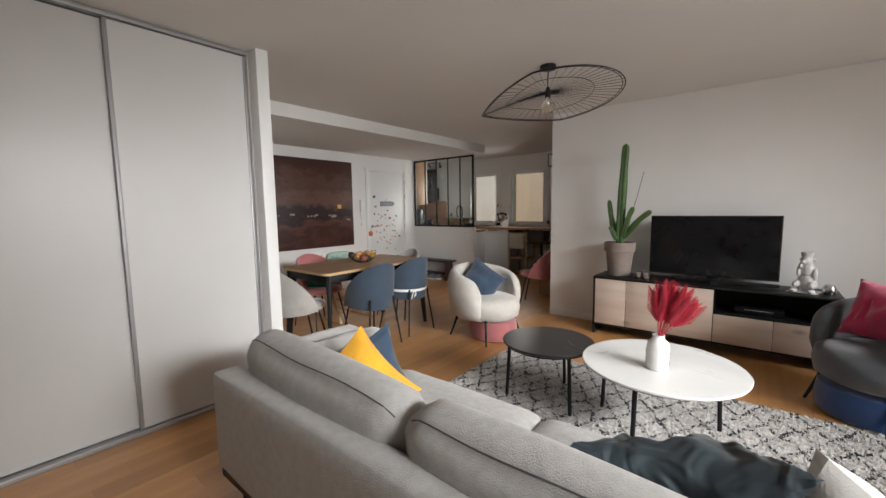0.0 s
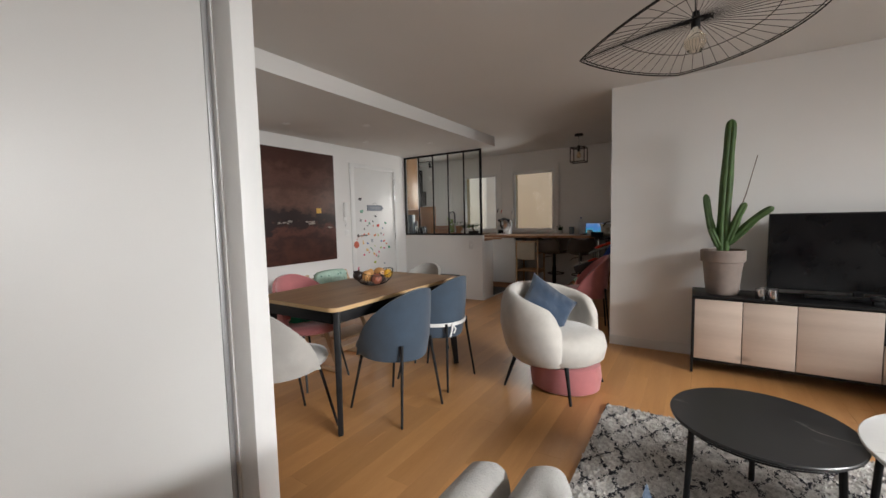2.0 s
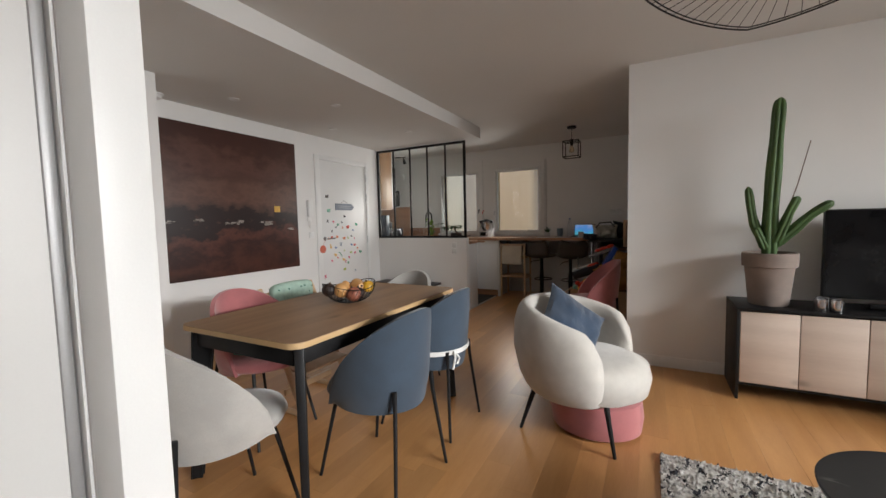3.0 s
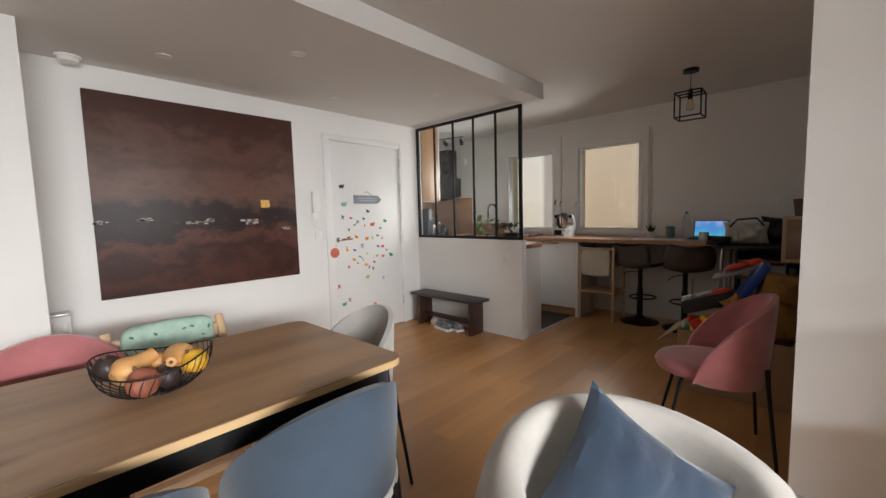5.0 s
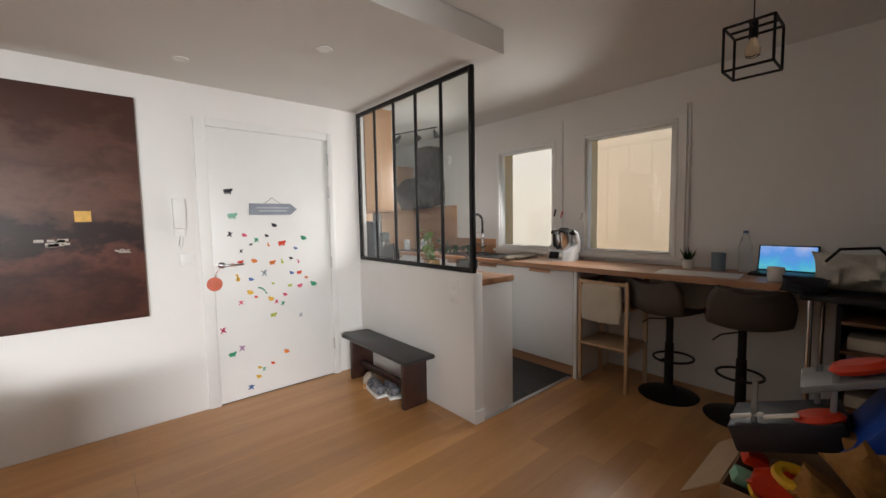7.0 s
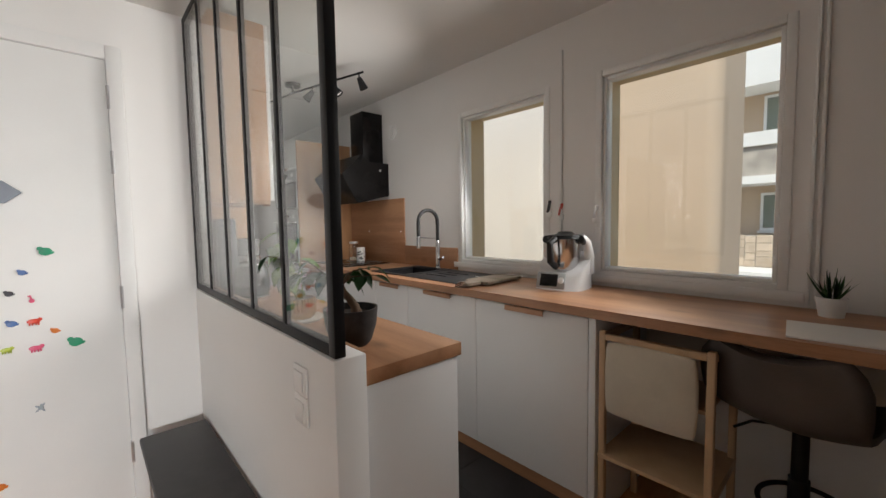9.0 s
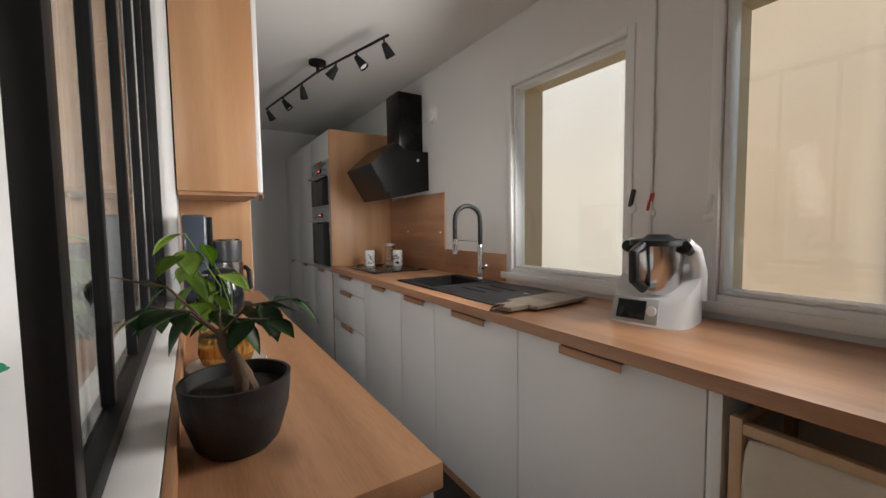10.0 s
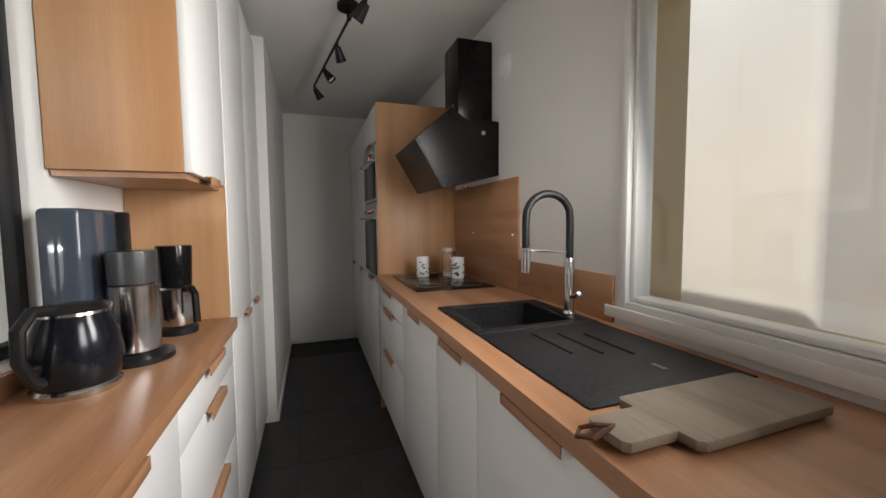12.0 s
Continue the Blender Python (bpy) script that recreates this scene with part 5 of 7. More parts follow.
# table
tb = thing("dining_table", pose(-3.133, 2.567, 0), "rectangular dining table with oak top and black legs", "table")
t = bmesh.new()
bmesh.ops.create_cube(t, size=1)
for v in t.verts:
    v.co = Vector((v.co.x * 0.79, v.co.y * 1.4, 0.757 + v.co.z * 0.026))
bmesh.ops.bevel(t, geom=[e for e in t.edges if abs(e.verts[0].co.z - e.verts[1].co.z) > 0.01], offset=0.06, segments=8, profile=0.5, affect="EDGES")
part("tabletop", merge(bm_new(), t), OAK_T, tb)
e = bm_new()
t = bmesh.new()
bmesh.ops.create_cube(t, size=1)
for v in t.verts:
    v.co = Vector((v.co.x * 0.792, v.co.y * 1.402, 0.7565 + v.co.z * 0.023))
bmesh.ops.bevel(t, geom=[e_ for e_ in t.edges if abs(e_.verts[0].co.z - e_.verts[1].co.z) > 0.01], offset=0.061, segments=8, profile=0.5, affect="EDGES")
bmesh.ops.delete(t, geom=[f for f in t.faces if abs(f.normal.z) > 0.9], context="FACES")
part("edge_band", merge(e, t), wood("pale_edge", (0.62, 0.43, 0.23), (0.55, 0.36, 0.18), "y", 0.45, knots=False), tb, "pale wooden edge band")
for x0, x1, y0, y1 in ((-0.345, -0.325, -0.62, 0.62), (0.325, 0.345, -0.62, 0.62), (-0.325, 0.325, -0.655, -0.635), (-0.325, 0.325, 0.635, 0.655)):
    part("apron", B(x0, x1, y0, y1, 0.66, 0.743, 0.002), BLACK, tb)
for sx in (-1, 1):
    for sy in (-1, 1):
        l = bmesh.new()
        bmesh.ops.create_cube(l, size=1)
        d = Vector((sx, sy, 0)).normalized()
        n = Vector((-d.y, d.x, 0))
        for v in l.verts:
            top = v.co.z > 0
            w, th = (0.085, 0.04) if top else (0.04, 0.03)
            cpos = Vector((sx * 0.325, sy * 0.62, 0.0)) if top else Vector((sx * 0.372, sy * 0.668, 0.0))
            v.co = cpos + d * v.co.x * w + n * v.co.y * th + Vector((0, 0, 0.743 if top else 0.0))
        bmesh.ops.bevel(l, geom=l.edges[:], offset=0.006, segments=2, profile=0.5, affect="EDGES")
        part("leg", merge(bm_new(), l), BLACK, tb)

# wire bowl with gourds
wb = thing("wire_bowl", pose(-3.11, 2.6, 0.7705) @ Matrix.Scale(0.86, 4), "black wire fruit bowl on the dining table", "bowl")
for k in range(36):
    a = k * math.tau / 36
    t = bm_new()
    pts = []
    for j in range(7):
        q = j / 6
        r = 0.05 + 0.125 * math.sin(q * math.pi / 2)
        z = 0.004 + 0.115 * (1 - math.cos(q * math.pi / 2)) + 0.02 * math.sin(2 * a) * q * q
        aa = a + 0.35 * q
        pts.append((r * math.cos(aa), r * math.sin(aa), z))
    tube(t, pts, 0.0017, 4)
    part("wire", t, BLACK, wb)
t = bm_new()
tube(t, [(0.175 * math.cos(a * math.tau / 48 + 0.35), 0.175 * math.sin(a * math.tau / 48 + 0.35), 0.119 + 0.02 * math.sin(2 * a * math.tau / 48)) for a in range(48)], 0.003, 6, True)
part("rim", t, BLACK, wb)
part("base", lathe(bm_new(), [(0, 0), (0.055, 0), (0.055, 0.006), (0, 0.006)], 24), BLACK, wb)
SQ = mat("butternut_skin", (0.62, 0.33, 0.12), 0.5, var=0.15, scale=10, bump=0.03)
SQD = mat("dark_squash_skin", (0.035, 0.022, 0.02), 0.45, var=0.4, scale=14, bump=0.04)
SQR = mat("russet_squash_skin", (0.3, 0.1, 0.06), 0.5, var=0.3, scale=14, bump=0.03)
SQY = mat("yellow_squash_skin", (0.65, 0.36, 0.03), 0.45, var=0.2, scale=14, bump=0.03)


def gourd(p, r, tilt, material, label, ribs=0, neck=0.0):
    b = bm_new()
    p = Vector((-3.11, 2.6, 0.7705)) + (Vector(p) - Vector((-3.11, 2.58, 0.7705))) * 0.86
    r *= 0.86
    prof = [(0, -r * 0.9), (r * 0.5, -r * 0.8), (r * 0.92, -r * 0.35), (r, 0), (r * 0.88, r * 0.42), (r * (0.5 + neck * 0.2), r * 0.8), (r * (0.12 + neck * 0.45), r * (0.95 + neck * 0.6)),
            (r * (0.1 + neck * 0.4), r * (1 + neck)), (0, r * (1.03 + neck))]
    lathe(b, prof, 28)
    if ribs:
        for v in b.verts:
            a = math.atan2(v.co.y, v.co.x)
            k = 1 - 0.07 * abs(math.sin(a * ribs / 2))
            v.co.x *= k
            v.co.y *= k
    g = solid("gourd", b, material, label, "gourd", Matrix.Translation(p) @ pose(0, 0, 0, *tilt), "gourds in the wire bowl")
    st = bm_new()
    tube(st, [(0, 0, r * (1.0 + neck)), (0.004, 0, r * (1.2 + neck))], 0.006, 6, r1=0.004)
    part("stalk", st, BARK, g)


gourd((-3.11, 2.5, 0.86), 0.05, (70, 0, 200), SQ, "pale orange butternut squash lying in the wire bowl", neck=0.9)
gourd((-3.1, 2.65, 0.865), 0.055, (80, 0, 60), SQ, "pale orange squash lying in the wire bowl", neck=0.5)
gourd((-3.18, 2.46, 0.865), 0.048, (10, 20, 0), SQD, "small dark squash in the wire bowl", 10)
gourd((-3.03, 2.53, 0.835), 0.052, (20, 0, 0), SQR, "small russet squash in the wire bowl", 10)
gourd((-3.05, 2.6, 0.83), 0.045, (10, 0, 40), SQD, "small dark squash in the wire bowl", 8)
gourd((-3.03, 2.68, 0.865), 0.045, (30, 10, 0), SQY, "small yellow ribbed squash in the wire bowl", 10)
gourd((-3.16, 2.6, 0.84), 0.05, (20, 10, 40), SQ, "pale orange squash in the wire bowl", 9)

# child's wooden chair by the table
MINT = mat("mint_leaf_print_cloth", (0.36, 0.5, 0.42), 0.85, var=0.15, scale=30, bump=0.04)
MINTD = mat("green_print", (0.06, 0.16, 0.12), 0.85, var=0.2)
hc = thing("child_chair", pose(-3.69, 2.78, 0, 0, 0, 90), "beech child's high chair with mint leaf-print cushion", "high chair")
for sx in (-1, 1):
    l = bm_new()
    tube(l, [(sx * 0.22, 0.17, 0.8), (sx * 0.225, -0.2, 0.02)], 0.02, 8)
    part("side_rail", l, BEECH, hc)
    l = bm_new()
    tube(l, [(sx * 0.225, -0.2, 0.018), (sx * 0.225, 0.28, 0.018)], 0.018, 8)
    part("foot", l, BEECH, hc)
part("seat", B(-0.21, 0.21, -0.15, 0.15, 0.5, 0.52, 0.006), BEECH, hc)
part("footrest", B(-0.2, 0.2, -0.22, 0.05, 0.27, 0.288, 0.006), BEECH, hc)
part("crossbar", B(-0.21, 0.21, -0.03, -0.005, 0.1, 0.14, 0.004), BEECH, hc)
part("back_rail", B(-0.24, 0.24, 0.14, 0.17, 0.69, 0.77, 0.01), BEECH, hc)
cu = part("cushion", soft(bm_new(), -0.17, 0.17, 0.07, 0.15, 0.52, 0.82, 0.03, 0.012), MINT, hc, "mint cushion with small leaves")
for k in range(46):
    x, z = rng.uniform(-0.15, 0.15), rng.uniform(0.55, 0.8)
    for y in (0.066, 0.1585):
        part("leaf_print", lathe(bm_new(), [(0, 0), (0.011, 0), (0, 0.0015)], 6, m=Matrix.Translation((x, y, z)) @ pose(0, 0, 0, 90, rng.uniform(0, 180), 0) @ Matrix.Diagonal((1, 0.5, 1 if y < 0.1 else -1, 1))), MINTD, cu)
solid("cloth_bib", pillow(bm_new(), 0.24, 0.2, 0.07, crease=0.05, seed=3), MAG["g"], "crumpled green cloth lying on the pink chair", "cloth", pose(-3.6, 2.34, 0.54, 25, 10, 60))

# painting
PAINT = bpy.data.materials.new("brown_landscape_paint")
PAINT.use_nodes = True
n, l = PAINT.node_tree.nodes, PAINT.node_tree.links
bs = n["Principled BSDF"]
tc, sp, ad, rp_, nz, mp = (n.new("ShaderNode" + k) for k in ("TexCoord", "SeparateXYZ", "Math", "ValToRGB", "TexNoise", "Mapping"))
mp.inputs["Scale"].default_value = (1, 1.1, 1.8)
mp.inputs["Rotation"].default_value = (0.25, 0, 0)
nz.inputs["Scale"].default_value, nz.inputs["Detail"].default_value, nz.inputs["Roughness"].default_value = 2.6, 9, 0.62
l.new(tc.outputs["Object"], mp.inputs["Vector"])
l.new(mp.outputs["Vector"], nz.inputs["Vector"])
l.new(tc.outputs["Object"], sp.inputs["Vector"])
ad.operation = "MULTIPLY_ADD"
l.new(nz.outputs["Fac"], ad.inputs[0])
ad.inputs[1].default_value = 0.95
l.new(sp.outputs["Z"], ad.inputs[2])
mr = n.new("ShaderNodeMapRange")
mr.inputs["From Min"].default_value, mr.inputs["From Max"].default_value = 0.38, 1.95
l.new(ad.outputs[0], mr.inputs["Value"])
l.new(mr.outputs["Result"], rp_.inputs["Fac"])
rp_.color_ramp.elements[0].position, rp_.color_ramp.elements[0].color = 0.0, (0.03, 0.012, 0.01, 1)
rp_.color_ramp.elements[1].position, rp_.color_ramp.elements[1].color = 1.0, (0.05, 0.016, 0.011, 1)
for p, c in ((0.12, (0.075, 0.026, 0.018)), (0.21, (0.035, 0.012, 0.01)), (0.3, (0.1, 0.034, 0.024)), (0.36, (0.018, 0.008, 0.008)), (0.44, (0.02, 0.009, 0.009)),
             (0.47, (0.06, 0.028, 0.022)), (0.57, (0.125, 0.06, 0.042)), (0.68, (0.07, 0.028, 0.02)), (0.76, (0.1, 0.042, 0.03)), (0.85, (0.055, 0.018, 0.012))):
    el = rp_.color_ramp.elements.new(p)
    el.color = (*c, 1)
l.new(rp_.outputs["Color"], bs.inputs["Base Color"])
bs.inputs["Roughness"].default_value = 0.5
bp = n.new("ShaderNodeBump")
bp.inputs["Strength"].default_value, bp.inputs["Distance"].default_value = 0.5, 0.004
l.new(nz.outputs["Fac"], bp.inputs["Height"])
l.new(bp.outputs["Normal"], bs.inputs["Normal"])
pa = thing("painting", pose(WX, 3.4, 0.75), "large dark brown abstract landscape painting on canvas", "painting")
part("canvas", B(0.003, 0.038, -0.71, 0.71, 0, 1.405, 0.003), PAINT, pa)
WHITEPAINT = mat("dry_white_paint", (0.42, 0.38, 0.34), 0.6, var=0.3, scale=60)
part("yellow_patch", B(0.038, 0.0405, 0.39, 0.465, 0.625, 0.69, 0.001), mat("ochre_yellow_paint", (0.7, 0.42, 0.1), 0.6, var=0.15, scale=40), pa, "small square of yellow paint")
for y, z, s in ((0.27, 0.505, 0.075), (-0.05, 0.52, 0.065), (-0.42, 0.545, 0.05), (-0.14, 0.51, 0.035), (-0.68, 0.53, 0.04), (0.6, 0.44, 0.04)):
    b = bm_new()
    for k in range(9):
        cy, cz = y + rng.uniform(-0.9, 0.9) * s, z + rng.uniform(-0.3, 0.2) * s
        box(b, 0.0378, 0.0392, cy - rng.uniform(0.1, 0.45) * s, cy + rng.uniform(0.1, 0.45) * s, cz - 0.07 * s, cz + rng.uniform(0.05, 0.16) * s)
    part("brush_stroke", b, WHITEPAINT, pa, "pale dry brush strokes")

# radiator under the painting
rd = thing("radiator", pose(WX, 2.475, 0.1), "narrow white panel radiator at the wall by the table", "radiator")
part("panel", B(0.03, 0.13, -0.05, 0.05, 0.02, 0.6, 0.01), TRIM, rd)
for k in range(2):
    part("fin", B(0.125, 0.136, -0.037 + 0.044 * k, -0.007 + 0.044 * k, 0.06, 0.56, 0.004), TRIM, rd)
part("top_grille", B(0.025, 0.137, -0.052, 0.052, 0.6, 0.615, 0.003), ALU, rd)
part("bracket", B(0.0, 0.03, -0.04, 0.04, 0.1, 0.5), PVC, rd)
p_ = bm_new()
tube(p_, [(0.08, -0.02, 0.03), (0.08, -0.02, -0.1)], 0.008, 8)
part("pipe", p_, TRIM, rd)

# hall bench with shoes
bn = thing("wooden_bench", pose(-4.6, 5.55, 0), "low dark-stained wooden bench against the half wall", "bench")
t = B(-0.5, 0.46, -0.13, 0.13, 0.348, 0.378, 0.008)
part("seat", t, mat("dark_worn_seat", (0.035, 0.032, 0.034), 0.45, var=0.3, scale=20, bump=0.04), bn)
for x in (-0.42, 0.345):
    part("leg", B(x, x + 0.04, -0.095, 0.11, 0.0, 0.348, 0.004), DARKWOOD, bn)
part("stretcher", B(-0.38, 0.345, -0.015, 0.015, 0.1, 0.15, 0.003), DARKWOOD, bn)
CAMO = mat("dark_patterned_cloth", (0.02, 0.025, 0.05), 0.8, col2=(0.32, 0.32, 0.34), scale=38, bump=0.05)
for x, y, r, c in ((-4.62, 5.47, 80, CAMO), (-4.52, 5.55, 70, CAMO)):
    sh = thing("shoe", pose(x, y, 0, 0, 0, r), "child's dark patterned shoe under the bench", "shoe", "shoes under the bench")
    part("upper", soft(bm_new(), -0.045, 0.045, -0.12, 0.11, 0.02, 0.09, 0.035, 0.01), c, sh)
    part("sole", soft(bm_new(), -0.05, 0.05, -0.125, 0.125, 0, 0.025, 0.01, 0), TRIM, sh)
hat = thing("shoe", pose(-4.78, 5.5, 0, 0, 0, 60), "pale cream child's slipper under the bench", "shoe", "shoes under the bench")
part("upper", soft(bm_new(), -0.045, 0.045, -0.07, 0.07, 0.015, 0.09, 0.04, 0.01), mat("pale_knit", (0.5, 0.42, 0.34), 0.9, var=0.3, scale=40), hat)
part("sole", soft(bm_new(), -0.05, 0.05, -0.075, 0.075, 0, 0.02, 0.008, 0), SQ, hat)


# ---- bar counter, alcove ----
BROWNFAB = mat("taupe_leatherette", (0.085, 0.07, 0.062), 0.6, var=0.15, scale=9, bump=0.05)


def bar_stool(m):
    s = thing("bar_stool", m, "taupe padded bar stool on a black round foot", "bar stool", "stools at the worktop")
    part("foot", lathe(bm_new(), [(0, 0), (0.2, 0), (0.205, 0.008), (0.17, 0.022), (0.06, 0.05), (0.035, 0.08), (0, 0.08)], 40), BLACK, s)
    part("column", lathe(bm_new(), [(0, 0.05), (0.032, 0.05), (0.03, 0.4), (0.024, 0.4), (0.024, 0.62), (0, 0.62)], 20), BLACK, s)
    r = bm_new()
    tube(r, [(0.13 * math.cos(a * math.tau / 36), -0.05 + 0.14 * math.sin(a * math.tau / 36), 0.28) for a in range(36)], 0.009, 8, True)
    tube(r, [(0, 0, 0.28), (0, 0.09, 0.28)], 0.012, 8)
    part("footring", r, BLACK, s)
    lv = bm_new()
    tube(lv, [(0.02, 0, 0.58), (0.12, 0.06, 0.57), (0.17, 0.08, 0.53)], 0.005, 6)
    part("lever", lv, BLACK, s)
    b = bm_new()
    NU, NV = 20, 12
    lay = []
    for off in (0, 0.035):
        g = []
        for i in range(NU + 1):
            u = -1 + 2 * i / NU
            row = []
            for j in range(NV + 1):
                v = j / NV
                yy = -0.2 + 0.4 * min(1, v / 0.62)
                zz = 0.645 + (0.24 * ((v - 0.55) / 0.45) ** 1.2 if v > 0.55 else 0) + 0.05 * u * u * (1 - 0.3 * v)
                if v > 0.62:
                    yy = 0.2 + 0.05 * (v - 0.62) / 0.38
                w = 0.225 * (1 - 0.12 * (1 - v)) * math.sqrt(max(0.08, 1 - (max(0, v - 0.8) / 0.22) ** 2 * 0.55))
                row.append(b.verts.new((u * w, yy - 0.04 * u * u * (v > 0.6) + off * (v > 0.6), zz - off * (1 - 0.6 * v))))
            g.append(row)
        lay.append(g)
    for k, g in enumerate(lay):
        for i in range(NU):
            for j in range(NV):
                q = (g[i][j], g[i + 1][j], g[i + 1][j + 1], g[i][j + 1])
                b.faces.new(q if k == 0 else q[::-1])
    a, d = lay
    for i in range(NU):
        b.faces.new((a[i][NV], a[i + 1][NV], d[i + 1][NV], d[i][NV]))
        b.faces.new((a[i + 1][0], a[i][0], d[i][0], d[i + 1][0]))
    for j in range(NV):
        b.faces.new((a[0][j], a[0][j + 1], d[0][j + 1], d[0][j]))
        b.faces.new((a[NU][j + 1], a[NU][j], d[NU][j], d[NU][j + 1]))
    bmesh.ops.recalc_face_normals(b, faces=b.faces[:])
    part("seat", b, BROWNFAB, s, "taupe padded seat shell", angle=70)
    return s


st = bar_stool(pose(-3.07, 7.08, 0, 0, 0, 165))
copy_thing(st, pose(-2.62, 7.04, 0, 0, 0, 200))

# wooden child's chair under the worktop
CANVAS = mat("cream_canvas", (0.6, 0.54, 0.44), 0.9, var=0.08, scale=8, bump=0.06)
kc = thing("child_chair", pose(-3.475, 7.01, -0.0), "small beech child's chair with cream canvas back under the worktop", "high chair")
for x in (-0.2, 0.18):
    for y0, y1 in ((-0.17, -0.17), (0.17, 0.17)):
        part("leg", B(x, x + 0.026, y0 - 0.013, y0 + 0.013, 0, 0.86, 0.004), BEECH, kc)
    part("rail", B(x, x + 0.026, -0.157, 0.157, 0.82, 0.845, 0.003), BEECH, kc)
    part("rail", B(x, x + 0.026, -0.157, 0.157, 0.3, 0.325, 0.003), BEECH, kc)
part("seat", B(-0.2, 0.206, -0.19, 0.19, 0.325, 0.343, 0.004), BEECH, kc)
part("top_rail", B(-0.174, 0.18, -0.183, -0.157, 0.825, 0.85, 0.003), BEECH, kc)
part("seat_shelf", B(-0.174, 0.18, -0.15, 0.15, 0.62, 0.635, 0.003), BEECH, kc)
part("canvas_back", soft(bm_new(), -0.165, 0.15, -0.195, -0.165, 0.53, 0.82, 0.012, 0.008), CANVAS, kc, "cream canvas back cover")

# small things on the bar worktop
LP = thing("laptop", pose(-2.466, 7.235, CT, 0, 0, -2), "open dark laptop with a bright blue desktop picture", "laptop")
part("keyboard_base", B(-0.156, 0.156, -0.11, 0.11, 0, 0.016, 0.004), BLACKPLASTIC, LP)
sc_m = Matrix.Translation((0, 0.115, 0.012)) @ pose(0, 0, 0, -12)
part("lid", box(bm_new(), -0.156, 0.156, 0, 0.008, 0, 0.18, 0.003, m=sc_m), BLACKPLASTIC, LP)
SCREEN = bpy.data.materials.new("sea_picture_screen")
SCREEN.use_nodes = True
n, l = SCREEN.node_tree.nodes, SCREEN.node_tree.links
bs = n["Principled BSDF"]
tc, nz, rp_, sp, ad = (n.new("ShaderNode" + k) for k in ("TexCoord", "TexNoise", "ValToRGB", "SeparateXYZ", "Math"))
nz.inputs["Scale"].default_value, nz.inputs["Detail"].default_value = 9, 4
l.new(tc.outputs["Object"], nz.inputs["Vector"])
l.new(tc.outputs["Object"], sp.inputs["Vector"])
ad.operation = "MULTIPLY_ADD"
l.new(sp.outputs["Z"], ad.inputs[0])
ad.inputs[1].default_value = 3.2
l.new(nz.outputs["Fac"], ad.inputs[2])
mr = n.new("ShaderNodeMapRange")
mr.inputs["From Min"].default_value, mr.inputs["From Max"].default_value = 0.3, 1.35
l.new(ad.outputs[0], mr.inputs["Value"])
l.new(mr.outputs["Result"], rp_.inputs["Fac"])
rp_.color_ramp.elements[0].color = (0.01, 0.16, 0.3, 1)
rp_.color_ramp.elements[1].color = (0.62, 0.56, 0.7, 1)
for p, c in ((0.3, (0.12, 0.55, 0.68)), (0.45, (0.08, 0.45, 0.75)), (0.62, (0.1, 0.32, 0.8)), (0.8, (0.3, 0.45, 0.85))):
    el = rp_.color_ramp.elements.new(p)
    el.color = (*c, 1)
l.new(rp_.outputs["Color"], bs.inputs["Emission Color"])
bs.inputs["Emission Strength"].default_value = 0.65
bs.inputs["Base Color"].default_value = (0.01, 0.01, 0.01, 1)
part("screen", box(bm_new(), -0.147, 0.147, -0.0015, 0, 0.012, 0.172, m=sc_m), SCREEN, LP, "lit screen with a blue sea picture")
solid("mug", lathe(bm_new(), [(0, 0), (0.034, 0), (0.04, 0.01), (0.042, 0.085), (0.038, 0.085), (0.036, 0.012), (0, 0.01)], 28), TRIM, "plain white ceramic mug on the worktop", "mug", pose(-2.45, 6.93, CT))
bt = thing("water_bottle", pose(-2.68, 7.32, CT), "clear plastic water bottle half full", "bottle")
part("body", lathe(bm_new(), [(0, 0), (0.036, 0), (0.04, 0.01), (0.04, 0.08), (0.037, 0.1), (0.04, 0.12), (0.04, 0.18), (0.018, 0.25), (0.014, 0.27), (0, 0.27)], 24), glass("bottle_plastic", (0.93, 0.95, 0.97)), bt)
part("cap", lathe(bm_new(), [(0, 0.27), (0.016, 0.27), (0.016, 0.288), (0, 0.288)], 16), MAG["b"], bt)
solid("storage_cup", lathe(bm_new(), [(0, 0), (0.042, 0), (0.045, 0.13), (0.041, 0.13), (0.038, 0.01), (0, 0.01)], 28), mat("grey_blue_ceramic", (0.2, 0.25, 0.29), 0.4), "grey-blue ceramic cup on the worktop", "cup", pose(-2.82, 7.25, CT))
al_ = thing("succulent_plant", pose(-3.02, 7.27, CT), "spiky little succulent in a white pot", "potted plant")
part("pot", lathe(bm_new(), [(0, 0), (0.035, 0), (0.045, 0.07), (0.04, 0.07), (0.038, 0.055), (0, 0.055)], 24), TRIM, al_)
MS = leaf_mesh("leaf", 0.13, 0.014, LEAFD, -0.15)
for k in range(22):
    leaf_at(MS, al_, (0.012 * math.cos(k), 0.012 * math.sin(k), 0.055), k * 137.5, rp.uniform(35, 85), rp.uniform(0.6, 1.0))
solid("paper_sheet", B(-0.24, 0.24, -0.12, 0.12, 0, 0.006, 0.001), TRIM, "white desk pad lying on the worktop", "desk pad", pose(-2.87, 6.98, CT, 0, 0, 6))

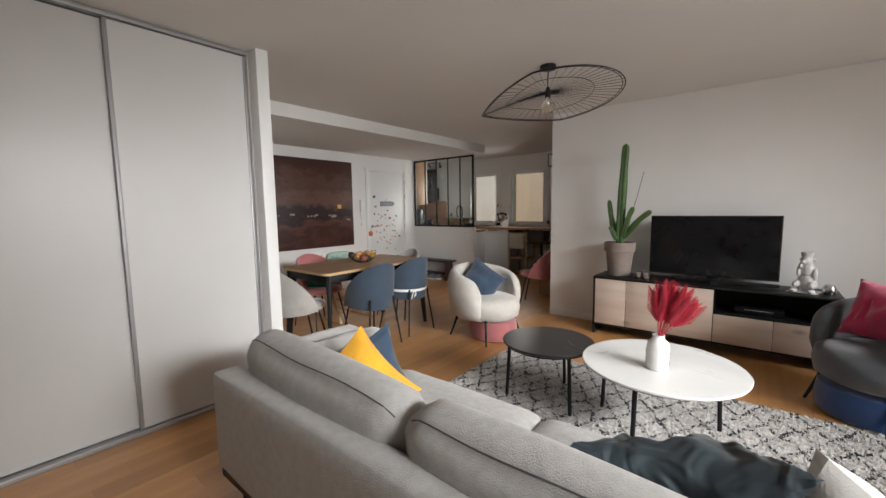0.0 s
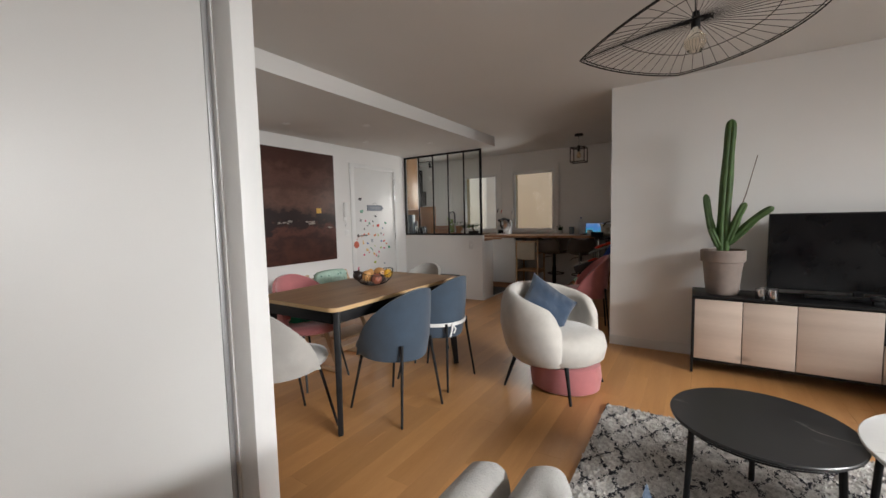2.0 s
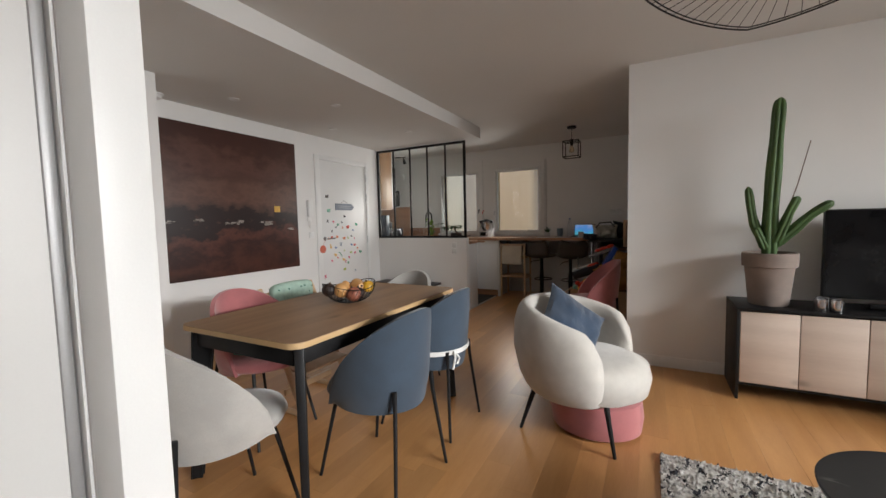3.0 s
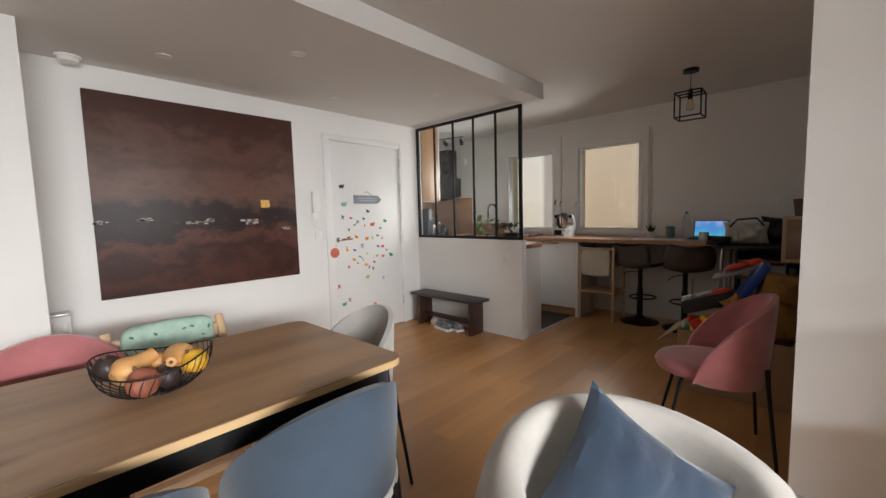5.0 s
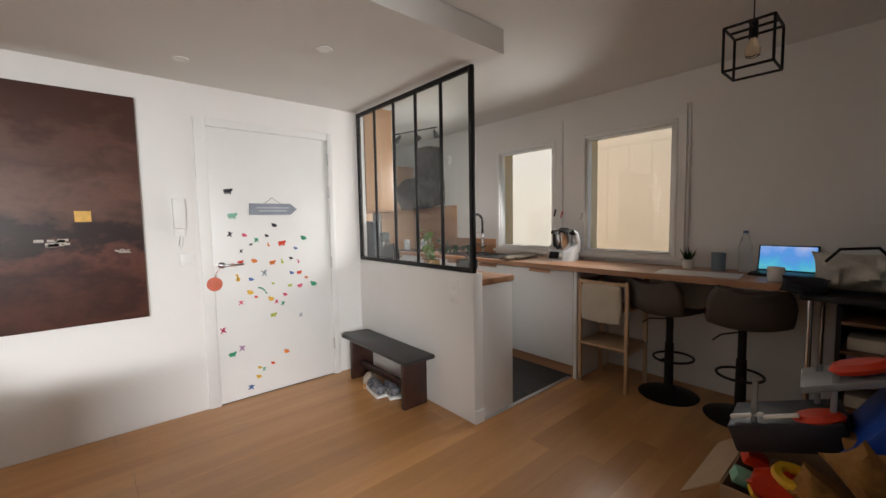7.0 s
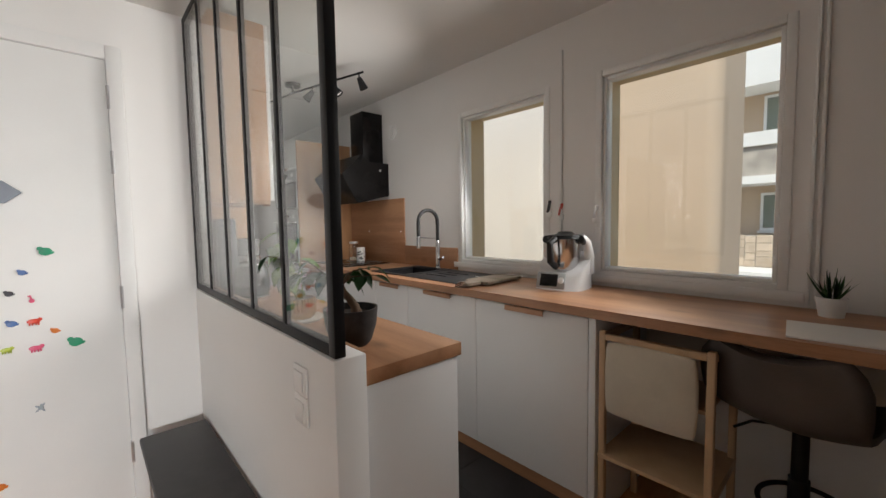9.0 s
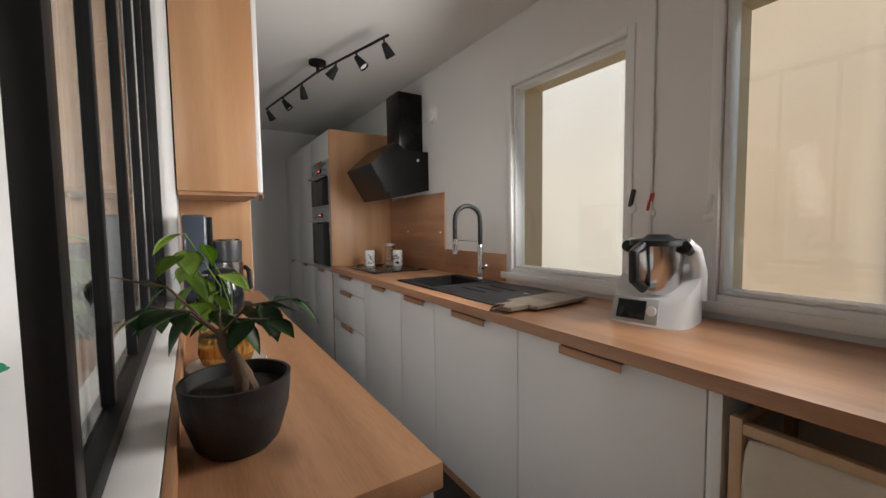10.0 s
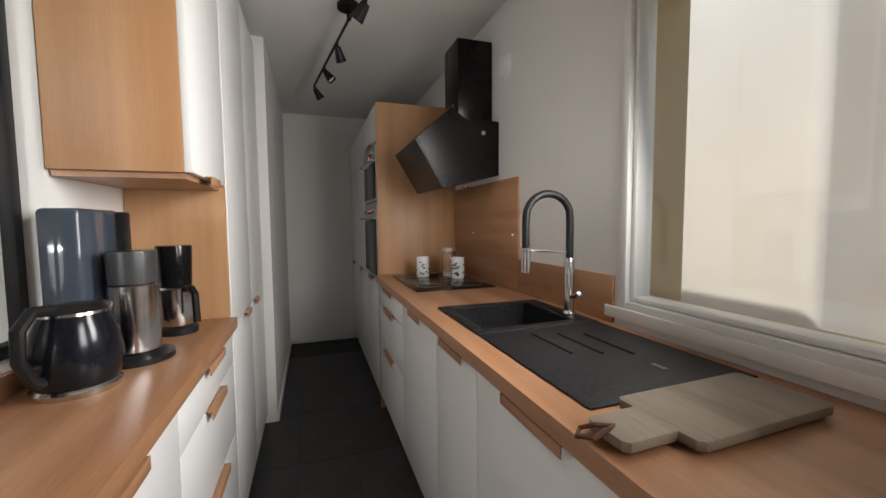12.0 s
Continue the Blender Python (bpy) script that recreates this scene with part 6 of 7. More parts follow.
# desk beyond the worktop, with drawers
dk = thing("desk", pose(-1.85, 6.95, 0), "black desk with a steel leg beside the bar worktop", "desk")
part("top", B(-0.46, 0.6, -0.3, 0.4, 0.9, 0.93, 0.004), BLACK, dk)
for y in (-0.24, 0.34):
    t = bm_new()
    tube(t, [(-0.42, y, 0), (-0.42, y, 0.9)], 0.013, 12)
    part("leg", t, STEEL, dk, "steel leg")
part("back_panel", B(-0.3, 0.6, 0.3, 0.32, 0.1, 0.9), BLACK, dk)
dr = thing("drawer_unit", pose(-1.75, 6.95, 0), "dark wooden drawer unit full of things under the desk", "drawers")
part("carcass", box(box(B(-0.42, -0.4, -0.25, 0.2, 0, 0.88), 0.4, 0.42, -0.25, 0.2, 0, 0.88), -0.4, 0.4, 0.18, 0.2, 0, 0.88), BLACK, dr)
for k in range(6):
    part("shelf", B(-0.4, 0.4, -0.25, 0.18, 0.04 + 0.15 * k, 0.055 + 0.15 * k), wood("brown_shelf", (0.2, 0.1, 0.05), (0.13, 0.06, 0.03), "x", 0.5, knots=False), dr)
rr = random.Random(31)
for k in range(5):
    x = -0.38
    while x < 0.28:
        w, h = rr.uniform(0.05, 0.16), rr.uniform(0.05, 0.12)
        solid("storage_box", B(-w / 2, w / 2, -0.1, 0.1, 0, h, 0.006), rr.choice((BLACKPLASTIC, CANVAS, VEL_GREY, SIGN, BROWNFAB)), "small box of odds and ends on a shelf", "box", pose(-1.75 + x + w / 2, 6.85, 0.0555 + 0.15 * k), "boxes on the shelves")
        x += w + 0.02
# clutter on the desk: a pale bag, dark bag, headband cables
BAG = mat("pale_printed_bag", (0.66, 0.63, 0.57), 0.8, col2=(0.42, 0.42, 0.36), scale=14, bump=0.05)
bg = thing("cloth_bag", pose(-2.12, 6.93, 0.931, 0, 0, 12), "crumpled pale bag lying on the desk", "bag")
part("body", pillow(bm_new(), 0.36, 0.22, 0.22, pose(0, 0, 0.1), crease=0.06, seed=5), BAG, bg)
t = bm_new()
tube(t, [(-0.13, -0.08, 0.16), (-0.08, -0.1, 0.23), (0.06, -0.1, 0.24), (0.12, -0.06, 0.17)], 0.008, 6)
part("strap", t, BLACK, bg)
solid("dark_bag", pillow(bm_new(), 0.3, 0.26, 0.2, crease=0.04, seed=8), BLACKPLASTIC, "black bag standing on the desk", "bag", pose(-1.88, 7.02, 1.05, 0, 3, 0))
solid("dark_jacket", pillow(bm_new(), 0.2, 0.09, 0.18, crease=0.05, seed=11), mat("navy_cloth", (0.01, 0.012, 0.02), 0.9), "dark jacket heaped on the desk's edge", "jacket", pose(-2.3, 6.73, 0.968, 10, 5, 20))
sh = thing("wall_shelf", pose(-1.55, 6.1, 0.88), "small wooden wall shelf in the alcove", "shelf")
part("side", B(-0.28, -0.255, -0.12, 0.14, 0, 0.32, 0.002), BEECH, sh)
part("front_panel", B(-0.254, 0.43, -0.118, -0.1, 0.024, 0.296, 0.002), wood("brown_oak", (0.3, 0.19, 0.12), (0.22, 0.13, 0.08), "x", 0.5), sh)
part("board", B(-0.255, 0.43, -0.12, 0.14, 0, 0.022, 0.002), BEECH, sh)
part("board", B(-0.255, 0.43, -0.12, 0.14, 0.298, 0.32, 0.002), BEECH, sh)
solid("basket", lathe(bm_new(), [(0, 0), (0.07, 0), (0.085, 0.12), (0.08, 0.12), (0.065, 0.01), (0, 0.01)], 24), BARK, "small brown basket on the wall shelf", "basket", pose(-1.7, 6.1, 1.2005))

# toy box
CARD = mat("brown_cardboard", (0.36, 0.24, 0.14), 0.9, var=0.1, scale=5, bump=0.03)
bx = thing("cardboard_box", pose(-2.02, 5.73, 0), "open brown cardboard box overflowing with toys", "box")
for nm, b in (("side", B(-0.33, -0.325, -0.25, 0.25, 0, 0.42)), ("side", B(0.325, 0.33, -0.25, 0.25, 0, 0.42)), ("side", B(-0.325, 0.325, -0.25, -0.245, 0, 0.42)),
              ("side", B(-0.325, 0.325, 0.245, 0.25, 0, 0.42)), ("bottom", B(-0.325, 0.325, -0.245, 0.245, 0, 0.006))):
    part(nm, b, CARD, bx)
part("flap", box(bm_new(), -0.16, 0.0, -0.24, 0.24, 0, 0.005, m=Matrix.Translation((-0.33, 0, 0.42)) @ pose(0, 0, 0, 0, -40, 0)), CARD, bx)
TBLUE = mat("toy_blue_plastic", (0.01, 0.06, 0.35), 0.35, var=0.1)
TRED = mat("toy_red_plastic", (0.65, 0.04, 0.01), 0.35, var=0.1)
TGREY = mat("toy_grey_plastic", (0.22, 0.23, 0.24), 0.45, var=0.1)
TYEL = mat("toy_yellow_plastic", (0.75, 0.45, 0.02), 0.4, var=0.1)
tg = thing("toy_garage", pose(-2.1, 5.68, 0.42), "blue plastic toy garage with red ramps tipped over the box", "toy")
TDARK = mat("toy_dark_plastic", (0.012, 0.014, 0.024), 0.45)
low = Matrix.Translation((-0.1, 0.0, 0.2)) @ pose(0, 0, 0, 0, -20, 6)
part("lower_deck", box(bm_new(), -0.16, 0.15, -0.12, 0.12, -0.05, 0.045, 0.01, m=low), TDARK, tg, "dark lower storey")
part("upper_deck", box(bm_new(), -0.13, 0.15, -0.11, 0.11, -0.012, 0.012, 0.006, m=Matrix.Translation((0.04, 0.04, 0.405)) @ pose(0, 0, 0, 0, -22, 6)), TGREY, tg)
part("rear_wall", box(bm_new(), -0.18, 0.17, -0.14, 0.14, -0.028, 0.028, 0.012, m=Matrix.Translation((0.13, -0.02, 0.335)) @ pose(0, 0, 0, 0, -60, 6)), TBLUE, tg, "blue plastic wall")
for x, y, z, r in ((-0.02, -0.06, 0.262, 0.05), (0.06, 0.0, 0.437, 0.055), (0.15, 0.03, 0.47, 0.035)):
    part("ramp", lathe(bm_new(), [(0, 0), (r * 0.9, 0), (r, 0.014), (r * 0.8, 0.03), (0, 0.036)], 24, sx=1.35, m=Matrix.Translation((x, y, z)) @ pose(0, 0, 0, 0, -21, 6)), TRED, tg)
for x, y in ((-0.19, -0.1), (-0.05, 0.08), (0.0, -0.06)):
    part("post", B(x, x + 0.016, y - 0.008, y + 0.008, 0.22 + 0.35 * (x + 0.16), 0.37 + 0.35 * (x + 0.16), 0.003), TGREY, tg)
for x, y, z in ((-0.2, -0.1, 0.225), (-0.11, -0.1, 0.255)):
    part("barrier", box(bm_new(), -0.05, 0.05, -0.008, 0.008, 0, 0.012, 0.003, m=Matrix.Translation((x, y, z)) @ pose(0, 0, 0, 0, -24, 0)), TRIM, tg)
PLUSH = mat("ochre_plush", (0.27, 0.13, 0.03), 0.95, var=0.25, scale=18, bump=0.15, grain=160)
wrinkle(PLUSH, 9, 0.02)
b = pillow(bm_new(), 0.36, 0.34, 0.26, pose(0.02, 0, 0.16, -12, -14, 0), crease=0.03, seed=14, n=20)
pillow(b, 0.26, 0.12, 0.12, pose(-0.16, -0.06, 0.08, 0, 28, 12), crease=0.02, seed=15, n=12)
pillow(b, 0.26, 0.12, 0.12, pose(-0.08, -0.14, 0.2, 0, 50, 0), crease=0.02, seed=16, n=12)
pillow(b, 0.22, 0.2, 0.18, pose(0.1, -0.02, 0.36, 0, 10, 0), crease=0.02, seed=17, n=12)
solid("plush_toy", b, PLUSH, "ochre-brown plush toy slumped over the box", "plush toy", pose(-1.9, 5.58, 0.4))
solid("red_cushion_toy", pillow(bm_new(), 0.26, 0.2, 0.12, crease=0.03, seed=15), TRED, "red soft toy in the cardboard box", "toy", pose(-2.17, 5.56, 0.44, 60, 0, 15))
solid("toy_ring", lathe(bm_new(), [(0.03, 0), (0.05, 0), (0.056, 0.014), (0.05, 0.028), (0.03, 0.028), (0.026, 0.014), (0.03, 0)], 28), TYEL, "yellow plastic toy ring lying in the box", "toy", pose(-2.17, 5.53, 0.5, 12, 8, 0))
for x, y, z, c, lab in ((-2.3, 5.56, 0.43, MAG["m"], "mint plastic toy block in the box"), (-2.29, 5.66, 0.46, TRED, "red plastic toy block in the box"), (-2.24, 5.52, 0.43, TYEL, "yellow plastic toy block in the box"), (-2.0, 5.85, 0.42, TBLUE, "blue plastic toy block in the box")):
    solid("toy_block", B(-0.035, 0.035, -0.025, 0.025, -0.02, 0.025, 0.006), c, lab, "toy", pose(x, y, z, 15, 20, 30), "toy blocks")
fill = pillow(bm_new(), 0.6, 0.45, 0.16, pose(0, 0, 0, 90), crease=0.05, seed=19)
solid("blanket", fill, mat("brown_blanket", (0.12, 0.06, 0.03), 0.95, var=0.3, scale=12, bump=0.1), "brown blanket folded inside the box", "blanket", pose(-2.02, 5.73, 0.33))

# cage pendant
pn = thing("pendant_lamp", pose(-2.49, 6.38, H), "black square cage pendant lamp with a bare bulb", "pendant lamp")
part("canopy", lathe(bm_new(), [(0, 0), (0.06, 0), (0.06, -0.025), (0.02, -0.03), (0, -0.03)], 28), BLACK, pn)
t = bm_new()
tube(t, [(0, 0, -0.03), (0, 0, -0.2)], 0.003, 6)
part("cable", t, BLACK, pn)
part("socket", lathe(bm_new(), [(0, -0.16), (0.018, -0.165), (0.02, -0.25), (0, -0.25)], 16), BLACK, pn)
part("bulb", lathe(bm_new(), [(0.012, -0.25), (0.018, -0.265), (0.034, -0.305), (0.03, -0.335), (0, -0.35)], 20), glass("amber_bulb", (0.95, 0.8, 0.6)), pn)
def cage_bar(p, q):
    t = bm_new()
    tube(t, [p, q], 0.0065, 6)
    part("cage_bar", t, BLACK, pn)


for z, s in ((-0.2, 0.098), (-0.405, 0.098)):
    q = [(-s, -s, z), (s, -s, z), (s, s, z), (-s, s, z)]
    for i in range(4):
        cage_bar(q[i], q[(i + 1) % 4])
for sx in (-1, 1):
    for sy in (-1, 1):
        cage_bar((sx * 0.098, sy * 0.098, -0.405), (sx * 0.098, sy * 0.098, -0.2))
cage_bar((-0.098, 0, -0.2), (0.098, 0, -0.2))
cage_bar((0, -0.098, -0.2), (0, 0.098, -0.2))


# ---- living room ----
from mathutils.bvhtree import BVHTree

FAB = mat("light_grey_woven_fabric", (0.42, 0.41, 0.39), 0.92, var=0.11, scale=30, bump=0.3, grain=260, sheen=0.3)
wrinkle(FAB, 7, 0.009, (1, 1, 0.6))
YEL = mat("mustard_velvet", (0.72, 0.36, 0.015), 0.8, var=0.12, scale=10, bump=0.05, sheen=0.4)
NAVY = mat("navy_blue_cotton", (0.03, 0.055, 0.095), 0.9, var=0.15, scale=14, bump=0.08, sheen=0.3)
TEAL = mat("dark_teal_satin", (0.016, 0.029, 0.037), 0.6, var=0.2, scale=8, bump=0.03, sheen=0.12)
wrinkle(TEAL, 8, 0.04, (1, 1, 0.5))
wrinkle(YEL, 7, 0.01)
wrinkle(NAVY, 7, 0.01)
WHITEFUR = mat("white_fleece", (0.58, 0.56, 0.535), 0.95, var=0.08, scale=14, bump=0.12)

sf = thing("sofa", pose(-0.2, 0.9, 0), "light grey woven fabric sofa seen from behind", "sofa")
SFX0, SFX1, SFY0, SFY1 = -1.51, 1.12, 0.43, 1.36
wpart("back_frame", soft(bm_new(), SFX0, SFX1, SFY0, SFY0 + 0.13, 0.2, 0.655, 0.03, 0.006), FAB, sf)
wpart("seat_base", soft(bm_new(), SFX0 + 0.01, SFX1 - 0.01, SFY0 + 0.1, SFY1 - 0.02, 0.2, 0.33, 0.03, 0.0), FAB, sf)
wpart("side_panel", soft(bm_new(), SFX0, SFX0 + 0.1, SFY0 + 0.1, 1.1, 0.2, 0.62, 0.03, 0.006), FAB, sf)
wpart("plinth", B(SFX0 + 0.02, SFX1 - 0.02, SFY0 + 0.015, SFY1 - 0.06, 0.17, 0.2), BLACK, sf)
for x in (SFX0 + 0.1, SFX1 - 0.1):
    for y in (SFY0 + 0.08, SFY1 - 0.12):
        t = bm_new()
        tube(t, [(x, y, 0.015 if y > 1 and x > -1.4 else 0.0), (x, y, 0.17)], 0.016, 10)
        wpart("leg", t, BLACK, sf)
wpart("zip_tab", B(SFX0 - 0.006, SFX0 + 0.004, SFY0 + 0.03, SFY0 + 0.05, 0.35, 0.4, 0.002), BLACK, sf)


def seat_cushion(x0, x1, nm="seat_cushion"):
    return wpart(nm, soft(bm_new(), x0, x1, SFY0 + 0.2, SFY1, 0.325, 0.455, 0.05, 0.02), FAB, sf)


seat_cushion(-1.24, -0.36)
seat_cushion(-0.355, 0.5)
seat_cushion(0.505, 1.1)


def back_cushion(x0, x1, zt, lean, seed, sag):
    m = Matrix.Translation(((x0 + x1) / 2, SFY0 + 0.235, 0.44)) @ pose(0, 0, 0, 0, sag, 0) @ pose(0, 0, 0, lean)
    w, h = x1 - x0, zt - 0.44
    shape = soft(bm_new(), -w / 2, w / 2, -0.1, 0.1, 0, h, 0.085, 0.025, m, 14)
    tree = BVHTree.FromBMesh(shape)
    wpart("back_cushion", shape, FAB, sf)
    down = (m.to_3x3() @ Vector((0, 0.25, -1))).normalized()
    s = bm_new()
    pts = []
    for i in range(40):
        t = i / 39
        xx = -w / 2 + 0.03 + (w - 0.06) * t
        hit = tree.ray_cast(m @ Vector((xx, -0.1 + 0.004 * math.sin(t * 9 + seed), h + 0.15)), down)[0]
        if hit:
            pts.append(hit)
    tube(s, pts, 0.0028, 5)
    wpart("piping", s, mat("dark_grey_thread", (0.09, 0.09, 0.09), 0.9), sf)


back_cushion(-1.43, -0.46, 0.8, 8, 1, 2.5)
back_cushion(-0.45, 0.42, 0.775, 9, 2, 2)
back_cushion(0.45, 1.1, 0.76, 8, 3, 0)
for k, (x, y0, y1, z, ry) in enumerate(((-1.36, 0.62, 1.16, 0.72, -9), (-1.22, 0.66, 1.22, 0.72, -14))):
    m = Matrix.Translation((x, (y0 + y1) / 2, 0.42)) @ pose(0, 0, 0, 0, ry, 0)
    wpart("arm_cushion", soft(bm_new(), -0.055, 0.055, -(y1 - y0) / 2, (y1 - y0) / 2, 0, z - 0.42, 0.05, 0.012, m), FAB, sf)
solid("throw_pillow", pillow(bm_new(), 0.42, 0.42, 0.15, crease=0.02, seed=1), YEL, "mustard yellow velvet pillow leaning on the sofa", "pillow", Matrix.Translation((-0.97, 0.81, 0.56)) @ pose(0, 0, 0, 0, 0, 70) @ pose(0, 0, 0, -10, -38, 0), "pillows on the sofa")
solid("throw_pillow", pillow(bm_new(), 0.38, 0.38, 0.14, crease=0.02, seed=2), NAVY, "navy blue cotton pillow leaning on the sofa", "pillow", Matrix.Translation((-1.11, 0.985, 0.555)) @ pose(0, 0, 0, 0, 0, 77) @ pose(0, 0, 0, 2, -19, 0), "pillows on the sofa")
solid("throw_pillow", pillow(bm_new(), 0.5, 0.42, 0.2, crease=0.06, seed=6, n=44, p=2.2, pinch=0.18), TEAL, "large crumpled dark teal satin pillow on the sofa", "pillow", Matrix.Translation((0.22, 0.92, 0.62)) @ pose(0, 0, 0, 42, -9, 10), "pillows on the sofa")
solid("throw_pillow", pillow(bm_new(), 0.38, 0.38, 0.17, crease=0.02, seed=8), WHITEFUR, "soft white fleece pillow on the sofa", "pillow", Matrix.Translation((0.56, 0.87, 0.61)) @ pose(0, 0, 0, 14, 24, -20), "pillows on the sofa")
solid("throw_pillow", pillow(bm_new(), 0.36, 0.36, 0.17, crease=0.02, seed=9), WHITEFUR, "soft white fleece pillow on the sofa", "pillow", Matrix.Translation((0.75, 0.9, 0.63)) @ pose(0, 0, 0, 20, 10, 10), "pillows on the sofa")

# rug: cream pile with broken dark diamond lines
RUG = bpy.data.materials.new("cream_berber_pile")
RUG.use_nodes = True
n, l = RUG.node_tree.nodes, RUG.node_tree.links
bs = n["Principled BSDF"]


def math_node(op, a, b=None, c=None):
    m = n.new("ShaderNodeMath")
    m.operation = op
    for i, v in enumerate((a, b, c)):
        if v is None:
            continue
        if isinstance(v, (int, float)):
            m.inputs[i].default_value = v
        else:
            l.new(v, m.inputs[i])
    return m.outputs[0]


tc, sp, nz, nf = (n.new("ShaderNode" + k) for k in ("TexCoord", "SeparateXYZ", "TexNoise", "TexNoise"))
nz.inputs["Scale"].default_value, nz.inputs["Detail"].default_value = 5.0, 4
nf.inputs["Scale"].default_value, nf.inputs["Detail"].default_value = 42, 2
for q in (nz, nf):
    l.new(tc.outputs["Object"], q.inputs["Vector"])
l.new(tc.outputs["Object"], sp.inputs["Vector"])
wob = math_node("MULTIPLY_ADD", nz.outputs["Fac"], 0.14, -0.07)
wob = math_node("ADD", wob, math_node("MULTIPLY_ADD", nf.outputs["Fac"], 0.11, -0.055))
masks = []
for sgn in (1, -1):
    u = math_node("MULTIPLY_ADD", sp.outputs["Y"], sgn * 0.62, sp.outputs["X"])
    u = math_node("ADD", u, wob)
    fr_ = math_node("FRACT", math_node("MULTIPLY", u, 6.8))
    d = math_node("ABSOLUTE", math_node("SUBTRACT", fr_, 0.5))
    masks.append(math_node("LESS_THAN", d, 0.085))
mk = math_node("MAXIMUM", masks[0], masks[1])
brk = math_node("GREATER_THAN", nf.outputs["Fac"], 0.5)
mk = math_node("MULTIPLY", mk, brk)
mx = n.new("ShaderNodeMix")
mx.data_type = "RGBA"
cr = n.new("ShaderNodeValToRGB")
cr.color_ramp.elements[0].position, cr.color_ramp.elements[0].color = 0.3, (0.4, 0.38, 0.36, 1)
cr.color_ramp.elements[1].position, cr.color_ramp.elements[1].color = 0.7, (0.72, 0.7, 0.67, 1)
l.new(nf.outputs["Fac"], cr.inputs["Fac"])
l.new(mk, mx.inputs["Factor"])
l.new(cr.outputs["Color"], mx.inputs["A"])
mx.inputs["B"].default_value = (0.035, 0.036, 0.045, 1)
l.new(mx.outputs["Result"], bs.inputs["Base Color"])
bs.inputs["Roughness"].default_value = 0.95
bp = n.new("ShaderNodeBump")
bp.inputs["Strength"].default_value, bp.inputs["Distance"].default_value = 0.8, 0.006
l.new(nf.outputs["Fac"], bp.inputs["Height"])
l.new(bp.outputs["Normal"], bs.inputs["Normal"])
rug = thing("rug", pose(-0.24, 2.08, 0), "cream shaggy rug with broken dark diamond lines", "rug")
part("backing", soft(bm_new(), -1.25, 1.25, -0.99, 0.99, 0.0005, 0.014, 0.006, 0, n=4), RUG, rug)
rt = random.Random(12)
vv, ff = [], []
for k in range(15000):
    x, y = rt.uniform(-1.245, 1.245), rt.uniform(-0.4, 0.985)
    a, s, h = rt.uniform(0, math.tau), rt.uniform(0.006, 0.011), rt.uniform(0.008, 0.016)
    dx, dy = rt.uniform(-0.008, 0.008), rt.uniform(-0.008, 0.008)
    i = len(vv)
    vv += [(x + s * math.cos(a + q), y + s * math.sin(a + q), 0.013) for q in (0, 2.1, 4.2)] + [(x + dx, y + dy, 0.013 + h)]
    ff += [(i, i + 1, i + 3), (i + 1, i + 2, i + 3), (i + 2, i, i + 3)]
me = bpy.data.meshes.new("pile")
me.from_pydata(vv, [], ff)
me.polygons.foreach_set("use_smooth", [True] * len(me.polygons))
me.materials.append(RUG)
o = new("pile", me)
o.parent = rug
tagged(o, "shaggy wool pile", kind="stuff")


# coffee tables
def marble(name, base, vein, rough, density=1.0):
    m = mat(name, base, rough, var=0.06, scale=3, bump=0.0)
    n, l = m.node_tree.nodes, m.node_tree.links
    b = n["Principled BSDF"]
    src = b.inputs["Base Color"].links[0].from_socket
    tc, nz, mp = n.new("ShaderNodeTexCoord"), n.new("ShaderNodeTexNoise"), n.new("ShaderNodeMapping")
    mp.inputs["Scale"].default_value = (1.2 * density, 3.4 * density, 2)
    nz.inputs["Scale"].default_value, nz.inputs["Detail"].default_value, nz.inputs["Distortion"].default_value = 1.4, 5, 0.8
    l.new(tc.outputs["Object"], mp.inputs["Vector"])
    l.new(mp.outputs["Vector"], nz.inputs["Vector"])
    r = n.new("ShaderNodeValToRGB")
    e = r.color_ramp.elements
    e[0].position, e[0].color = 0.485, (0, 0, 0, 1)
    e[1].position, e[1].color = 0.515, (0, 0, 0, 1)
    q = e.new(0.5)
    q.color = (0.8, 0.8, 0.8, 1)
    l.new(nz.outputs["Fac"], r.inputs["Fac"])
    gate = n.new("ShaderNodeTexNoise")
    gate.inputs["Scale"].default_value = 3.0
    l.new(tc.outputs["Object"], gate.inputs["Vector"])
    gr_ = n.new("ShaderNodeMapRange")
    gr_.inputs["From Min"].default_value, gr_.inputs["From Max"].default_value = 0.52, 0.62
    l.new(gate.outputs["Fac"], gr_.inputs["Value"])
    mu = n.new("ShaderNodeMath")
    mu.operation = "MULTIPLY"
    l.new(r.outputs["Color"], mu.inputs[0])
    l.new(gr_.outputs["Result"], mu.inputs[1])
    mx = n.new("ShaderNodeMix")
    mx.data_type = "RGBA"
    l.new(mu.outputs[0], mx.inputs["Factor"])
    l.new(src, mx.inputs["A"])
    mx.inputs["B"].default_value = (*vein, 1)
    l.new(mx.outputs["Result"], b.inputs["Base Color"])
    return m


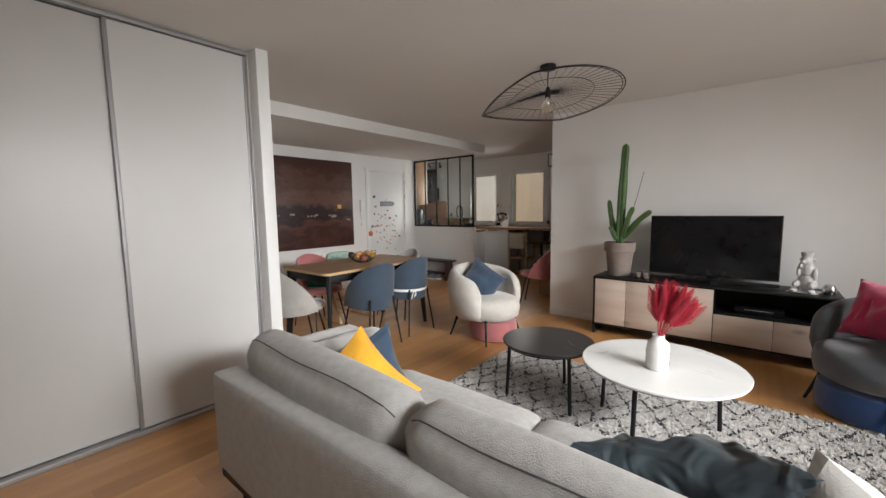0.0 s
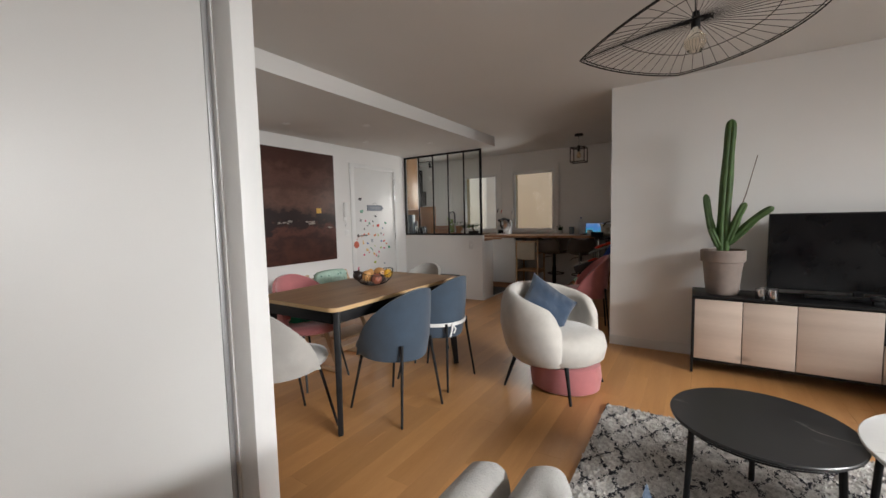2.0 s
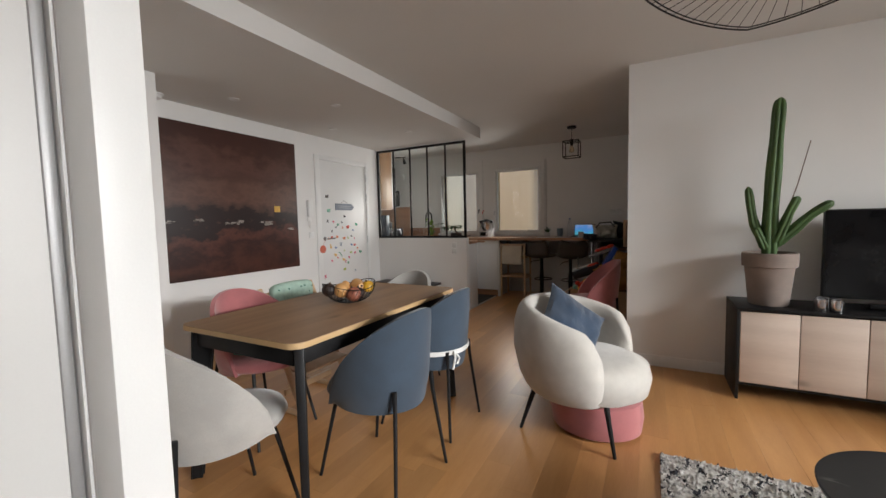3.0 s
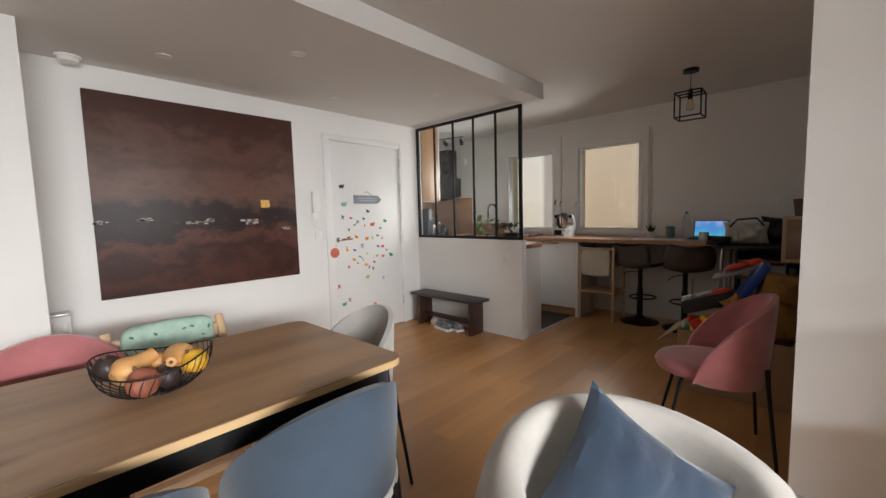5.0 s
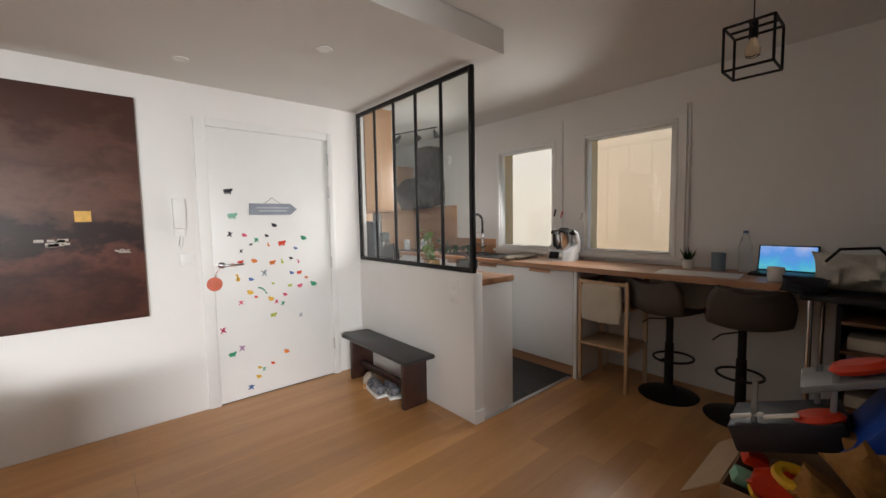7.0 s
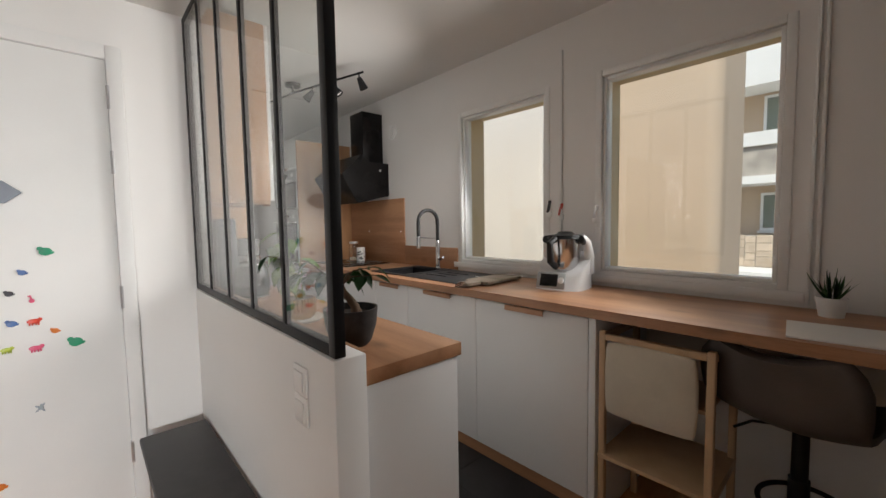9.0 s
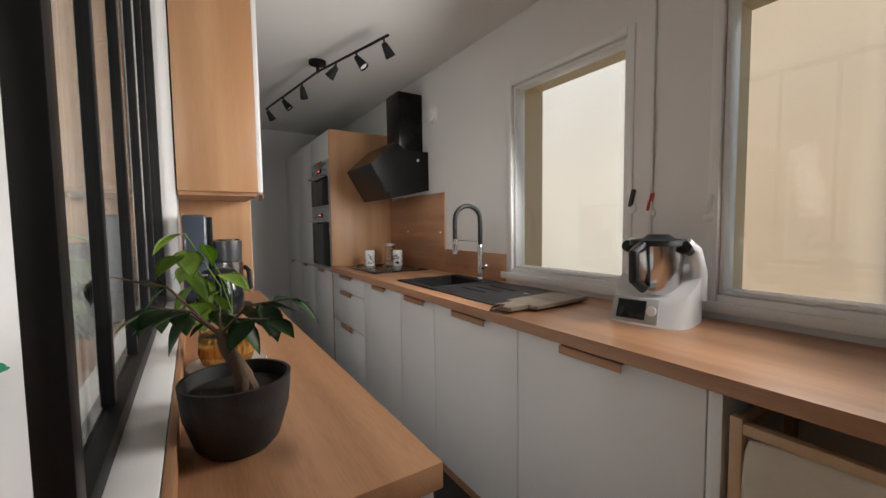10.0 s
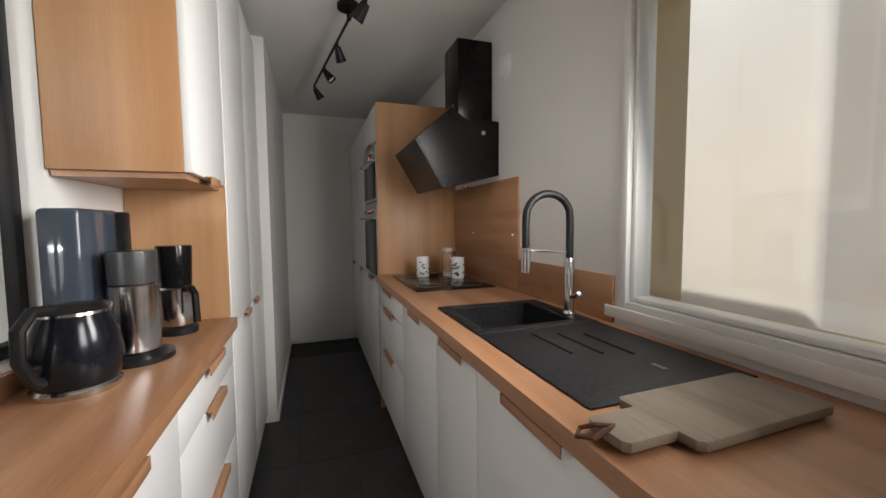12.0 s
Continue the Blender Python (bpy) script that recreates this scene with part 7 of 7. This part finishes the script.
def coffee_table(x, y, z, r, angles, rl, top, label):
    t = thing("coffee_table", pose(x, y, 0.014), label, "coffee table", "nesting coffee tables")
    z -= 0.014
    part("tabletop", lathe(bm_new(), [(0, z - 0.02), (r - 0.012, z - 0.02), (r - 0.003, z - 0.014), (r, z - 0.004), (r - 0.003, z), (0, z)], 72), top, t)
    ring = bm_new()
    tube(ring, [((rl + 0.02) * math.cos(a * math.tau / 40), (rl + 0.02) * math.sin(a * math.tau / 40), z - 0.028) for a in range(40)], 0.008, 6, True)
    part("ring", ring, BLACK, t)
    for a in angles:
        c, s = math.cos(radians(a)), math.sin(radians(a))
        l_ = bm_new()
        tube(l_, [(rl * c, rl * s, z - 0.02), ((rl + 0.02) * c, (rl + 0.02) * s, 0.0)], 0.012, 10)
        part("leg", l_, BLACK, t)
    return t


coffee_table(-0.075, 2.28, 0.445, 0.425, (42, 160, -98), 0.36, marble("white_stone", (0.78, 0.78, 0.76), (0.5, 0.5, 0.5), 0.22), "round white stone coffee table on black legs")
coffee_table(-0.785, 2.32, 0.43, 0.31, (-150, -35, 87), 0.26, marble("black_marble", (0.016, 0.016, 0.017), (0.35, 0.34, 0.32), 0.3), "round black marble coffee table on black legs")
VASE = mat("white_face_vase_ceramic", (0.74, 0.73, 0.71), 0.5, var=0.06, scale=20, bump=0.05)
va = thing("vase", pose(-0.075, 2.19, 0.4455), "white ceramic vase with thin line drawing", "vase")
part("body", lathe(bm_new(), [(0, 0), (0.05, 0), (0.056, 0.008), (0.058, 0.12), (0.052, 0.15), (0.032, 0.17), (0.028, 0.185), (0.033, 0.195), (0.028, 0.195), (0.022, 0.17), (0, 0.165)], 36), VASE, va)
t = bm_new()
for s0 in (0, 1.6, 3.2):
    tube(t, [(0.0585 * math.cos(s0 + 0.25 * math.sin(k * 0.9)), 0.0585 * math.sin(s0 + 0.25 * math.sin(k * 0.9)), 0.025 + 0.008 * k) for k in range(11)], 0.0011, 4)
part("line_drawing", t, BLACK, va, "thin black drawn lines")
PL = mat("dyed_red_plume", (0.32, 0.008, 0.024), 0.8, var=0.3, scale=30, bump=0.05, piece=0.25)
pb = thing("dried_plumes", pose(-0.075, 2.19, 0.6105), "bunch of deep red dried palm plumes in the vase", "dried flowers")
PLM = []
for kind in range(3):
    b = bm_new()
    rq = random.Random(40 + kind)
    for k in range(150):
        t = k / 149
        sgn = 1 if k % 2 else -1
        z0 = 0.1 + 0.22 * t
        L = 0.085 * (1 - 0.35 * t)
        a = rq.uniform(-0.25, 0.25)
        p0 = Vector((0, 0, z0))
        p1 = Vector((sgn * L * 0.45, L * a * 0.5, z0 + L * 0.7))
        p2 = Vector((sgn * L * 0.75, L * a, z0 + L * 1.25))
        tube(b, [p0, p1, p2], 0.0016, 3, r1=0.0008)
    tube(b, [(0, 0, -0.1), (0, 0, 0.33)], 0.002, 5, r1=0.001)
    me = bpy.data.meshes.new("plume")
    b.to_mesh(me)
    b.free()
    me.materials.append(PL)
    PLM.append(me)
rq = random.Random(3)
for k in range(26):
    o = new("plume", PLM[k % 3])
    o.parent = pb
    tl_ = -4 + 48 * k / 25 + rq.uniform(-5, 5)
    o.matrix_basis = Matrix.Translation((0, 0, 0.0)) @ pose(0, 0, 0, 0, 0, 38 + rq.uniform(-22, 22)) @ pose(0, 0, 0, 0, tl_, 0) @ pose(0, 0, 0, 0, 0, rq.uniform(-50, 50)) @ Matrix.Translation((0, 0, 0.03)) @ Matrix.Diagonal((0.7, 0.8, rq.uniform(0.62, 0.82), 1))


# tub armchairs
def tub_chair(m, fabric, label):
    """A round tub armchair on thin black legs. Front is -y."""
    c = thing("armchair", m, label, "armchair")
    b = bm_new()
    NU, NS = 36, 20
    rings = []
    for i in range(NU + 1):
        u = -1 + 2 * i / NU
        a = radians(128) * u
        zt = 0.6 + 0.15 * max(0, math.cos(u * math.pi / 2)) ** 0.8
        end = max(0, (abs(u) - 0.86) / 0.14)
        zt -= 0.1 * end ** 2
        zb = 0.22
        th = 0.055 * math.sqrt(max(0.04, 1 - end ** 2 * 0.9))
        ring = []
        for k in range(NS):
            q = k * math.tau / NS
            cx, cz = math.cos(q), math.sin(q)
            zz = (zb + zt) / 2 + (zt - zb) / 2 * math.copysign(abs(cz) ** 0.5, cz)
            v = (zz - zb) / (zt - zb)
            R = 0.3 + 0.045 * math.sin(math.pi * min(1, v * 0.9)) - 0.03 * (1 - v) ** 2
            rr_ = R + th * math.copysign(abs(cx) ** 0.8, cx)
            ring.append(b.verts.new((rr_ * math.sin(a) * 1.04, rr_ * math.cos(a), zz)))
        rings.append(ring)
    for p, q in zip(rings, rings[1:]):
        for k in range(NS):
            b.faces.new((p[k], p[(k + 1) % NS], q[(k + 1) % NS], q[k]))
    b.faces.new(rings[0]), b.faces.new(rings[-1][::-1])
    bmesh.ops.recalc_face_normals(b, faces=b.faces[:])
    part("backrest", b, fabric, c, angle=80)
    part("seat", lathe(bm_new(), [(0, 0.22), (0.24, 0.22), (0.3, 0.26), (0.315, 0.34), (0.3, 0.41), (0.22, 0.445), (0, 0.45)], 40, (0, -0.05, 0), sy=1.04), fabric, c, angle=80)
    for sx in (-1, 1):
        for sy in (-1, 1):
            t = bm_new()
            tube(t, [(sx * 0.2, sy * 0.2, 0.25), (sx * 0.265, sy * 0.265, 0)], 0.016, 10, r1=0.009)
            part("leg", t, BLACK, c)
    return c


tub_chair(pose(-1.9, 3.24, 0, 0, 0, 79), VEL_CREAM, "cream boucle tub armchair on thin black legs")
solid("throw_pillow", pillow(bm_new(), 0.42, 0.42, 0.15, crease=0.03, seed=4, n=22), wrinkle(mat("deep_blue_velvet", (0.02, 0.042, 0.08), 0.85, var=0.2, scale=7, bump=0.05, sheen=0.5), 7, 0.01), "blue velvet pillow in the cream armchair", "pillow", Matrix.Translation((-1.97, 3.28, 0.57)) @ pose(0, 0, 0, 0, 0, 28) @ pose(0, 0, 0, -38, 36, 0))
solid("pouf", lathe(bm_new(), [(0, 0), (0.2, 0), (0.225, 0.015), (0.235, 0.1), (0.225, 0.19), (0.2, 0.205), (0, 0.208)], 44, sx=1.1), VEL_PINK, "low round dusty pink velvet pouf under the armchair", "pouf", pose(-1.82, 3.26, 0.0005))
CHAR = mat("charcoal_grey_fabric", (0.075, 0.08, 0.09), 0.9, var=0.15, scale=14, bump=0.1, sheen=0.3)
tub_chair(pose(1.0, 3.38, 0, 0, 0, -52), CHAR, "charcoal grey tub armchair beside the media console")
solid("throw_pillow", pillow(bm_new(), 0.42, 0.4, 0.15, crease=0.05, seed=5), mat("magenta_velvet", (0.42, 0.006, 0.07), 0.7, var=0.3, scale=8, bump=0.05, sheen=0.5), "magenta velvet pillow in the grey armchair", "pillow", Matrix.Translation((0.98, 3.42, 0.66)) @ pose(0, 0, 0, 0, 0, -40) @ pose(0, 0, 0, -25, 0, 0))
solid("pouf", lathe(bm_new(), [(0, 0), (0.27, 0), (0.3, 0.02), (0.305, 0.1), (0.29, 0.19), (0.25, 0.205), (0, 0.208)], 48), mat("royal_blue_velvet", (0.012, 0.055, 0.19), 0.75, var=0.2, scale=6, bump=0.04, sheen=0.5), "low round royal blue velvet pouf under the armchair", "pouf", pose(0.97, 3.36, 0.0005))

# media console
CX0, CX1, CY0, CY1 = -1.03, 0.86, 4.0, 4.42
cs = thing("media_console", pose(-0.085, 4.21, 0), "long low media console in black with pale oak fronts", "tv console")
wpart("top", B(CX0, CX1, CY0 - 0.004, CY1, 0.602, 0.62, 0.002), BLACK, cs)
for x in (CX0, CX1 - 0.018):
    wpart("side", B(x, x + 0.018, CY0, CY1, 0.0, 0.602, 0.002), BLACK, cs)
wpart("bottom", B(CX0 + 0.018, CX1 - 0.018, CY0 + 0.01, CY1, 0.1, 0.118), BLACK, cs)
wpart("back", B(CX0 + 0.018, CX1 - 0.018, CY1 - 0.012, CY1, 0.118, 0.602), BLACK, cs)
wpart("niche_shelf", B(0.036, CX1 - 0.018, CY0 + 0.01, CY1 - 0.012, 0.375, 0.39), BLACK, cs)
wpart("divider", B(0.018, 0.034, CY0 + 0.01, CY1 - 0.012, 0.118, 0.602), BLACK, cs)
for x0, x1 in ((CX0 + 0.02, -0.708), (-0.704, -0.397), (-0.393, 0.03)):
    wpart("door", B(x0 + 0.001, x1, CY0, CY0 + 0.02, 0.12, 0.592, 0.002), OAK_PALE, cs, "pale oak door")
for x0, x1 in ((0.036, 0.45), (0.454, CX1 - 0.02)):
    wpart("drawer_front", B(x0, x1, CY0, CY0 + 0.02, 0.12, 0.372, 0.002), OAK_PALE, cs, "pale oak drawer front")
tv = thing("television", pose(-0.035, 4.25, 0.62), "large flat black television on the console", "television")
wpart("bezel", B(-0.545, 0.475, 4.235, 4.275, 0.676, 1.25, 0.004), BLACKPLASTIC, tv)
wpart("screen", B(-0.535, 0.465, 4.2325, 4.2352, 0.692, 1.24), BLACKGLOSS, tv, "dark glossy screen")
wpart("stand", box(B(-0.2, 0.13, 4.16, 4.34, 0.6205, 0.63, 0.003), -0.06, -0.01, 4.25, 4.28, 0.63, 0.68), BLACKPLASTIC, tv)
wpart("rear_cover", B(-0.4, 0.33, 4.275, 4.31, 0.72, 1.1, 0.01), BLACKPLASTIC, tv)
sb = thing("set_top_box", pose(0.02, 4.1, 0.6205), "small black sensor camera standing before the television", "sensor")
part("body", B(-0.035, 0.035, -0.02, 0.02, 0.03, 0.06, 0.006), BLACKPLASTIC, sb)
part("foot", B(-0.025, 0.025, -0.02, 0.02, 0, 0.03, 0.004), BLACKPLASTIC, sb)
solid("soundbar", B(-0.42, 0.4, -0.025, 0.025, 0, 0.028, 0.006), BLACKPLASTIC, "slim black soundbar on the console", "soundbar", pose(0.08, 4.19, 0.6305))
pl_ = thing("game_console", pose(0.35, 4.2, 0.3905), "black box with disc slot in the console's niche", "media player")
part("body", B(-0.17, 0.17, -0.12, 0.12, 0, 0.06, 0.006), BLACKGLOSS, pl_)
part("slot", B(-0.1, 0.1, -0.122, -0.119, 0.04, 0.044), ALU, pl_)

# cactus in its pot
TERR = mat("taupe_clay", (0.25, 0.2, 0.175), 0.85, var=0.15, scale=8, bump=0.06)
CACT = mat("cactus_skin", (0.055, 0.11, 0.028), 0.6, var=0.3, scale=9, bump=0.05)
cc = thing("cactus_plant", pose(-0.83, 4.2, 0.6205), "tall columnar cactus with side arms in a taupe clay pot", "potted plant")
part("pot", lathe(bm_new(), [(0, 0), (0.105, 0), (0.11, 0.01), (0.135, 0.255), (0.15, 0.26), (0.153, 0.345), (0.148, 0.352), (0.138, 0.35), (0.135, 0.31), (0, 0.31)], 48), TERR, cc, "taupe clay pot")
part("soil", lathe(bm_new(), [(0.134, 0.311), (0.08, 0.318), (0, 0.322)], 24), SOIL, cc)


def ribbed(name, pts, r, ribs=5, taper=0.8):
    b = bm_new()
    P = [Vector(p) for p in pts]
    fine = []
    for i in range(len(P) - 1):
        for k in range(6):
            t = k / 6
            p0, p1, p2, p3 = P[max(0, i - 1)], P[i], P[i + 1], P[min(len(P) - 1, i + 2)]
            fine.append(0.5 * ((2 * p1) + (-p0 + p2) * t + (2 * p0 - 5 * p1 + 4 * p2 - p3) * t * t + (-p0 + 3 * p1 - 3 * p2 + p3) * t ** 3))
    fine.append(P[-1])
    N, S = len(fine), ribs * 6
    rings = []
    for i, p in enumerate(fine):
        d = (fine[min(N - 1, i + 1)] - fine[max(0, i - 1)]).normalized()
        s = d.cross(Vector((0.3, 1, 0.1))).normalized()
        w = s.cross(d)
        q = i / (N - 1)
        rad = r * (1 - (1 - taper) * q) * (math.sqrt(max(0.02, 1 - ((q - 0.9) / 0.1) ** 2)) if q > 0.9 else 1) * (1 + 0.05 * math.sin(q * 17)) * (0.75 + 0.25 * min(1, q * 6))
        ring = []
        for k in range(S):
            a = k * math.tau / S
            rr_ = rad * (0.72 + 0.28 * abs(math.cos(a * ribs / 2)) ** 0.8)
            ring.append(b.verts.new(p + rr_ * (math.cos(a) * s + math.sin(a) * w)))
        rings.append(ring)
    for p, q in zip(rings, rings[1:]):
        for k in range(S):
            b.faces.new((p[k], p[(k + 1) % S], q[(k + 1) % S], q[k]))
    b.faces.new(rings[0][::-1]), b.faces.new(rings[-1])
    bmesh.ops.recalc_face_normals(b, faces=b.faces[:])
    return part(name, b, CACT, cc, angle=60)


ribbed("stem", [(0.0, 0, 0.31), (0.0, 0, 0.6), (0.012, 0, 0.95), (0.022, 0, 1.2), (0.03, 0.0, 1.37)], 0.052, 5, 0.68)
ribbed("arm", [(-0.02, 0, 0.42), (-0.07, 0.01, 0.5), (-0.1, 0.01, 0.62), (-0.125, 0.01, 0.8)], 0.034, 5, 0.7)
ribbed("arm", [(0.02, 0, 0.4), (0.1, -0.01, 0.48), (0.2, -0.03, 0.6), (0.3, -0.04, 0.68)], 0.038, 5, 0.65)
ribbed("arm", [(0.03, -0.02, 0.42), (0.06, -0.03, 0.52), (0.09, -0.04, 0.62), (0.13, -0.04, 0.72)], 0.034, 5, 0.7)
ribbed("arm", [(-0.03, -0.02, 0.38), (-0.06, -0.04, 0.45), (-0.09, -0.05, 0.52)], 0.03, 5, 0.7)
t = bm_new()
tube(t, [(0.07, 0.02, 0.55), (0.14, 0.03, 0.8), (0.2, 0.04, 1.08)], 0.004, 5, r1=0.0025)
part("dry_shoot", t, BARK, cc, "thin dry brown shoot")

# small things on the console
for x, y in ((-0.6, 4.06), (-0.53, 4.05), (-0.57, 4.13)):
    solid("tealight_holder", lathe(bm_new(), [(0, 0), (0.03, 0), (0.033, 0.005), (0.033, 0.075), (0.03, 0.075), (0.028, 0.02), (0, 0.02)], 24), STEEL, "small mirrored silver tealight glass on the console", "candle holder", pose(x, y, 0.6205), "tealights on the console")
b = bm_new()
for p, s in (((0, 0, 0.09), (0.075, 0.06, 0.09)), ((0, -0.005, 0.2), (0.055, 0.048, 0.08)), ((-0.01, -0.01, 0.295), (0.045, 0.05, 0.05)), ((-0.02, -0.045, 0.285), (0.024, 0.028, 0.022)),
             ((0.06, -0.05, 0.07), (0.03, 0.07, 0.035)), ((-0.06, -0.05, 0.07), (0.03, 0.07, 0.035)), ((0.065, -0.11, 0.02), (0.028, 0.045, 0.02)), ((-0.065, -0.11, 0.02), (0.028, 0.045, 0.02)),
             ((0.06, -0.02, 0.17), (0.02, 0.025, 0.06)), ((-0.055, -0.03, 0.19), (0.02, 0.03, 0.055)), ((-0.04, -0.05, 0.245), (0.018, 0.02, 0.03)), ((0.04, 0.0, 0.305), (0.014, 0.01, 0.016)), ((-0.055, 0.0, 0.305), (0.014, 0.01, 0.016))):
    lathe(b, [(math.sin(math.pi * k / 8), -math.cos(math.pi * k / 8)) for k in range(9)], 16, m=Matrix.Translation(p) @ Matrix.Diagonal((*s, 1)))
lathe(b, [(0.04, 0.33), (0.05, 0.375), (0.046, 0.375), (0.038, 0.335)], 20, (-0.01, -0.005, 0))
box(b, -0.11, 0.11, -0.14, 0.06, 0.0, 0.006, 0.002)
solid("statuette", b, mat("white_marble_resin", (0.66, 0.65, 0.63), 0.45, var=0.15, scale=12, bump=0.05), "white seated ornamental statuette on the console", "statuette", pose(0.65, 4.22, 0.6205, 0, 0, -20) @ Matrix.Scale(0.88, 4))
solid("silver_ornament", lathe(bm_new(), [(0, 0), (0.03, 0), (0.045, 0.03), (0.045, 0.055), (0.03, 0.08), (0.015, 0.085), (0, 0.085)], 24), STEEL, "small round dark silver ornament on the console", "ornament", pose(0.78, 4.14, 0.6205))

# wire pendant over the coffee tables
vl = thing("pendant_lamp", pose(-1.04, 2.83, H), "large floppy black wire disc pendant lamp", "pendant lamp")
part("canopy", lathe(bm_new(), [(0, 0), (0.062, 0), (0.062, -0.028), (0.02, -0.034), (0, -0.034)], 32), BLACK, vl)
t = bm_new()
tube(t, [(0, 0, -0.03), (-0.004, 0, -0.12), (0, 0, -0.2)], 0.003, 6)
part("cable", t, BLACK, vl)
part("socket", lathe(bm_new(), [(0, -0.16), (0.014, -0.165), (0.022, -0.2), (0.022, -0.245), (0, -0.245)], 16), BLACK, vl)
part("bulb", lathe(bm_new(), [(0.014, -0.245), (0.02, -0.255), (0.05, -0.3), (0.052, -0.325), (0.03, -0.365), (0, -0.372)], 24), glass("clear_bulb", (0.97, 0.9, 0.78)), vl)
DISC = 0.56


def rim_at(a, k=1.0):
    """A point of the drooping disc: k is the share of the radius."""
    x, y = DISC * math.cos(a), DISC * math.sin(a)
    d = Vector((-0.98, -0.2))
    along = (x * d.x + y * d.y) / DISC
    side = (-x * d.y + y * d.x) / DISC
    half = math.sqrt(max(1e-6, 1 - along * along))
    pinch = 1 if along < 0 else (1 - along) ** 0.9 * (1 + 0.35 * along) / half if half > 0.02 else 0.0
    sx = d * along * DISC + Vector((-d.y, d.x)) * side * DISC * 0.88 * pinch
    z = -0.205 + k ** 1.3 * (-0.055 - 0.075 * along - 0.075 * (sx.y / DISC))
    return Vector((sx.x * k, sx.y * k, z))


for k in range(54):
    a = k * math.tau / 54
    t = bm_new()
    tube(t, [rim_at(a, q) for q in (0.04, 0.35, 0.7, 1.0)], 0.0016, 4)
    part("spoke", t, BLACK, vl)
for q, r in ((1.0, 0.004), (0.965, 0.003), (0.62, 0.0022), (0.05, 0.006)):
    t = bm_new()
    tube(t, [rim_at(a * math.tau / 96, q) for a in range(96)], r, 5, True)
    part("hoop", t, BLACK, vl)


# ---- floor pieces ----
fl = struct("floor", B(WX, 3.0, -2.45, NY, -0.03, -0.004), GROUT, "honey-coloured oak strip parquet floor")
PLANK = []
for L in (1.2, 0.9, 1.5):
    b = B(0, 0.14, 0, L, -0.004, 0, 0.0006, 1)
    me = bpy.data.meshes.new("plank")
    b.to_mesh(me)
    b.free()
    me.materials.append(PARQUET)
    PLANK.append((L, me))
# planks run along y; a stretch of the walked strip as single boards, the rest joined
rest = bm_new()
rk = random.Random(5)
nx = int((3.0 - WX) / 0.14)
for i in range(nx + 1):
    x = WX + i * 0.14
    if x + 0.14 > 3.001:
        break
    y = -2.45 - rk.uniform(0, 0.9)
    while y < NY:
        L, me = PLANK[rk.randrange(3)]
        tiles = x + 0.14 < -3.74 and y + L > PY + 0.05
        if y + L <= NY and y >= -2.45 and not tiles and -4.4 < x < -1.2 and y > -0.2 and y < 7:
            o = new("plank", me)
            o.parent = fl
            o.location = (x, y, 0)
        else:
            y0, y1 = max(y, -2.45), min(y + L, NY)
            if tiles:
                y1 = min(y1, PY + 0.02)
            if y1 - y0 > 0.02:
                box(rest, x + 0.0004, x + 0.1396, y0 + 0.0005, y1 - 0.0005, -0.004, 0)
        y += L
tagged(part("planks", rest, PARQUET, fl, "honey-coloured oak boards"), kind="stuff")
# charcoal tiles in the kitchen
kf = struct("kitchen_floor", B(-8.46, -3.755, PY + 0.03, NY, -0.003, 0.0005), GROUT, "dark charcoal tiled kitchen floor", "floor")
b = B(0.0015, 0.5985, 0.0015, 0.2985, 0.0005, 0.0035, 0.0008, 1)
tile = bpy.data.meshes.new("tile")
b.to_mesh(tile)
b.free()
tile.materials.append(TILE)
for i in range(8):
    for j in range(4):
        x, y = -3.76 - 0.6 * (i + 1) , 6.0 + 0.3 * j
        if x < -8.47:
            continue
        o = new("tile", tile)
        o.parent = kf
        o.location = (x, y, 0)
